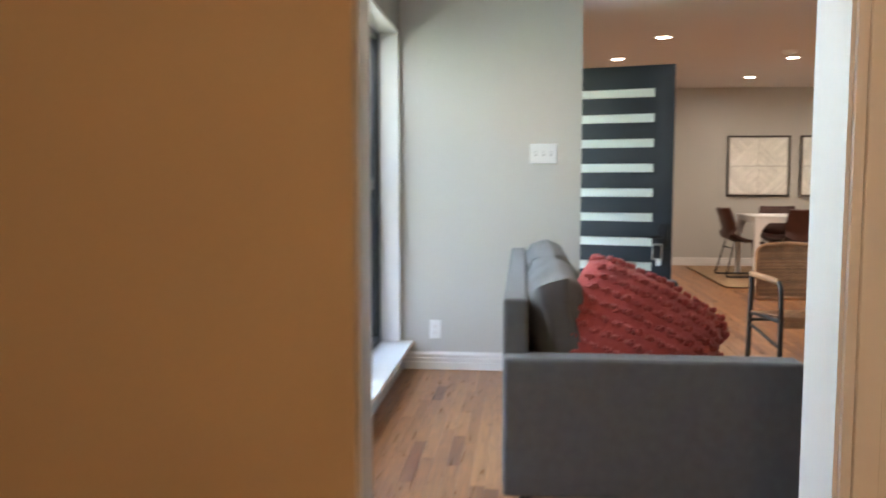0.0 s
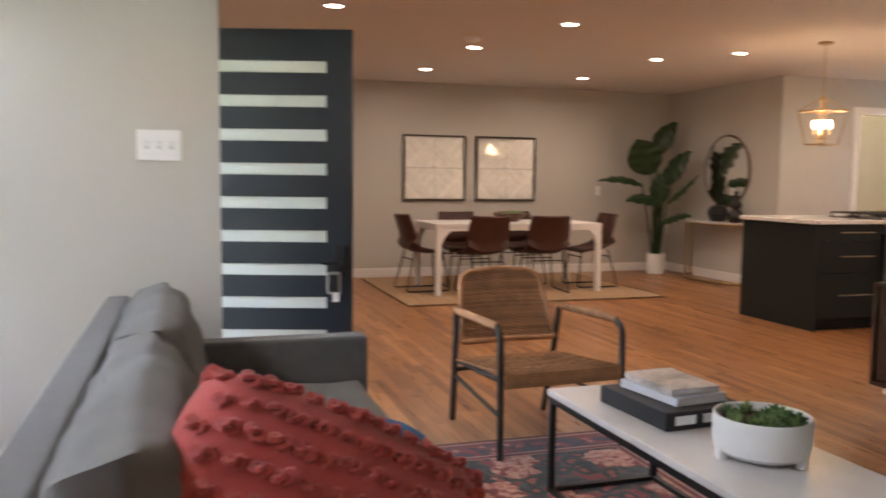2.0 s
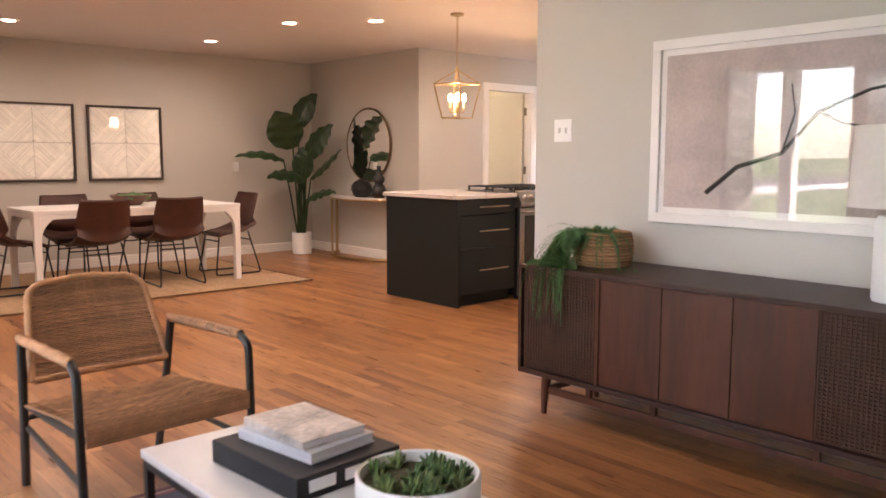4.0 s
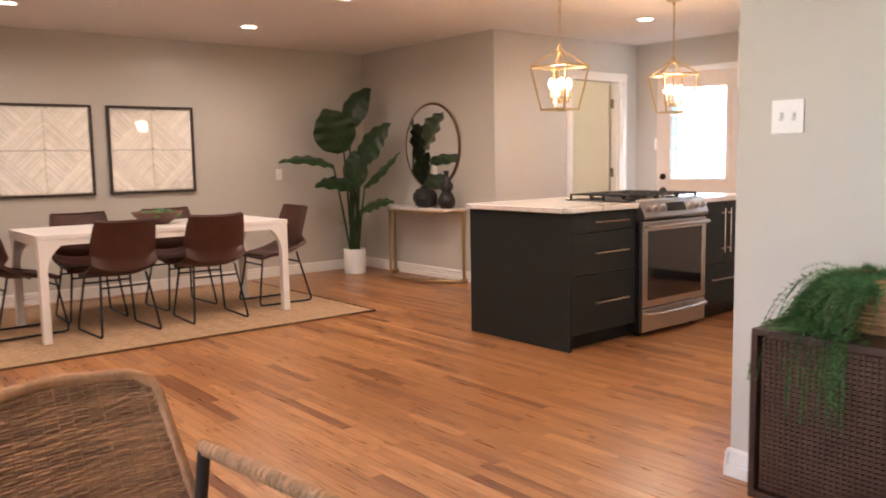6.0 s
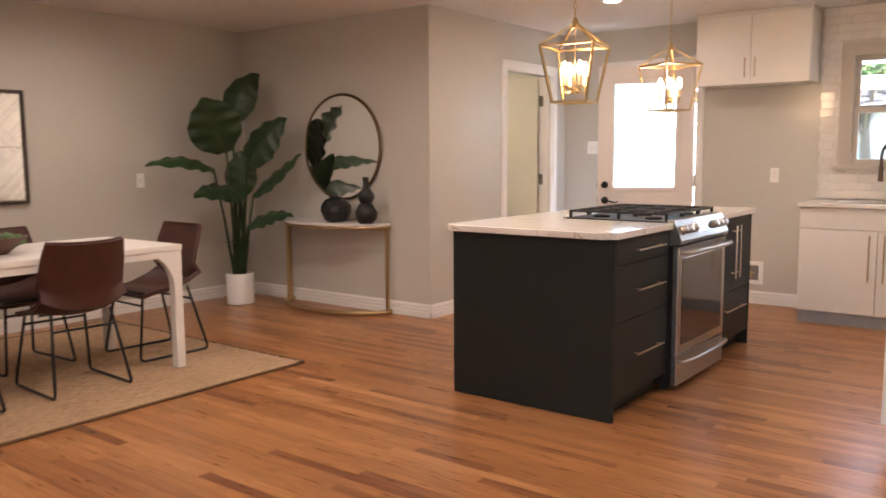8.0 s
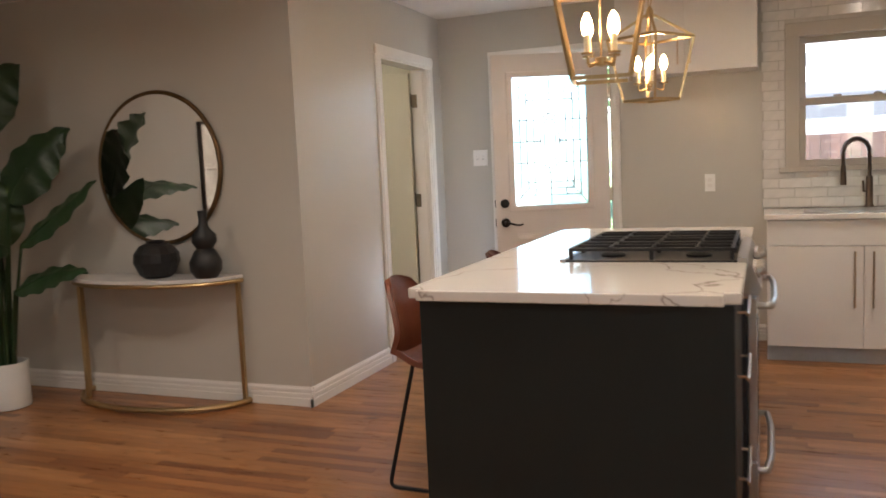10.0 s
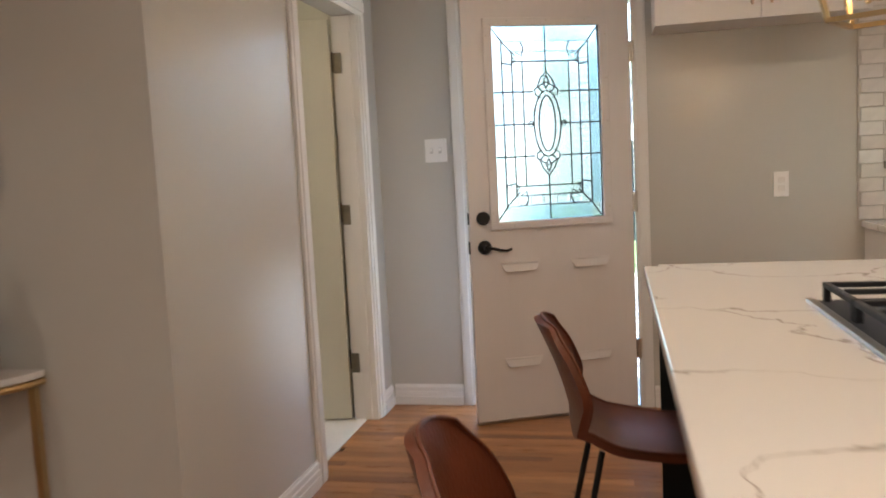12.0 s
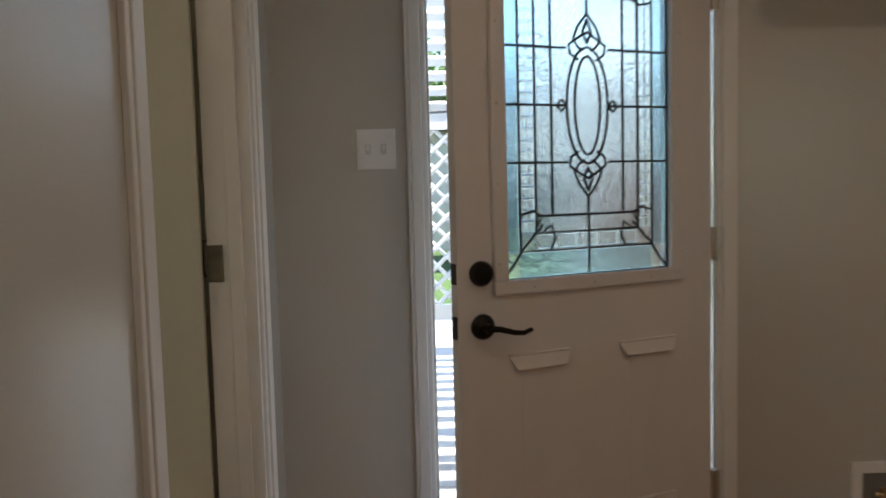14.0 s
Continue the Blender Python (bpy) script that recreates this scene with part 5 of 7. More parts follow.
# two relief panels
BONE = mat("bone_strips", (0.52, 0.48, 0.42), 0.8, var=0.12, scale=12, island=0.13)
BACK = mat("linen_backing", (0.3, 0.27, 0.23), 0.9, var=0.1, scale=50)
FRAMEB = mat("dark_brown_frame", (0.04, 0.026, 0.018), 0.5, var=0.3, scale=20)
def relief(x, seed):
    ar = thing("wall_art", x, 11.55, 0.966, 0, "square framed relief of bone strips in a cross pattern", "wall art", "pair of framed reliefs")
    S = 0.838
    for q in ((0, 0, S, 0.022), (0, S - 0.022, S, S), (0, 0.022, 0.022, S - 0.022), (S - 0.022, 0.022, S, S - 0.022)):
        part("frame_bar", box(q[0], -0.035, q[1], q[2], -0.001, q[3], 0.002, 1), FRAMEB, ar, "dark brown wooden frame")
    part("backing", box(0.02, -0.012, 0.02, S - 0.02, -0.002, S - 0.02), BACK, ar, "beige linen backing")
    b = bmesh.new()
    lo, hi, mid = 0.03, S - 0.03, S / 2
    rr = random.Random(seed)
    step = 0.0185
    for qx in (0, 1):
        for qz in (0, 1):
            x0, x1 = (lo, mid - 0.004) if qx == 0 else (mid + 0.004, hi)
            z0, z1 = (lo, mid - 0.004) if qz == 0 else (mid + 0.004, hi)
            w = x1 - x0
            for half in (0, 1):
                # strips lie across or along the diagonal of each quadrant
                up = (qx == qz)
                n = int(w * 1.41 / step)
                for k in range(-n, n):
                    c = k * step
                    pts = []
                    # clip the line z - z0 = +-(x - x0) + c to the quadrant's triangle
                    for i in range(0, 101):
                        xx = w * i / 100
                        zz = (xx + c) if up == (half == 0) else (w - xx + c)
                        inside = 0 <= zz <= w and ((zz > (xx if not up else w - xx)) == (half == 0))
                        if inside:
                            pts.append((xx, zz))
                    if len(pts) > 4:
                        (ax, az), (bx, bz) = pts[0], pts[-1]
                        d = Vector((bx - ax, 0, bz - az))
                        L = d.length
                        own = bmesh.new()
                        bmesh.ops.create_cube(own, size=1, matrix=Matrix.Diagonal((L, 0.006, step * 0.66, 1)))
                        an = math.atan2(bz - az, bx - ax)
                        merge(own, b, Matrix.Translation((x0 + (ax + bx) / 2, -0.0155 - rr.uniform(0, 0.003), z0 + (az + bz) / 2)) @ Matrix.Rotation(-an, 4, "Y"))
    tagged(part("bone_strips", b, BONE, ar, "pale bone strips laid on the diagonal"), kind="stuff")
    g = part("glazing", box(0.022, -0.03, 0.022, S - 0.022, -0.028, S - 0.022), clear_glass("art_glazing", 0.01), ar, "clear glazing")
    g.visible_shadow = False
relief(2.925, 1)
relief(3.9, 2)

# tall plant
bp_ = thing("potted_plant", 6.37, 11.14, 0.0, 0, "tall bird of paradise plant in a white pot", "plant")
part("pot", lathe([(0, 0), (0.112, 0), (0.12, 0.005), (0.123, 0.27), (0.12, 0.275), (0.112, 0.272), (0.11, 0.2), (0, 0.2)], 40), CERAM, bp_, "white cylindrical pot", True)
part("soil", lathe([(0, 0.215), (0.111, 0.21)], 20), mat("dark_soil", (0.02, 0.015, 0.01), 0.95), bp_)
def big_leaf(base, mid_, tip, width, facing, foot):
    """A blade along base, mid, tip, with its stalk from the pot."""
    a, m, t = (Vector(q) for q in (base, mid_, tip))
    fc = Vector(facing).normalized()
    def fn(u, v):
        p = a * (1 - v) ** 2 + m * 2 * v * (1 - v) + t * v * v
        d = ((m - a) * (1 - v) + (t - m) * v).normalized()
        side = d.cross(fc).normalized()
        w = width * 0.5 * (math.sin(math.pi * min(1, v * 0.96 + 0.03) ** 0.75)) ** 0.8
        s = 2 * u - 1
        up = side.cross(d).normalized()
        rip = 0.05 * width * math.sin(v * 26 + 3 * s) * abs(s)
        return p + side * (w * s) + up * (-0.22 * w * abs(s) + rip)
    part("leaf", grid_shell(fn, 8, 18, 0.0), LEAF, bp_, "large dark green leaf", True)
    f = Vector(foot)
    part("stalk", rod([f, f.lerp(a, 0.5) + (a - f) * 0.0 + Vector((0, 0, 0.05)), a, a.lerp(m, 0.5) * 0.5 + (a * 0.25 + m * 0.5 + t * 0.25) * 0.5], 0.013, 8, r_end=0.006), LEAF, bp_, "green stalk", True)
o = Vector((6.37, 11.14, 0))
def P(x, y, z):
    return (x - o.x, y - o.y, z)
big_leaf(P(6.24, 11.1, 1.34), P(6.07, 11.05, 1.6), P(5.96, 11.02, 1.79), 0.46, (-0.6, -0.8, 0.15), (-0.03, 0, 0.2))
big_leaf(P(6.33, 11.12, 1.6), P(6.36, 11.08, 1.9), P(6.56, 11.02, 2.03), 0.3, (-0.75, -0.6, 0.3), (0, 0.02, 0.2))
big_leaf(P(6.38, 11.0, 1.22), P(6.42, 10.85, 1.5), P(6.58, 10.7, 1.64), 0.33, (-0.6, -0.5, 0.65), (0.03, 0, 0.2))
big_leaf(P(6.1, 11.1, 1.2), P(5.85, 11.08, 1.33), P(5.42, 11.05, 1.24), 0.22, (-0.1, -0.5, 0.86), (-0.05, 0.0, 0.2))
big_leaf(P(6.38, 11.05, 0.96), P(6.1, 11.0, 1.08), P(5.78, 10.95, 0.98), 0.27, (-0.2, -0.6, 0.8), (-0.02, -0.03, 0.2))
big_leaf(P(6.42, 10.98, 0.97), P(6.5, 10.75, 1.15), P(6.58, 10.53, 1.33), 0.2, (-0.7, -0.1, 0.7), (0.03, -0.02, 0.2))
big_leaf(P(6.36, 11.0, 0.7), P(6.48, 10.8, 0.84), P(6.55, 10.62, 0.79), 0.22, (-0.4, -0.3, 0.85), (0.02, -0.03, 0.2))
big_leaf(P(6.35, 11.08, 0.95), P(6.33, 11.03, 1.2), P(6.35, 11.05, 1.36), 0.28, (-0.7, -0.7, 0.1), (0.0, 0.03, 0.2))
big_leaf(P(6.3, 11.1, 0.55), P(6.22, 11.05, 0.58), P(6.12, 11.02, 0.575), 0.05, (0, -0.3, 0.95), (-0.03, -0.02, 0.2))
for k in range(6):
    an = k * 1.05
    part("stem", rod([(0.05 * math.cos(an), 0.05 * math.sin(an), 0.2), (0.045 * math.cos(an), 0.045 * math.sin(an), 0.6), (0.03 * math.cos(an + 0.3), 0.03 * math.sin(an + 0.3), 0.95)], 0.016, 8, r_end=0.007), LEAF, bp_, "green stem", True)

# console, mirror, vases
cn = thing("console_table", 6.778, 10.3, 0, 0, "half-moon console table with marble top and brass frame", "console table")
def halfmoon(r, d, n=28):
    return [(-d * math.sin(math.pi * k / n), r * math.cos(math.pi * k / n)) for k in range(n + 1)]
part("tabletop", prism(halfmoon(0.6, 0.34), 0.735, 0.755, 0.002), MARB, cn, "white marble half-moon top")
b = rod([(x * 0.985, y * 0.985, 0.722) for x, y in halfmoon(0.6, 0.34)], 0.012, 8)
part("top_rim", b, BRASS, cn, "brass rim", True)
part("floor_rim", rod([(x * 0.985, y * 0.985, 0.02) for x, y in halfmoon(0.6, 0.34)], 0.018, 8), BRASS, cn, "brass floor rail", True)
for k in (1, 8, 27):
    x, y = halfmoon(0.59, 0.33)[k]
    part("leg", box(x - 0.011, y - 0.011, 0.036, x + 0.011, y + 0.011, 0.712), BRASS, cn)
mi = thing("round_mirror", 6.796, 10.245, 1.38, 0, "round mirror in a thin bronze frame above the console", "mirror")
MR = 0.44
part("glass", merge(lathe([(0, 0), (MR, 0), (MR, 0.01), (0, 0.01)], 64), None, pose(-0.012, 0, 0, 0, -90)), MIRROR, mi, "mirror glass")
part("frame", rod([(-0.014, MR * math.cos(a * math.pi / 32), MR * math.sin(a * math.pi / 32)) for a in range(64)], 0.014, 8, closed=True), mat("antique_bronze", (0.16, 0.1, 0.05), 0.4, 0.9, var=0.3, scale=15), mi, "", True)
v1 = solid("vase", lathe([(0, 0), (0.07, 0), (0.1, 0.02), (0.13, 0.09), (0.125, 0.14), (0.09, 0.185), (0.05, 0.2), (0.052, 0.212), (0.042, 0.21), (0.04, 0.19), (0, 0.18)], 14), BLACKV, "squat faceted black vase on the console", "vase", m=pose(6.62, 10.17, 0.756), smooth=False)
v2 = solid("vase", lathe([(0, 0), (0.06, 0), (0.088, 0.04), (0.09, 0.09), (0.06, 0.15), (0.045, 0.165), (0.068, 0.2), (0.066, 0.24), (0.03, 0.28), (0.022, 0.32), (0.027, 0.375), (0.018, 0.375), (0.015, 0.3), (0, 0.29)], 28), BLACKV, "black double-gourd vase on the console", "vase", m=pose(6.63, 9.835, 0.756), smooth=True)

# ---- kitchen ----
def quartz():
    m = bpy.data.materials.new("veined_quartz")
    m.use_nodes = True
    n, l = m.node_tree.nodes, m.node_tree.links
    b = n["Principled BSDF"]
    b.inputs["Roughness"].default_value = 0.12
    tc = n.new("ShaderNodeTexCoord")
    nz = n.new("ShaderNodeTexNoise")
    nz.inputs["Scale"].default_value = 2.8
    nz.inputs["Detail"].default_value = 7
    l.new(tc.outputs["Object"], nz.inputs["Vector"])
    mx = n.new("ShaderNodeMix")
    mx.data_type = "VECTOR"
    mx.inputs["Factor"].default_value = 0.42
    l.new(tc.outputs["Object"], mx.inputs[4])
    l.new(nz.outputs["Color"], mx.inputs[5])
    v = n.new("ShaderNodeTexVoronoi")
    v.feature = "DISTANCE_TO_EDGE"
    v.inputs["Scale"].default_value = 2.7
    l.new(mx.outputs[1], v.inputs["Vector"])
    nb = n.new("ShaderNodeTexNoise")
    nb.inputs["Scale"].default_value = 3.0
    l.new(tc.outputs["Object"], nb.inputs["Vector"])
    wd = n.new("ShaderNodeMapRange")
    wd.inputs[1].default_value, wd.inputs[2].default_value = 0.4, 0.65
    wd.inputs[3].default_value, wd.inputs[4].default_value = 0.006, 0.024
    l.new(nb.outputs[0], wd.inputs[0])
    dv = n.new("ShaderNodeMath"); dv.operation = "DIVIDE"
    l.new(v.outputs["Distance"], dv.inputs[0])
    l.new(wd.outputs[0], dv.inputs[1])
    r = n.new("ShaderNodeValToRGB")
    r.color_ramp.elements[0].color = (0.42, 0.37, 0.33, 1)
    r.color_ramp.elements[1].color = (0.78, 0.75, 0.71, 1)
    r.color_ramp.elements[0].position = 0.15
    l.new(dv.outputs[0], r.inputs[0])
    l.new(r.outputs[0], b.inputs["Base Color"])
    return m
QUARTZ = quartz()
PULL = mat("champagne_pull", (0.6, 0.48, 0.36), 0.3, 1.0, var=0.05)
def pull(parent, p0, p1, n, r=0.005):
    """A bar pull on posts standing off along n."""
    a, c, nn = Vector(p0), Vector(p1), Vector(n)
    d = (c - a)
    b = rod([a + nn * 0.03, c + nn * 0.03], r, 8)
    for t in (0.1, 0.9):
        rod([a + d * t, a + d * t + nn * 0.03], r * 0.9, 6, bm=b)
    return part("handle", b, PULL, parent, "slim metal bar pull", True)

IX0, IX1, IY0, IY1 = 5.285, 7.40, 7.0, 7.95
for x, nm in ((IX0, 0), (IX1 - 0.02, 1)):
    e = thing("island_end_panel", x, IY0, 0, 0, "charcoal painted end panel of the kitchen island", "panel")
    part("board", box(0, 0, 0.001, 0.02, IY1 - IY0, 0.895, 0.001, 1), NAVY, e)
ib = thing("island_back_panel", IX0 + 0.021, 7.6, 0, 0, "charcoal panel behind the island's knee space", "panel")
part("board", box(0, 0, 0.001, IX1 - IX0 - 0.042, 0.018, 0.895), NAVY, ib)
dc = thing("drawer_cabinet", IX0 + 0.022, IY0, 0, 0, "charcoal island cabinet with three drawers", "cabinet")
CWD = 0.655
part("body", box(0, 0.022, 0.1, CWD, 0.598, 0.895), NAVY, dc)
part("toe_kick", box(0, 0.075, 0.001, CWD, 0.09, 0.1), NAVY, dc)
for z0, z1 in ((0.762, 0.89), (0.487, 0.758), (0.105, 0.483)):
    d = part("drawer_front", box(0.003, 0.002, z0, CWD - 0.003, 0.021, z1, 0.0015, 1), NAVY, dc)
    pull(d, (0.2, 0.002, z0 + (z1 - z0) * 0.52), (0.545, 0.002, z0 + (z1 - z0) * 0.52), (0, -1, 0))
RX0 = IX0 + 0.022 + CWD + 0.004
pc2 = thing("pullout_cabinet", RX0 + 0.768, IY0, 0, 0, "charcoal island cabinet with tall doors and a drawer", "cabinet")
PW2 = IX1 - 0.021 - (RX0 + 0.768)
part("body", box(0, 0.022, 0.1, PW2, 0.598, 0.895), NAVY, pc2)
part("toe_kick", box(0, 0.075, 0.001, PW2, 0.09, 0.1), NAVY, pc2)
for a, c, hx_ in ((0.003, PW2 / 2 - 0.0015, PW2 / 2 - 0.04), (PW2 / 2 + 0.0015, PW2 - 0.003, PW2 / 2 + 0.04)):
    d = part("door", box(a, 0.002, 0.42, c, 0.021, 0.89, 0.0015, 1), NAVY, pc2)
    pull(d, (hx_, 0.002, 0.5), (hx_, 0.002, 0.84), (0, -1, 0))
d = part("drawer_front", box(0.003, 0.002, 0.105, PW2 - 0.003, 0.021, 0.416, 0.0015, 1), NAVY, pc2)
pull(d, (0.12, 0.002, 0.3), (PW2 - 0.12, 0.002, 0.3), (0, -1, 0))
b = bmesh.new()
cutx0, cutx1, cuty1 = RX0 - 0.003, RX0 + 0.765, 7.64
own = prism([(5.242, 6.982), (cutx0, 6.982), (cutx0, cuty1), (cutx1, cuty1), (cutx1, 6.982), (7.472, 6.982), (7.472, 7.99), (5.242, 7.99)], 0.897, 0.93)
vert = [e for e in own.edges if abs(e.verts[0].co.z - e.verts[1].co.z) > 0.02 and (e.verts[0].co.x < 5.25 or e.verts[0].co.x > 7.46)]
bmesh.ops.bevel(own, geom=vert, offset=0.045, segments=6, affect="EDGES")
bmesh.ops.bevel(own, geom=[e for e in own.edges if abs(e.calc_face_angle(0)) > 1.0], offset=0.003, segments=1, affect="EDGES")
it = solid("countertop", own, QUARTZ, "white grey-veined quartz worktop on the island", "countertop")

# range
rg = thing("kitchen_range", RX0, 6.955, 0, 0, "stainless steel slide-in gas range in the island", "stove")
RWD = 0.762
part("body", box(0.002, 0.03, 0.03, RWD - 0.002, 0.665, 0.9), BLACKM, rg)
for x in (0.05, RWD - 0.05):
    for y in (0.08, 0.6):
        part("foot", merge(lathe([(0, 0), (0.02, 0), (0.02, 0.03), (0, 0.03)], 10), None, pose(x, y, 0.0005)), BLACKM, rg)
b = box(0.004, -0.004, 0.205, RWD - 0.004, 0.028, 0.8, 0.004)
od = part("oven_door", b, STEEL, rg, "stainless oven door")
part("oven_window", box(0.06, -0.0065, 0.255, RWD - 0.06, -0.003, 0.735, 0.002, 1), OVENG, od, "black oven glass")
hb = rod(arc([(0.03, -0.004, 0.77), (0.03, -0.05, 0.77), (0.18, -0.062, 0.77), (RWD - 0.18, -0.062, 0.77), (RWD - 0.03, -0.05, 0.77), (RWD - 0.03, -0.004, 0.77)], 4, 0.03), 0.013, 10)
part("door_handle", hb, STEEL, od, "curved steel handle", True)
dd = part("warming_drawer", box(0.004, -0.004, 0.035, RWD - 0.004, 0.028, 0.198, 0.004), STEEL, rg, "stainless bottom drawer")
part("drawer_handle", rod(arc([(0.03, -0.004, 0.165), (0.03, -0.035, 0.165), (0.2, -0.05, 0.16), (RWD - 0.2, -0.05, 0.16), (RWD - 0.03, -0.035, 0.165), (RWD - 0.03, -0.004, 0.165)], 4, 0.03), 0.013, 10), STEEL, dd, "", True)
b = bmesh.new()
prof = [(0.028, 0.806), (-0.012, 0.815), (-0.02, 0.835), (0.025, 0.942), (0.06, 0.95), (0.06, 0.806)]
va = [b.verts.new((0.0, y, z)) for y, z in prof]
vb = [b.verts.new((RWD, y, z)) for y, z in prof]
for i in range(len(prof)):
    j = (i + 1) % len(prof)
    b.faces.new((va[i], va[j], vb[j], vb[i]))
b.faces.new(va); b.faces.new(vb[::-1])
bmesh.ops.recalc_face_normals(b, faces=b.faces[:])
cp = part("control_panel", b, STEEL, rg, "slanted stainless control panel")
tilt = math.degrees(math.atan2(0.045, 0.107))
part("display", merge(box(-0.11, -0.004, -0.032, 0.11, 0.0, 0.032, 0.002, 1), None, pose(RWD / 2, 0.001, 0.89, -tilt)), OVENG, cp, "black glass display")
for x in (0.06, 0.14, 0.22, RWD - 0.22, RWD - 0.14, RWD - 0.06):
    k = merge(lathe([(0, 0), (0.026, 0), (0.026, 0.008), (0.021, 0.012), (0.019, 0.032), (0.015, 0.036), (0, 0.036)], 20), None, pose(x, 0.002, 0.888, 90 - tilt))
    part("knob", k, STEEL, cp, "stainless burner knob", True)
ck = part("cooktop", box(0.002, 0.055, 0.9, RWD - 0.002, 0.68, 0.936, 0.004), BLACKM, rg, "black enamel cooktop")
part("rear_trim", box(0.0, 0.68, 0.93, RWD, 0.7, 0.94, 0.003), STEEL, rg)
IRON = mat("cast_iron", (0.012, 0.012, 0.013), 0.6, 0.2, var=0.2, scale=40, bump=0.3, bscale=200)
for gx in range(3):
    x0, x1 = 0.02 + gx * 0.242, 0.02 + gx * 0.242 + 0.236
    b = bmesh.new()
    z = 0.98
    for q in ((x0, 0.07, x1, 0.085), (x0, 0.655, x1, 0.67), (x0, 0.085, x0 + 0.014, 0.655), (x1 - 0.014, 0.085, x1, 0.655)):
        box(q[0], q[1], z - 0.012, q[2], q[3], z, 0.002, 1, bm=b)
    for y in (0.2, 0.36, 0.52):
        box(x0 + 0.014, y - 0.006, z - 0.01, x1 - 0.014, y + 0.006, z + 0.002, 0.002, 1, bm=b)
    box((x0 + x1) / 2 - 0.006, 0.085, z - 0.01, (x0 + x1) / 2 + 0.006, 0.655, z + 0.002, 0.002, 1, bm=b)
    for xx in (x0 + 0.008, x1 - 0.008):
        for yy in (0.078, 0.36, 0.662):
            box(xx - 0.007, yy - 0.007, 0.935, xx + 0.007, yy + 0.007, z - 0.01, bm=b)
    part("grate", b, IRON, ck, "cast iron grate")
for x, y in ((0.14, 0.2), (0.14, 0.52), (0.38, 0.36), (0.62, 0.2), (0.62, 0.52)):
    part("burner", merge(lathe([(0, 0), (0.045, 0), (0.048, 0.008), (0.035, 0.014), (0, 0.015)], 20), None, pose(x, y, 0.936)), IRON, ck, "", True)

# bar stools
s0 = shell_chair("bar_stool", 0.53, 0.86, 0.4, TAN, "cognac leather bar stool with black sled legs", "stools at the island", True)
s0.matrix_world = pose(6.02, 8.1, 0.0, 0, 0, 178)
copy_thing(s0, pose(7.02, 7.99, 0.0, 0, 0, 186))

# lantern pendants
def lantern(x, y, z0, rz):
    p = thing("pendant_lantern", x, y, z0, rz, "brass open-frame lantern pendant with lit candle bulbs", "pendant light", "lanterns over the island")
    hb_, ht, hh, hp = 0.092, 0.143, 0.29, 0.4
    def ring(h, z):
        c = [(-h, -h, z), (h, -h, z), (h, h, z), (-h, h, z)]
        return c
    lo, hi = ring(hb_, 0), ring(ht, hh)
    for k in range(4):
        j = (k + 1) % 4
        part("frame_bar", rod([lo[k], lo[j]], 0.006, 4, square=True), BRASS, p, "brass bar")
        part("frame_bar", rod([hi[k], hi[j]], 0.006, 4, square=True), BRASS, p, "brass bar")
        part("frame_bar", rod([lo[k], hi[k]], 0.006, 4, square=True), BRASS, p, "brass bar")
        part("frame_bar", rod([hi[k], (hi[k][0] * 0.08, hi[k][1] * 0.08, hp)], 0.006, 4, square=True), BRASS, p, "brass bar")
    part("finial", lathe([(0, hp - 0.02), (0.02, hp - 0.015), (0.018, hp + 0.02), (0.006, hp + 0.04), (0, hp + 0.04)], 12), BRASS, p, "", True)
    top = H - z0
    n = int((top - hp - 0.06) / 0.035)
    for k in range(n):
        zz = hp + 0.04 + k * 0.035
        q = [(0.009 * math.cos(a * 0.785), 0, zz + 0.022 + 0.022 * math.sin(a * 0.785)) for a in range(8)]
        part("chain_link", merge(rod(q, 0.0025, 5, closed=True), None, pose(0, 0, 0, 0, 0, 90 * (k % 2))), BRASS, p, "", True)
    part("canopy", lathe([(0, top - 0.001), (0.06, top - 0.001), (0.058, top - 0.02), (0.015, top - 0.03), (0.01, hp + 0.04 + n * 0.035), (0, hp + 0.04 + n * 0.035)], 24), BRASS, p, "brass ceiling canopy", True)
    part("rod", rod([(0, 0, 0.06), (0, 0, hp)], 0.004, 6), BRASS, p)
    part("hub", lathe([(0, 0.04), (0.018, 0.045), (0.02, 0.07), (0, 0.075)], 12), BRASS, p, "", True)
    for k in range(4):
        a = math.pi / 4 + k * math.pi / 2
        ex, ey = 0.06 * math.cos(a), 0.06 * math.sin(a)
        arm_ = part("candle_arm", rod(arc([(0, 0, 0.06), (ex, ey, 0.045), (ex, ey, 0.075)], 4, 0.02), 0.005, 6), BRASS, p, "", True)
        part("drip_pan", merge(lathe([(0, 0), (0.02, 0.002), (0.022, 0.008), (0, 0.006)], 12), None, pose(ex, ey, 0.075)), BRASS, arm_, "", True)
        part("candle", merge(lathe([(0, 0), (0.011, 0), (0.011, 0.06), (0, 0.06)], 10), None, pose(ex, ey, 0.08)), mat("ivory_sleeve", (0.75, 0.68, 0.5), 0.5), arm_, "ivory candle sleeve")
        part("bulb", merge(lathe([(0, 0), (0.011, 0.004), (0.019, 0.025), (0.015, 0.05), (0.004, 0.07), (0, 0.072)], 12), None, pose(ex, ey, 0.14)), BULB, arm_, "lit warm candle bulb", True)
    la = new("lantern_light", bpy.data.lights.new("lantern_light", "POINT"))
    la.data.energy, la.data.color, la.data.shadow_soft_size = PENDANT_W, (1.0, 0.72, 0.46), 0.07
    la.location = (x, y, z0 + 0.24)
lantern(5.655, 7.42, 1.575, 10)
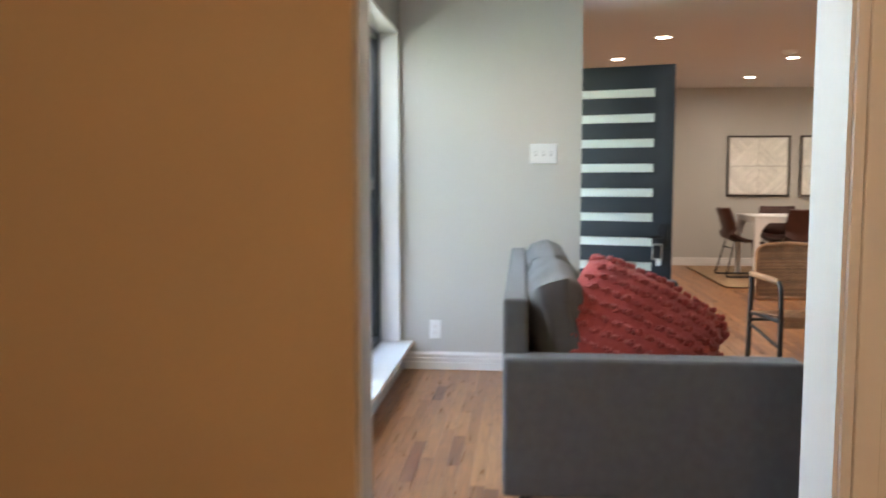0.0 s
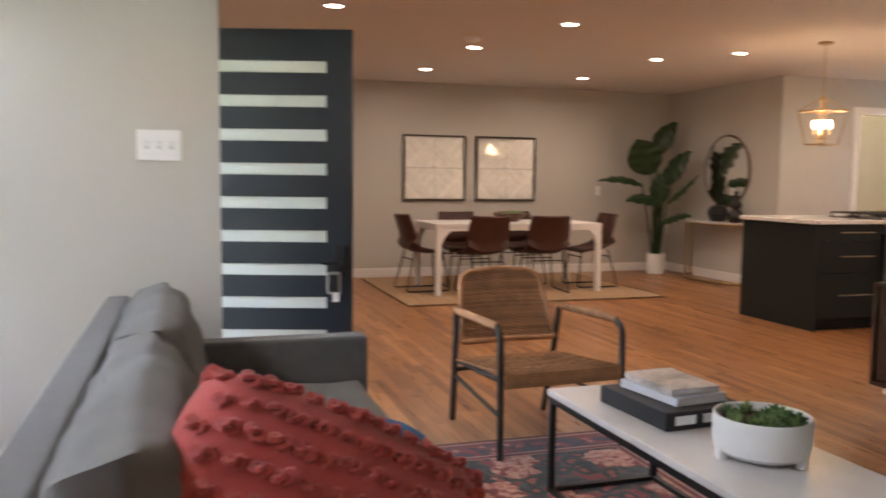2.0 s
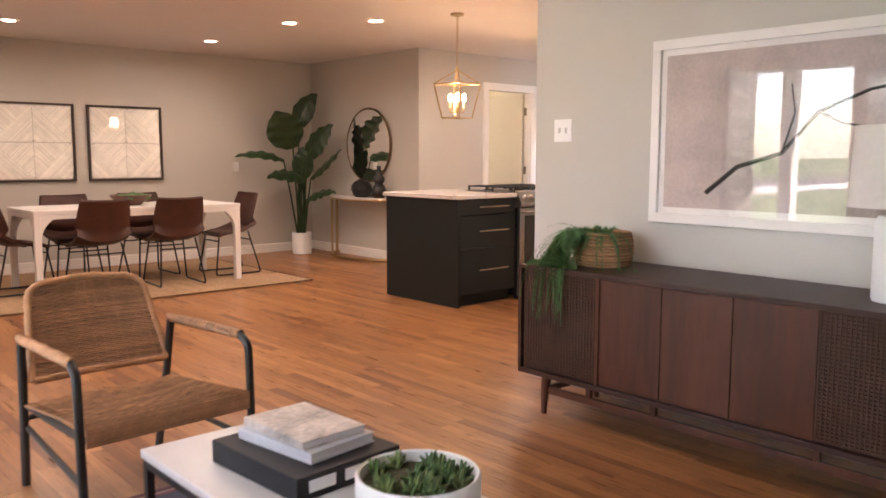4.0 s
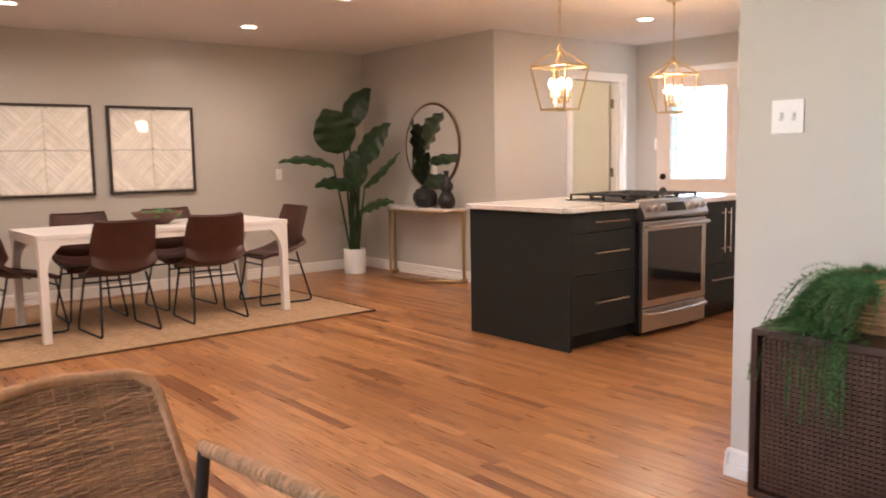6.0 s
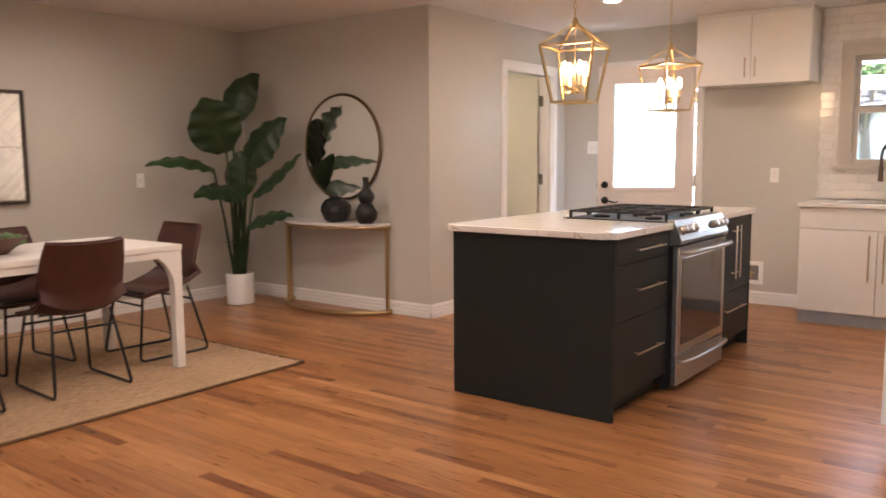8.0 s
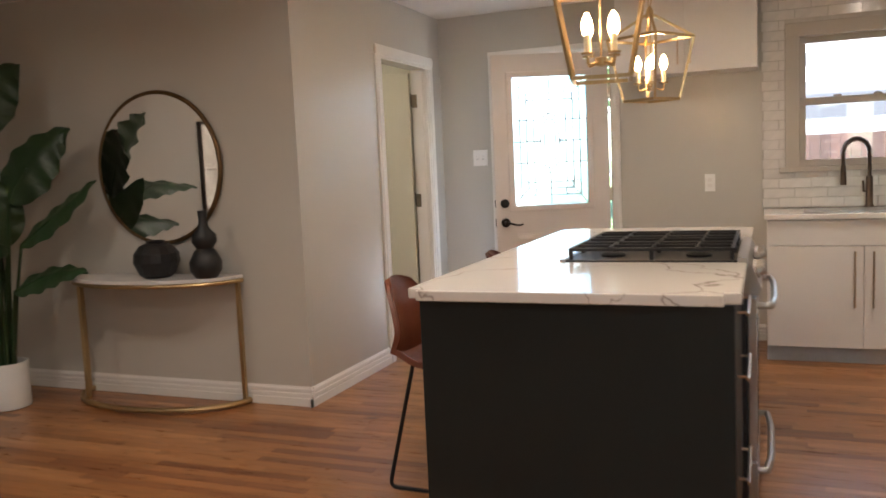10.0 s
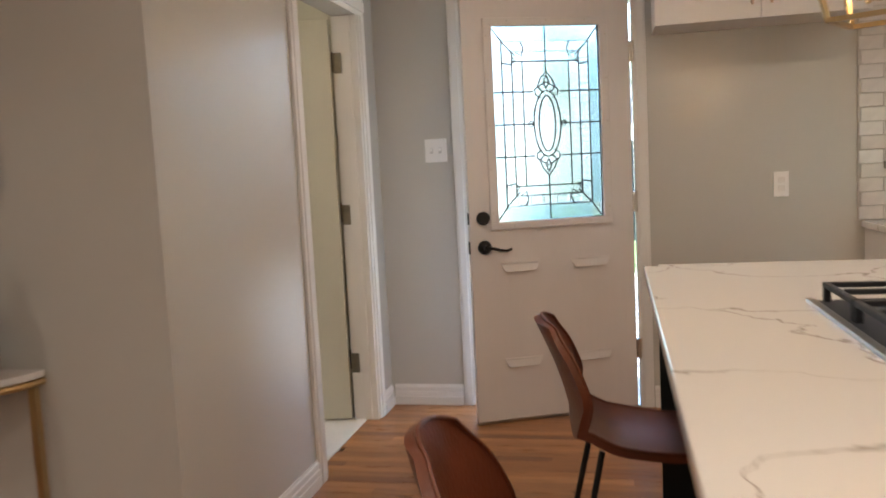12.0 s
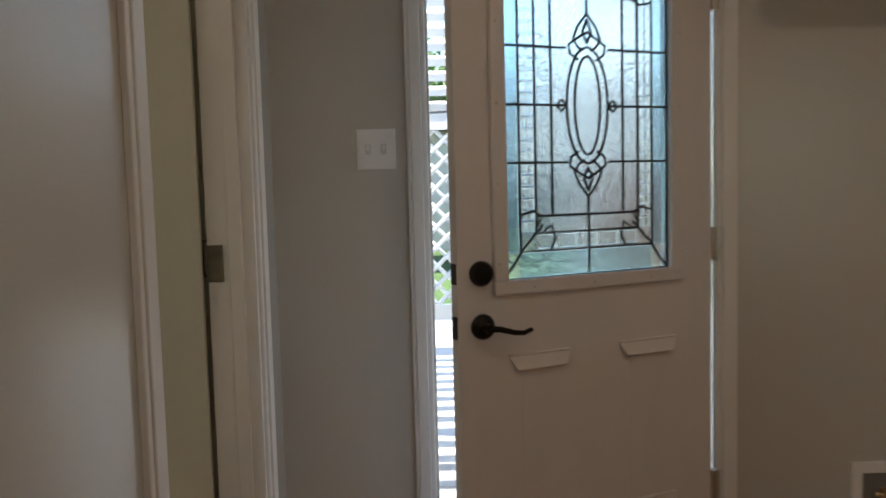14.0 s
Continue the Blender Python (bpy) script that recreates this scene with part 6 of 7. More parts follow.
lantern(6.975, 7.43, 1.585, 59)

# sink run
sc = thing("sink_cabinet", 8.33, 5.84, 0, 0, "white two-door sink base cabinet", "cabinet")
SW = 1.08
part("body", box(0.022, 0, 0.1, 0.63, SW, 0.895), WHITEC, sc)
part("toe_kick", box(0.06, 0, 0.001, 0.08, SW, 0.1), mat("grey_toe_kick", (0.4, 0.42, 0.44), 0.5), sc, "grey toe kick")
part("false_front", box(0.0, 0.003, 0.735, 0.02, SW - 0.003, 0.89, 0.0015, 1), WHITEC, sc)
for a, c, hy in ((0.003, SW / 2 - 0.0015, SW / 2 - 0.05), (SW / 2 + 0.0015, SW - 0.003, SW / 2 + 0.05)):
    d = part("door", box(0, a, 0.105, 0.02, c, 0.73, 0.0015, 1), WHITEC, sc)
    pull(d, (0, hy, 0.36), (0, hy, 0.7), (-1, 0, 0), 0.006)
dw = thing("dishwasher", 8.33, 5.245, 0, 0, "stainless dishwasher beside the sink cabinet", "dishwasher")
part("body", box(0.022, 0, 0.1, 0.62, 0.59, 0.893), BLACKM, dw)
part("front", box(-0.005, 0.003, 0.1, 0.02, 0.587, 0.89, 0.003), WHITEC, dw)
part("handle", rod(arc([(-0.005, 0.5, 0.78), (-0.05, 0.5, 0.78), (-0.05, 0.08, 0.78), (-0.005, 0.08, 0.78)], 3, 0.03), 0.012, 8), STEEL, dw, "steel bar handle", True)
part("toe_kick", box(0.06, 0, 0.001, 0.08, 0.59, 0.1), BLACKM, dw)
st = solid("countertop", box(8.305, 5.245, 0.897, 8.955, 6.935, 0.928, 0.003), QUARTZ, "white quartz worktop round the sink", "countertop")
sk = solid("sink", box(8.45, 6.05, 0.9285, 8.8, 6.7, 0.9325, 0.0015, 1), STEEL, "stainless undermount sink rim in the worktop", "sink")
fa = thing("faucet", 8.86, 6.3, 0.929, 112, "dark bronze spring pull-down kitchen faucet at the sink", "faucet")
FAU = mat("brushed_bronze", (0.13, 0.1, 0.08), 0.38, 1.0, var=0.1)
part("body", lathe([(0, 0), (0.03, 0), (0.028, 0.012), (0.022, 0.02), (0.02, 0.2), (0, 0.2)], 20), FAU, fa, "", True)
sp = [(0, 0, 0.2)] + [(0.085 - 0.085 * math.cos(a * math.pi / 10), 0, 0.36 + 0.085 * math.sin(a * math.pi / 10)) for a in range(11)] + [(0.17, 0, 0.26)]
part("spring_spout", rod(sp, 0.012, 10), FAU, fa, "", True)
b = bmesh.new()
for k in range(40):
    t = k / 39 * (len(sp) - 1)
    i = min(int(t), len(sp) - 2)
    p = Vector(sp[i]).lerp(Vector(sp[i + 1]), t - i)
    d = Vector(sp[i + 1]) - Vector(sp[i])
    merge(lathe([(0.012, -0.003), (0.0165, 0), (0.012, 0.003)], 8), b, Matrix.Translation(p) @ d.to_track_quat("Z", "Y").to_matrix().to_4x4())
tagged(part("coil", b, FAU, fa, "", True), kind="stuff")
part("spray_head", rod([(0.17, 0, 0.27), (0.17, 0, 0.15)], 0.016, 12, r_end=0.02), FAU, fa, "", True)
part("lever", rod([(0, -0.02, 0.1), (0, -0.075, 0.1), (0, -0.08, 0.17)], 0.007, 8), FAU, fa, "", True)
so = thing("soap_bottle", 8.84, 5.99, 0.929, 0, "clear soap dispenser bottle with a black pump", "soap bottle")
part("bottle", lathe([(0, 0), (0.034, 0), (0.036, 0.01), (0.036, 0.115), (0.03, 0.135), (0.012, 0.142), (0.012, 0.155), (0, 0.155)], 20), mat("soap_white", (0.62, 0.58, 0.54), 0.2, var=0.1), so, "pale bottle", True)
part("pump", rod(arc([(0, 0, 0.15), (0, 0, 0.205), (-0.04, 0, 0.2)], 3, 0.01), 0.007, 8, bm=lathe([(0, 0.15), (0.015, 0.15), (0.015, 0.172), (0, 0.172)], 12)), BLACKM, so, "black pump", True)
for z in (1.54, 1.84):
    sh = solid("floating_shelf", box(8.72, 5.25, z, 8.955, 5.83, z + 0.04, 0.003), WHITEL, "white floating shelf on the tiled wall", "shelf")
rr = random.Random(8)
for z, y in ((1.882, 5.76), (1.582, 5.74)):
    sp_ = thing("small_plant", 8.83, y, z, 0, "small green trailing plant in a pot on the shelf", "plant")
    part("pot", lathe([(0, 0), (0.04, 0), (0.05, 0.08), (0.044, 0.08), (0, 0.07)], 16), CERAM, sp_, "", True)
    b = bmesh.new()
    for k in range(28):
        a, r_, zz = rr.uniform(0, 6.28), rr.uniform(0.02, 0.09), rr.uniform(0.06, 0.15)
        q = Vector((r_ * math.cos(a), r_ * math.sin(a), zz))
        merge(cushion(0.04, 0.03, 0.006, k, 2, 0.3, 0.002), b, Matrix.Translation(q) @ Euler((rr.uniform(-1, 1), rr.uniform(-1, 1), a)).to_matrix().to_4x4())
        if k % 4 == 0:
            rod([(0, 0, 0.06), q], 0.002, 4, bm=b)
    part("foliage", b, FERN, sp_)
# upper cabinet over the fridge space
uc = thing("upper_cabinet", 8.65, 6.97, 1.87, 0, "white two-door wall cabinet above the fridge alcove", "cabinet")
UW = 0.91
part("body", box(0.022, 0, 0, 0.318, UW, 0.56), WHITEC, uc)
part("filler", box(0.012, -0.008, 0.56, 0.318, UW + 0.008, 0.588), WHITEC, uc, "top filler strip")
for a, c, hy in ((0.002, UW / 2 - 0.0015, UW / 2 - 0.04), (UW / 2 + 0.0015, UW - 0.002, UW / 2 + 0.04)):
    d = part("door", box(0, a, -0.004, 0.02, c, 0.555, 0.0015, 1), WHITEC, uc)
    pull(d, (0, hy, 0.05), (0, hy, 0.21), (-1, 0, 0), 0.006)
# tall pantry
tp = thing("tall_cabinet", 5.735, 5.245, 0, 0, "tall white pantry cabinet at the kitchen's edge", "cabinet")
part("body", box(0, 0.004, 0.1, 0.62, 0.58, 2.3), WHITEC, tp)
part("side_panel", box(-0.018, 0, 0.1, -0.001, 0.665, 2.3, 0.001, 1), WHITEC, tp)
part("toe_kick", box(0.0, 0.1, 0.001, 0.62, 0.5, 0.1), mat("grey_toe_kick_2", (0.4, 0.42, 0.44), 0.5), tp, "grey toe kick")
for a, c in ((0.003, 0.308), (0.311, 0.617)):
    d = part("door", box(a, 0.582, 0.105, c, 0.602, 2.295, 0.0015, 1), WHITEC, tp)
    pull(d, (a + 0.26 if a < 0.1 else a + 0.04, 0.602, 0.9), (a + 0.26 if a < 0.1 else a + 0.04, 0.602, 1.25), (0, 1, 0), 0.006)

# ---- outdoors ----
GRASS = mat("lawn_grass", (0.055, 0.1, 0.022), 0.9, var=0.4, scale=1.2, bump=0.6, bscale=60)
CONC = mat("concrete", (0.42, 0.41, 0.39), 0.85, var=0.12, scale=1.5, bump=0.2, bscale=60)
ASPH = mat("asphalt", (0.06, 0.06, 0.062), 0.9, var=0.2, scale=3)
gb = bmesh.new()
bmesh.ops.create_grid(gb, x_segments=2, y_segments=2, size=900)
solid("ground", gb, GRASS, "green front lawn reaching out to the horizon", "ground", kind="structure", m=pose(0, 0, -0.32))
solid("front_walk", box(-16, 6.2, -0.33, -1.12, 9.3, -0.3), CONC, "pale concrete front walk", "path", kind="structure")
solid("porch", box(-1.1, 5.05, -0.32, 0.03, 11.6, -0.02), CONC, "concrete front porch slab", "porch", kind="structure")
solid("road", box(-200, 21.8, -0.325, 200, 32, -0.306), ASPH, "grey asphalt street", "road", kind="structure")
solid("kerb", box(-200, 21.6, -0.32, 200, 21.8, -0.2, 0.01), CONC, "concrete street kerb", "kerb", kind="structure")
# eaves, brick skirting and outer wall
EAVE = mat("eave_boards", (0.34, 0.34, 0.36), 0.6, var=0.1)
ev = thing("eaves", -0.86, 0, 2.2, 0, "grey boarded roof eaves above the window", "eaves", kind="structure")
for k in range(3, 7):
    part("soffit_board", box(-1.0 + k * 0.14, -2.2, 0.0, -1.0 + k * 0.14 + 0.13, 5.05, 0.02), EAVE, ev)
part("fascia", box(-0.61, -2.2, -0.06, -0.58, 5.05, 0.16), TRIM, ev)
pieces("roof", [(-1.5, -2.3, H + 0.121, 9.2, 11.8, H + 0.25)], ASPH, "flat dark roof deck over the house", "roof")
pieces("wall_outer", [(-0.9, 1.57, -0.32, -0.862, 1.99, 2.4), (-0.9, 2.0, -0.32, -0.862, 5.06, WZ0 - 0.04)], mat("outer_brick_paint", (0.55, 0.54, 0.52), 0.8, var=0.08, scale=6, bump=0.3, bscale=20), "painted brick outer wall")
# porch post seen through the sash
po = thing("porch_post", -1.38, 6.45, -0.3, 0, "white painted square porch post", "post")
part("shaft", box(-0.075, -0.075, 0.1, 0.075, 0.075, 2.5, 0.006), TRIM, po)
part("plinth", box(-0.1, -0.1, 0, 0.1, 0.1, 0.1, 0.006), TRIM, po)
pieces("porch_roof", [(-1.5, 5.06, 2.2, 0.03, 11.6, 2.3)], EAVE, "grey boarded porch ceiling", "ceiling")
# planting bed: stones, spiky flax, coleus
BEDM = mat("bed_mulch", (0.16, 0.12, 0.085), 0.95, var=0.5, scale=25, bump=0.8, bscale=60)
solid("planting_bed", box(-2.7, 0.5, -0.32, -1.11, 6.15, -0.22, 0.03), BEDM, "dark mulch planting bed below the window", "planting bed", kind="structure")
for k in range(12):
    solid("edging_stone", box(-0.4, -0.24, 0, 0.2, 0.24, 0.1, 0.02), mat("bluestone", (0.26, 0.29, 0.33), 0.7, var=0.15, scale=4, objrand=0.1) if k == 0 else bpy.data.materials["bluestone"], "grey-blue flagstone along the house wall", "stone", "flagstones under the window", m=pose(-1.16, 0.85 + k * 0.46, -0.219, 0, 0, (-1) ** k * 1.5))
rr = random.Random(31)
def blade_plant(name, x, y, n, hmin, hmax, width, material, label):
    verts, faces = [], []
    for k in range(n):
        a, lean = rr.uniform(0, 6.28), rr.uniform(0.1, 0.75)
        h_, w_ = rr.uniform(hmin, hmax), width * rr.uniform(0.7, 1.2)
        d = Vector((math.cos(a), math.sin(a), 0))
        s = Vector((-math.sin(a), math.cos(a), 0))
        base = d * rr.uniform(0, 0.1)
        for i in range(7):
            t = i / 6
            p = base + d * (lean * h_ * t ** 1.8) + Vector((0, 0, h_ * (t - 0.25 * lean * t ** 3)))
            w2 = w_ * (1 - t ** 2) + 0.001
            n0 = len(verts)
            verts.extend([p - s * w2, p + s * w2])
            if i:
                faces.append((n0 - 2, n0 - 1, n0 + 1, n0))
    me = bpy.data.meshes.new(name)
    me.from_pydata(verts, [], faces)
    me.materials.append(material)
    ob = new(name, me)
    ob.matrix_world = pose(x, y, -0.225)
    return tagged(ob, label, "plant", "plants below the window")
FLAX = mat("flax_leaf", (0.11, 0.17, 0.07), 0.5, var=0.3, scale=6, island=0.35)
COLEUS = mat("coleus_leaf", (0.2, 0.125, 0.085), 0.6, var=0.4, scale=12, island=0.45)
for x, y, n in ((-1.75, 3.9, 42), (-1.95, 3.1, 36), (-1.65, 4.7, 40), (-2.2, 4.6, 36), (-1.9, 5.4, 40), (-1.5, 5.0, 26)):
    blade_plant("flax_plant", x, y, n, 0.55, 1.05, 0.017, FLAX, "spiky green flax clump in the bed")
def leafy(name, x, y, r, hgt, n, material, label, size=0.035, z=-0.225):
    verts, faces = [], []
    for k in range(n):
        a, q, zz = rr.uniform(0, 6.28), r * math.sqrt(rr.random()), rr.uniform(0.15, 1)
        p = Vector((q * math.cos(a), q * math.sin(a), hgt * zz * (1 - 0.4 * (q / r) ** 2)))
        d = Vector((math.cos(a) + rr.uniform(-0.6, 0.6), math.sin(a) + rr.uniform(-0.6, 0.6), rr.uniform(-0.3, 0.7))).normalized()
        s = d.cross(Vector((rr.uniform(-0.4, 0.4), rr.uniform(-0.4, 0.4), 1))).normalized()
        L = size * rr.uniform(0.7, 1.4)
        n0 = len(verts)
        verts.extend([p, p + d * L * 0.5 + s * L * 0.32, p + d * L, p + d * L * 0.5 - s * L * 0.32])
        faces.append((n0, n0 + 1, n0 + 2, n0 + 3))
    me = bpy.data.meshes.new(name)
    me.from_pydata(verts, [], faces)
    me.materials.append(material)
    ob = new(name, me)
    ob.matrix_world = pose(x, y, z)
    return tagged(ob, label, "plant", "plants below the window")
for x, y, r in ((-1.45, 3.25, 0.26), (-1.5, 2.6, 0.28), (-1.45, 4.2, 0.3), (-1.5, 4.85, 0.28), (-2.0, 3.6, 0.3), (-1.95, 5.0, 0.32), (-1.5, 5.6, 0.32)):
    leafy("coleus", x, y, r, 0.42, 420, COLEUS, "red and orange coleus in the planting bed", 0.06)
for x, y in ((-1.75, 3.35), (-1.7, 4.45), (-2.2, 3.1), (-1.75, 5.75), (-2.3, 5.2)):
    leafy("low_shrub", x, y, 0.3, 0.4, 420, FERN, "low green shrub in the planting bed", 0.05)
# iron handrail
hr = thing("iron_handrail", -2.3, 7.43, -0.3, -53, "black wrought iron handrail beside the front walk", "railing")
part("top_rail", rod(arc([(0, -0.14, 0.2), (0, -0.08, 0.3), (0, 0.4, 0.5), (0, 0.75, 0.52)], 4, 0.04), 0.011, 8), BLACKM, hr, "", True)
for y, z in ((-0.08, 0.3), (0.16, 0.4), (0.4, 0.5), (0.74, 0.52)):
    part("post", rod([(0, y, 0), (0, y, z)], 0.009, 8), BLACKM, hr)
for y in (0.04, 0.28, 0.57):
    q = [(0, y + 0.07 * math.cos(a * 0.5), 0.24 + 0.09 * math.sin(a * 0.5) * (1 - a * 0.03)) for a in range(14)]
    part("scroll", rod(q, 0.006, 6), BLACKM, hr, "", True)

# parked vehicles
def wheel(parent, x, y, r=0.38):
    t = part("wheel", merge(lathe([(r * 0.62, -0.11), (r * 0.95, -0.115), (r, -0.08), (r, 0.08), (r * 0.95, 0.115), (r * 0.62, 0.11), (r * 0.62, -0.11)], 28), None, pose(x, y, r, 0, 90, 0)), mat("tyre_rubber", (0.02, 0.02, 0.02), 0.8) if "tyre_rubber" not in bpy.data.materials else bpy.data.materials["tyre_rubber"], parent, "black tyre", True)
    part("rim", merge(lathe([(0, -0.09), (r * 0.3, -0.1), (r * 0.6, -0.07), (r * 0.62, 0.07), (r * 0.3, 0.1), (0, 0.09)], 16), None, pose(x, y, r, 0, 90, 0)), STEEL, t, "silver rim", True)
def truck(x, y, z, rz, paint, label):
    t = thing("pickup_truck", x, y, z, rz, label, "truck")
    # local: length along y, nose to -y
    def shell(profile, x0, x1, name, m, bev=0.03, taper=0.0):
        own = bmesh.new()
        zm = max(q[1] for q in profile)
        za = min(q[1] for q in profile)
        a = [own.verts.new((x0 + taper * (q[1] - za) / (zm - za), q[0], q[1])) for q in profile]
        c = [own.verts.new((x1 - taper * (q[1] - za) / (zm - za), q[0], q[1])) for q in profile]
        for i in range(len(a)):
            j = (i + 1) % len(a)
            own.faces.new((a[i], a[j], c[j], c[i]))
        own.faces.new(a); own.faces.new(c[::-1])
        bmesh.ops.recalc_face_normals(own, faces=own.faces[:])
        if bev:
            bmesh.ops.bevel(own, geom=own.edges[:], offset=bev, segments=2, affect="EDGES")
        return part(name, own, m, t)
    shell([(-2.5, 0.5), (-2.52, 0.95), (-2.42, 1.08), (-1.3, 1.18), (-1.2, 1.18), (1.0, 1.18), (1.05, 1.22), (2.75, 1.22), (2.8, 0.5)], -0.98, 0.98, "body", paint)
    shell([(-1.35, 1.17), (-0.6, 1.88), (0.75, 1.9), (1.0, 1.17)], -0.95, 0.95, "cab", paint, 0.04, 0.12)
    gl = mat("car_glass", (0.05, 0.07, 0.09), 0.05) if "car_glass" not in bpy.data.materials else bpy.data.materials["car_glass"]
    for sx in (-1, 1):
        for a, c in ((-0.85, -0.05), (0.05, 0.7)):
            part("side_window", merge(box(-0.01, a, 1.24, 0.01, c, 1.72, 0.02), None, Matrix.Translation((sx * 0.9, 0, 0))), gl, t, "dark side window")
        part("mirror", box(sx * 1.0 - 0.08, -1.05, 1.2, sx * 1.0 + 0.08, -0.92, 1.4, 0.02), BLACKM, t)
        part("door_handle", box(sx * 0.985 - 0.015, -0.15, 1.02, sx * 0.985 + 0.015, 0.02, 1.07, 0.005), BLACKM, t)
        part("headlight", box(sx * 0.75 - 0.16, -2.55, 0.82, sx * 0.75 + 0.16, -2.46, 1.0, 0.02), GLASS, t)
        for y in (-1.75, 1.75):
            wheel(t, sx * 0.84, y)
    part("windscreen", merge(box(-0.78, -0.012, 0, 0.78, 0.012, 0.78, 0.01), None, pose(0, -1.25, 1.24, -46.5)), gl, t, "dark windscreen")
    part("front_bumper", box(-0.98, -2.65, 0.42, 0.98, -2.48, 0.66, 0.04), BLACKM, t, "dark front bumper")
    part("rear_bumper", box(-0.98, 2.76, 0.42, 0.98, 2.9, 0.62, 0.04), STEEL, t)
    part("chassis", box(-0.8, -2.5, 0.3, 0.8, 2.6, 0.52), BLACKM, t)
WPAINT = mat("white_car_paint", (0.78, 0.78, 0.78), 0.25, var=0.02, coat=0.5)
BPAINT = mat("dark_blue_car_paint", (0.04, 0.06, 0.1), 0.25, var=0.05, coat=0.5)
truck(-5.62, 20.3, -0.298, -93, WPAINT, "white pickup truck parked across the lawn")
truck(-16.5, 32.5, -0.31, -88, BPAINT, "dark blue pickup parked across the street")
solid("drive_strip", box(-40, 19.2, -0.316, 20, 21.6, -0.298), CONC, "pale concrete parking strip", "driveway", kind="structure")

# trees and houses over the road
BARK = mat("tree_bark", (0.13, 0.1, 0.075), 0.9, var=0.35, scale=8, bump=0.6, bscale=30)
LEAFO = mat("tree_leaves", (0.07, 0.13, 0.03), 0.7, var=0.3, scale=2, island=0.4)
def tree(x, y, hgt, crown, seed):
    q = random.Random(seed)
    t = thing("tree", x, y, -0.32, 0, "leafy green street tree with a broad crown", "tree", "street trees")
    part("trunk", rod([(0, 0, 0), (0.05, 0.03, hgt * 0.3), (0.0, 0.1, hgt * 0.6)], 0.22, 10, r_end=0.1), BARK, t, "", True)
    verts, faces = [], []
    for k in range(9):
        a = q.uniform(0, 6.28)
        e = Vector((math.cos(a) * crown * q.uniform(0.4, 0.8), math.sin(a) * crown * q.uniform(0.4, 0.8), hgt * q.uniform(0.6, 0.95)))
        s = Vector((0, 0.06, hgt * q.uniform(0.35, 0.55)))
        part("limb", rod([s, s.lerp(e, 0.5) + Vector((0, 0, 0.3)), e], 0.08, 6, r_end=0.02), BARK, t, "", True)
        for c in range(330):
            p = e + Vector((q.gauss(0, crown * 0.28), q.gauss(0, crown * 0.28), q.gauss(0, crown * 0.2)))
            d = Vector((q.gauss(0, 1), q.gauss(0, 1), q.gauss(0, 1))).normalized()
            o = d.orthogonal().normalized()
            L = q.uniform(0.12, 0.3)
            n0 = len(verts)
            verts.extend([p, p + d * L * 0.5 + o * L * 0.3, p + d * L, p + d * L * 0.5 - o * L * 0.3])
            faces.append((n0, n0 + 1, n0 + 2, n0 + 3))
    me = bpy.data.meshes.new("crown")
    me.from_pydata(verts, [], faces)
    me.materials.append(LEAFO)
    c = new("crown", me)
    c.parent = t
for i, (x, y, hh, c) in enumerate(((-48, 96, 6, 3.4), (-27, 92, 6, 3.6), (-66, 98, 7, 3.8), (-2, 94, 6, 3.8), (-80, 60, 8, 4), (-38, 105, 6.5, 3.5), (-10, 100, 6.5, 3.6), (26, 9.6, 5, 2.2))):
    tree(x, y, hh, c, 60 + i)
SIDING = mat("house_siding", (0.5, 0.47, 0.42), 0.8, var=0.05)
def house(x, y, rz, label):
    h_ = thing("house", x, y, -0.32, rz, label, "house", "houses across the street")
    part("wall", box(-4, -7, 0, 4, 7, 2.9), SIDING, h_)
    own = bmesh.new()
    r0 = [own.verts.new(q) for q in ((-4.6, -7.6, 2.85), (4.6, -7.6, 2.85), (4.6, 7.6, 2.85), (-4.6, 7.6, 2.85), (0, -5.5, 5.0), (0, 5.5, 5.0))]
    for f in ((0, 1, 4), (1, 2, 5, 4), (2, 3, 5), (3, 0, 4, 5), (0, 3, 2, 1)):
        own.faces.new([r0[i] for i in f])
    bmesh.ops.recalc_face_normals(own, faces=own.faces[:])
    part("roof", own, ASPH, h_, "dark shingle roof")
    for yy in (-4.5, 0.5, 4.5):
        w = part("window", box(3.98, yy - 0.8, 0.9, 4.05, yy + 0.8, 2.2), TRIM, h_)
        part("pane", box(4.04, yy - 0.7, 1.0, 4.07, yy + 0.7, 2.1), bpy.data.materials["car_glass"], w)
    part("door", box(3.98, -2.4, 0, 4.05, -1.5, 2.1), DOORB, h_)
for x in (-86, -62, -36, -12, 10):
    house(x, 118, -90, "low pale house with a dark hipped roof")

# back yard
solid("patio", box(9.13, 1.0, -0.32, 14.5, 13, -0.06), CONC, "concrete back patio slab", "patio", kind="structure")
PATW = mat("patio_white_paint", (0.8, 0.8, 0.8), 0.5, var=0.03)
pv = thing("patio_cover", 9.15, 0, 2.35, 0, "white slatted patio cover outside the kitchen window", "patio cover")
for k in range(15):
    part("slat", box(0.3 + k * 0.22, 3.5, 0.0, 0.3 + k * 0.22 + 0.11, 7.9, 0.025), PATW, pv)
for y in (3.5, 5.7, 7.8):
    part("beam", box(0.0, y, -0.14, 3.5, y + 0.05, -0.002), PATW, pv)
part("front_beam", box(3.4, 3.5, -0.3, 3.5, 7.9, -0.142), PATW, pv)
for y in (3.6, 7.7):
    part("post", box(3.4, y, -2.41, 3.5, y + 0.1, -0.301), PATW, pv)
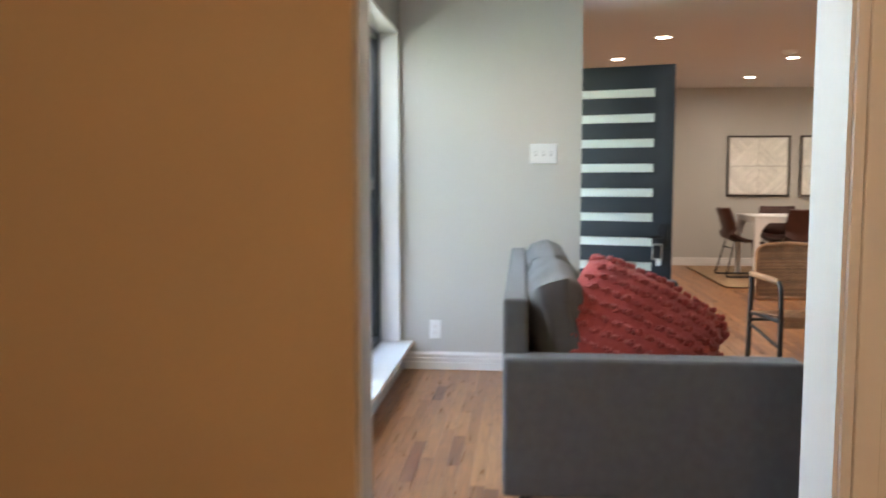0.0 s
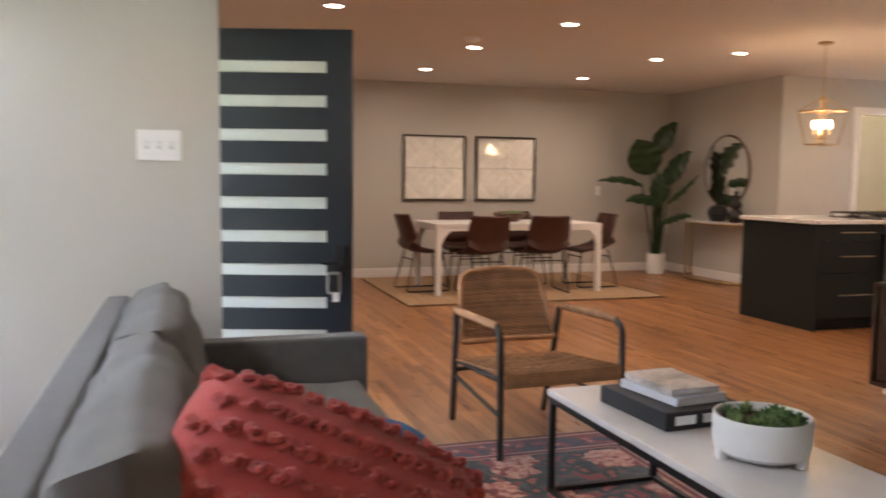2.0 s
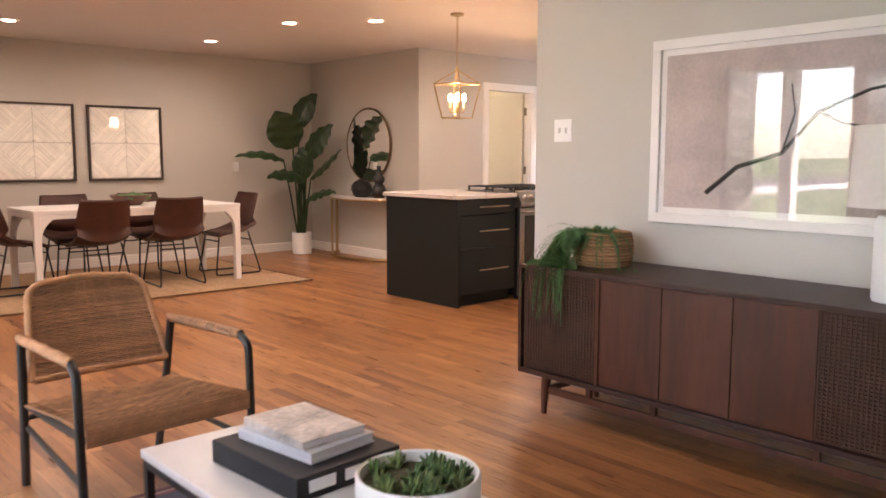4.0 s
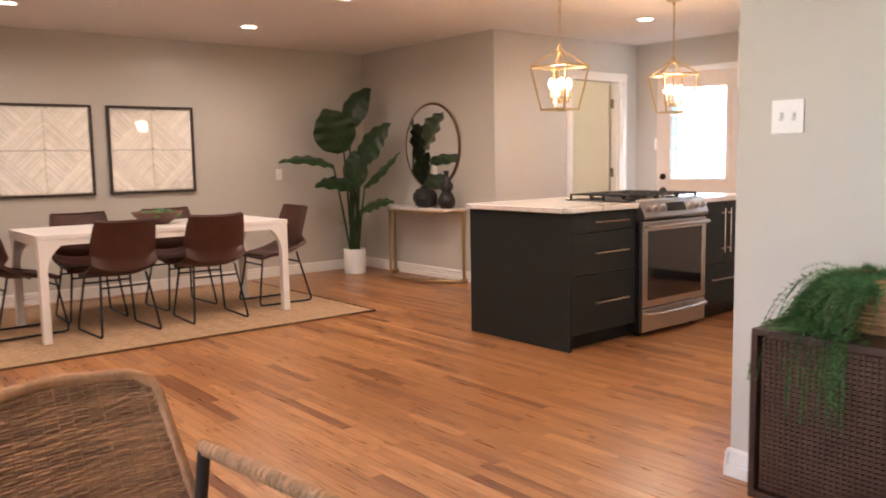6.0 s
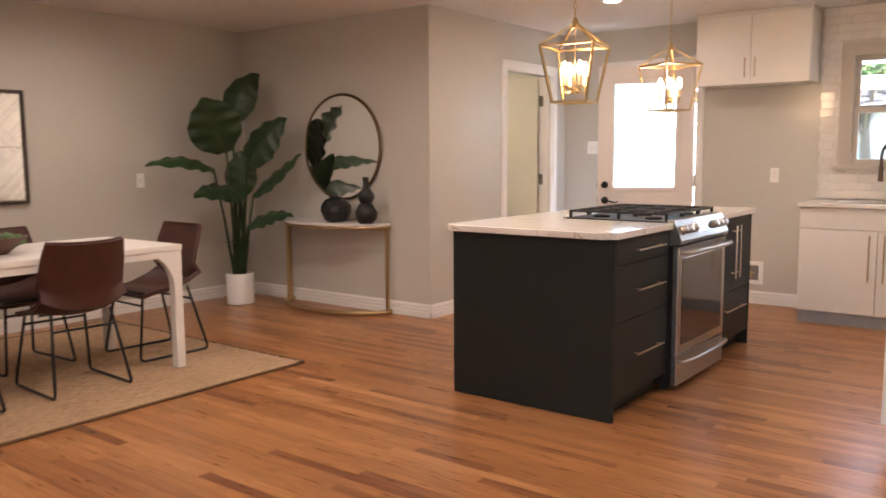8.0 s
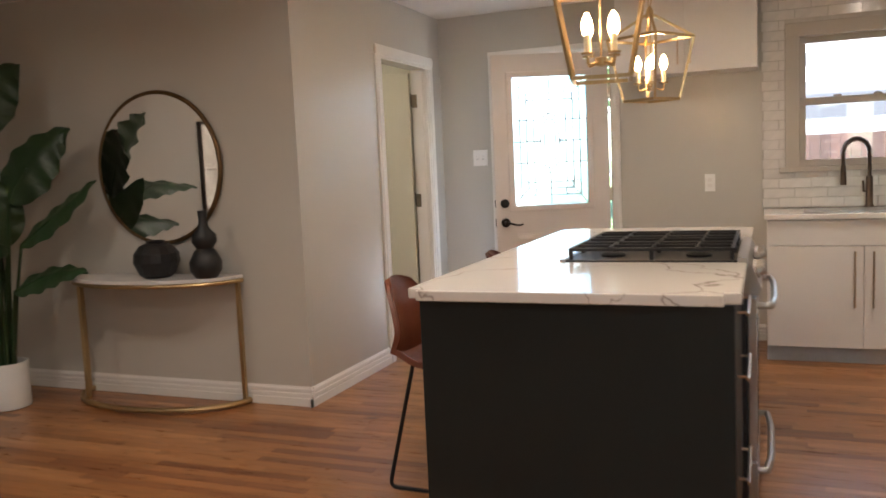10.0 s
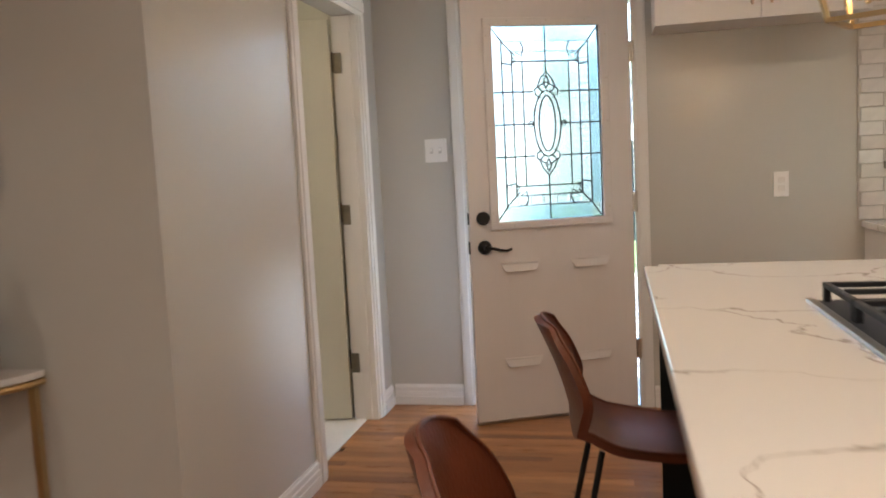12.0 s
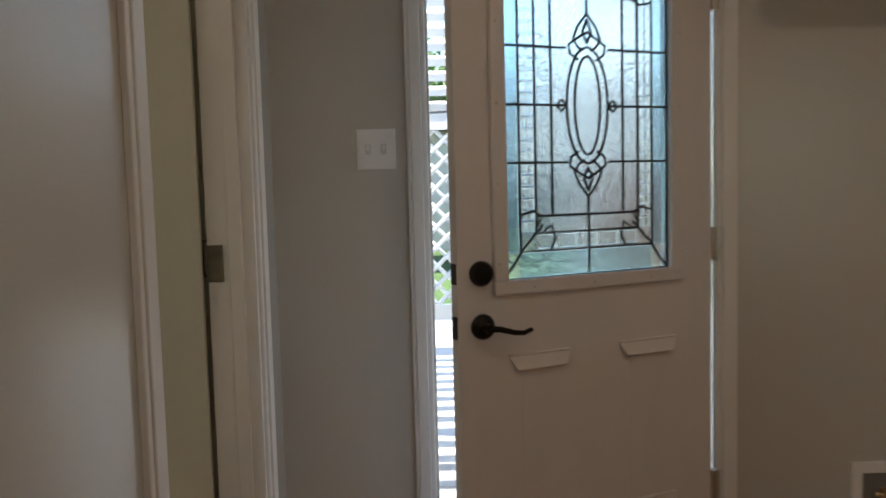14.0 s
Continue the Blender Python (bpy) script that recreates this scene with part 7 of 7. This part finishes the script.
# louvred and latticed screen north of the door
sc_ = thing("lattice_screen", 10.7, 8.62, -0.06, 90, "white louvre and lattice privacy screen on the patio", "screen")
for k in range(9):
    part("louvre", merge(box(0, -0.035, -0.008, 2.6, 0.035, 0.008), None, pose(0, 0, 1.72 + k * 0.075, 25)), PATW, sc_)
part("rail", box(0, -0.02, 1.6, 2.6, 0.02, 1.68), PATW, sc_)
part("rail", box(0, -0.02, 0.62, 2.6, 0.02, 0.7), PATW, sc_)
for k in range(-11, 27):
    for s, yy in ((1, -0.006), (-1, 0.006)):
        x0 = k * 0.1
        pts = [(x0 + i * 0.05 * s + (0 if s > 0 else 0.9), 0.7 + i * 0.05) for i in range(19)]
        pts = [p for p in pts if 0 <= p[0] <= 2.6]
        if len(pts) > 3:
            part("lattice_strip", rod([(pts[0][0], yy, pts[0][1]), (pts[-1][0], yy, pts[-1][1])], 0.011, 4), PATW, sc_)
for x in (0.0, 1.3, 2.55):
    part("post", box(x, -0.03, 0, x + 0.06, 0.03, 2.4), PATW, sc_)
BRICKR = mat("red_brown_fence", (0.11, 0.055, 0.04), 0.8, var=0.2, scale=6, stretch=(1, 1, 0.2), objrand=0.2)
fe = thing("wood_fence", 17.0, -4, -0.32, 0, "reddish-brown board fence behind the yard", "fence")
SHEDR = mat("dark_shed_roof", (0.018, 0.019, 0.022), 0.9, var=0.2, scale=3)
bd_mesh = finish(box(0, 0, 0, 0.02, 0.138, 1.88, 0.003, 1), "board", BRICKR)
for k in range(77):
    f = new("board", bd_mesh)
    f.parent = fe
    f.location = (0, k * 0.145, 0)
for z in (0.4, 1.4):
    part("rail", box(0.021, 0, z, 0.06, 11.16, z + 0.09), BRICKR, fe)
house(30, 3, 180, "neighbouring house with a dark roof behind the fence")
sd_ = thing("garden_shed", 21.0, 1.5, -0.32, 0, "low shed with white fascia and dark roof behind the fence", "shed")
# the shade on the wall is put into its black colour
part("wall", box(0, 0, 0, 3.0, 6.6, 1.95), BLACKP, sd_, "wall with its shade painted in as black")
part("fascia", box(-0.32, -0.3, 1.95, -0.28, 6.9, 2.24), TRIM, sd_, "white fascia board")
own = bmesh.new()
r0 = [own.verts.new(q) for q in ((-0.3, -0.3, 2.2), (3.3, -0.3, 2.2), (3.3, 6.9, 2.2), (-0.3, 6.9, 2.2), (1.5, -0.3, 2.85), (1.5, 6.9, 2.85))]
for f in ((0, 1, 4), (1, 2, 5, 4), (2, 3, 5), (3, 0, 4, 5), (0, 3, 2, 1)):
    own.faces.new([r0[i] for i in f])
bmesh.ops.recalc_face_normals(own, faces=own.faces[:])
part("roof", own, SHEDR, sd_, "dark shingle roof")
bc = thing("storage_bench", 11.6, 9.4, -0.06, 90, "grey storage bench on the back patio", "bench")
part("box", box(0, 0, 0, 1.3, 0.3, 0.85, 0.02), mat("grey_resin", (0.3, 0.34, 0.4), 0.6), bc)
part("lid", box(-0.02, -0.02, 0.85, 1.32, 0.32, 0.9, 0.01), mat("grey_resin_lid", (0.34, 0.38, 0.44), 0.6), bc)
part("base", box(0.02, 0.02, -0.0, 1.28, 0.02 + 0.004, 0.1), BLACKM, bc)
DECK = mat("deck_boards", (0.4, 0.38, 0.36), 0.8, var=0.2, scale=5, objrand=0.15)
dk = thing("doormat_deck", 9.14, 7.9, -0.06, 0, "weathered deck boards outside the back door", "deck", kind="structure")
for k in range(7):
    part("plank", box(0.02 + k * 0.145, 0, 0, 0.02 + k * 0.145 + 0.138, 1.9, 0.04, 0.003, 1), DECK, dk)

# ---- ceiling lights ----
RINGM = mat("white_trim_ring", (0.8, 0.78, 0.76), 0.4)
def downlight(x, y):
    d = thing("downlight", x, y, H, 0, "lit white recessed ceiling downlight", "ceiling light", "recessed downlights")
    part("trim_ring", lathe([(0.058, 0.0), (0.085, 0.0), (0.083, -0.006), (0.062, -0.008), (0.058, 0.0)], 32), RINGM, d, "white trim ring", True)
    part("lens", lathe([(0, -0.004), (0.06, -0.004), (0.06, -0.001), (0, -0.001)], 28), LED, d, "glowing lens")
    la = new("downlight_lamp", bpy.data.lights.new("downlight_lamp", "AREA"))
    la.data.shape, la.data.size, la.data.spread = "DISK", 0.11, radians(168)
    la.data.energy, la.data.color = SPOT_W, SPOT_C
    la.location = (x, y, H - 0.012)
for x, y in [(1.35, 7.42), (1.09, 8.71), (2.89, 8.77), (2.88, 10.37), (1.37, 5.8), (3.22, 7.46), (4.84, 10.41), (4.84, 8.81), (5.36, 8.19), (5.37, 6.18), (7.57, 8.14), (3.2, 5.9), (7.6, 6.2)]:
    downlight(x, y)
# off the camera's way: hall and bathroom ceiling lights
for x, y, w, c in ((0.25, -0.9, HALL_W, (1.0, 0.6, 0.26)), (7.9, 10.5, BATH_W, (1.0, 0.86, 0.6))):
    d = thing("ceiling_light", x, y, H, 0, "lit flush round ceiling light with a white shade", "ceiling light")
    part("shade", lathe([(0, -0.09), (0.12, -0.075), (0.16, -0.03), (0.16, 0), (0, 0)], 32), LED, d, "glowing shade", True)
    la = new("flush_lamp", bpy.data.lights.new("flush_lamp", "POINT"))
    la.data.energy, la.data.color, la.data.shadow_soft_size = w, c, 0.12
    la.location = (x, y, H - 0.25)
sd = thing("smoke_detector", 2.71, 8.31, H, 0, "small white round smoke detector on the ceiling", "smoke detector")
part("housing", lathe([(0, -0.035), (0.05, -0.034), (0.066, -0.02), (0.07, 0), (0, 0)], 28), PLATE, sd, "", True)

# ---- tiles and floor boards ----
TILE = mat("glazed_tile", (0.72, 0.69, 0.66), 0.12, var=0.05, scale=20, bump=0.12, bscale=14, objrand=0.05)
wt = thing("tile_backsplash", 8.955, 0, 0, 0, "glossy white handmade subway tile wall", "tile wall", kind="structure")
part("grout", box(0.004, 5.24, 0.93, 0.0145, KW[0] - 0.06, H - 0.001, bm=box(0.004, KW[1] + 0.06, 0.93, 0.0145, 6.95, H - 0.001, bm=box(0.004, KW[0] - 0.06, 0.93, 0.0145, KW[1] + 0.06, KW[2] - 0.03, bm=box(0.004, KW[0] - 0.06, KW[3] + 0.06, 0.0145, KW[1] + 0.06, H - 0.001)))), mat("pale_grout", (0.55, 0.52, 0.48), 0.9), wt, "pale grout")
TW, TT = 0.2, 0.066
shared = {}
def tile(w):
    key = round(w, 3)
    if key not in shared:
        shared[key] = finish(box(-0.004, -w / 2, -TT / 2 + 0.0012, 0.003, w / 2, TT / 2 - 0.0012, 0.002, 1), "tile", TILE)
    return shared[key]
rr = random.Random(77)
blocked = (KW[0] - 0.062, KW[1] + 0.062, KW[2] - 0.032, KW[3] + 0.062)
for row in range(23):
    z = 0.932 + TT * (row + 0.5)
    if z + TT / 2 > H:
        break
    y = 5.24 - (0.1 if row % 2 else 0.0)
    while y < 6.95:
        a, c = max(y, 5.24), min(y + TW, 6.95)
        spans = [(a, c)]
        if blocked[2] < z < blocked[3]:
            spans = [(max(a, blocked[1]), c), (a, min(c, blocked[0]))]
        for s0, s1 in spans:
            if s1 - s0 > 0.02:
                t = new("tile", tile(s1 - s0 - 0.0025))
                t.parent = wt
                t.matrix_basis = pose(0, (s0 + s1) / 2, z, 0, rr.uniform(-1.6, 1.6), rr.uniform(-1.2, 1.2))
        y += TW

def oak():
    m = bpy.data.materials.new("oak_strip")
    m.use_nodes = True
    n, l = m.node_tree.nodes, m.node_tree.links
    b = n["Principled BSDF"]
    g, o, tc = n.new("ShaderNodeNewGeometry"), n.new("ShaderNodeObjectInfo"), n.new("ShaderNodeTexCoord")
    def math_(op, a, c=None, v=None):
        x = n.new("ShaderNodeMath"); x.operation = op
        l.new(a, x.inputs[0])
        if c is not None:
            l.new(c, x.inputs[1])
        if v is not None:
            x.inputs[1].default_value = v
        return x.outputs[0]
    rnd = math_("FRACT", math_("ADD", math_("MULTIPLY", g.outputs["Random Per Island"], v=17.3), math_("MULTIPLY", o.outputs["Random"], v=11.7)))
    off = n.new("ShaderNodeCombineXYZ")
    l.new(math_("MULTIPLY", rnd, v=40.0), off.inputs[0])
    l.new(math_("MULTIPLY", rnd, v=23.0), off.inputs[1])
    add = n.new("ShaderNodeVectorMath"); add.operation = "ADD"
    l.new(g.outputs["Position"], add.inputs[0])
    l.new(off.outputs[0], add.inputs[1])
    mp = n.new("ShaderNodeMapping")
    mp.inputs["Scale"].default_value = (1.0, 0.07, 1.0)
    l.new(add.outputs[0], mp.inputs[0])
    gr = n.new("ShaderNodeTexNoise")
    gr.inputs["Scale"].default_value = 75
    gr.inputs["Detail"].default_value = 6
    gr.inputs["Distortion"].default_value = 0.6
    l.new(mp.outputs[0], gr.inputs["Vector"])
    big = n.new("ShaderNodeTexNoise")
    big.inputs["Scale"].default_value = 7
    big.inputs["Detail"].default_value = 3
    l.new(mp.outputs[0], big.inputs["Vector"])
    kn = n.new("ShaderNodeTexNoise")
    kn.inputs["Scale"].default_value = 5
    l.new(add.outputs[0], kn.inputs["Vector"])
    r = n.new("ShaderNodeValToRGB")
    e = r.color_ramp.elements
    stops = [(0.0, (0.185, 0.066, 0.026)), (0.06, (0.235, 0.088, 0.035)), (0.18, (0.3, 0.127, 0.047)), (0.6, (0.355, 0.155, 0.057)), (0.88, (0.41, 0.187, 0.073)), (1.0, (0.47, 0.225, 0.094))]
    while len(e) < len(stops):
        e.new(0.5)
    for el, (p, c) in zip(e, stops):
        el.position, el.color = p, (*c, 1)
    mixv = math_("ADD", rnd, math_("MULTIPLY", math_("SUBTRACT", big.outputs[0], v=0.5), v=0.85))
    l.new(mixv, r.inputs[0])
    mr = n.new("ShaderNodeMapRange")
    mr.inputs[1].default_value, mr.inputs[2].default_value = 0.3, 0.7
    mr.inputs[3].default_value, mr.inputs[4].default_value = 0.72, 1.22
    l.new(gr.outputs[0], mr.inputs[0])
    kr = n.new("ShaderNodeMapRange")
    kr.inputs[1].default_value, kr.inputs[2].default_value = 0.68, 0.78
    kr.inputs[3].default_value, kr.inputs[4].default_value = 1.0, 0.55
    l.new(kn.outputs[0], kr.inputs[0])
    sc = n.new("ShaderNodeVectorMath"); sc.operation = "SCALE"
    l.new(r.outputs[0], sc.inputs[0])
    l.new(math_("MULTIPLY", mr.outputs[0], kr.outputs[0]), sc.inputs["Scale"])
    l.new(sc.outputs[0], b.inputs["Base Color"])
    rr_ = n.new("ShaderNodeMapRange")
    rr_.inputs[3].default_value, rr_.inputs[4].default_value = 0.22, 0.38
    l.new(gr.outputs[0], rr_.inputs[0])
    l.new(rr_.outputs[0], b.inputs["Roughness"])
    bp = n.new("ShaderNodeBump")
    bp.inputs["Strength"].default_value = 0.08
    bp.inputs["Distance"].default_value = 0.003
    l.new(gr.outputs[0], bp.inputs["Height"])
    l.new(bp.outputs[0], b.inputs["Normal"])
    return m
OAK = oak()
BWD = 0.0572
rr = random.Random(5)
verts, faces = [], []
near = []
def inside(x, y):
    if y < 1.6:
        return -2.6 < x < 1.6 and y > -2.0
    if y < 5.0:
        return -0.65 < x < 4.25
    if y < 5.24:
        return 0.2 < x < 4.25
    if x < 6.8:
        return x > 0.2 and y < 11.55
    return y < 9.4 and x < 9.0
boards = {}
def board(x, y0, y1):
    a = x + 0.0004
    c = x + BWD - 0.0004
    z = rr.uniform(-0.0004, 0.0004)
    key = None
    L = y1 - y0
    xm, ym = x + BWD / 2, (y0 + y1) / 2
    # the stretch of open floor between the armchair and the island
    if 2.6 < xm < 4.9 and 5.6 < ym < 8.9 and len(near) < 300 and L > 0.3:
        q = round(L, 1)
        if q not in boards:
            boards[q] = finish(box(0.0004, 0.0006, -0.004, BWD - 0.0004, q - 0.0006, 0.0, 0.0005, 1), "floor_board", OAK)
        near.append((x, y0, q))
        return y0 + q
    n0 = len(verts)
    b_ = 0.0007
    verts.extend([(a, y0, -0.004), (c, y0, -0.004), (c, y1, -0.004), (a, y1, -0.004), (a, y0, z - 0.0005), (c, y0, z - 0.0005), (c, y1, z - 0.0005), (a, y1, z - 0.0005),
                  (a + b_, y0 + b_, z), (c - b_, y0 + b_, z), (c - b_, y1 - b_, z), (a + b_, y1 - b_, z)])
    faces.extend([tuple(n0 + i for i in f) for f in ((0, 1, 5, 4), (1, 2, 6, 5), (2, 3, 7, 6), (3, 0, 4, 7), (4, 5, 9, 8), (5, 6, 10, 9), (6, 7, 11, 10), (7, 4, 8, 11), (8, 9, 10, 11))])
    return y1
nx = int((9.0 + 2.6) / BWD) + 1
for i in range(nx):
    x = -2.6 + i * BWD
    y = -2.0 - rr.uniform(0, 0.8)
    while y < 11.55:
        L = rr.choice((0.3, 0.4, 0.5, 0.6, 0.7, 0.8, 0.9, 1.1, 1.3))
        y1 = y + L
        ya, yb = max(y, -2.0), min(y1, 11.55)
        xm = x + BWD / 2
        while yb - ya > 0.05 and not inside(xm, ya + 0.02):
            ya += 0.05
        while yb - ya > 0.05 and not inside(xm, yb - 0.02):
            yb -= 0.05
        if yb - ya > 0.05:
            yb2 = board(x, ya, yb)
            y1 = y1 if yb != y1 else yb2
        y = y1
me = bpy.data.meshes.new("floor_boards")
me.from_pydata(verts, [], faces)
me.materials.append(OAK)
fb = new("floor_boards", me)
fb.parent = floor
tagged(fb, kind="stuff")
for x, y0, q in near:
    t = new("floor_board", boards[q])
    t.parent = floor
    t.location = (x, y0, 0.0)
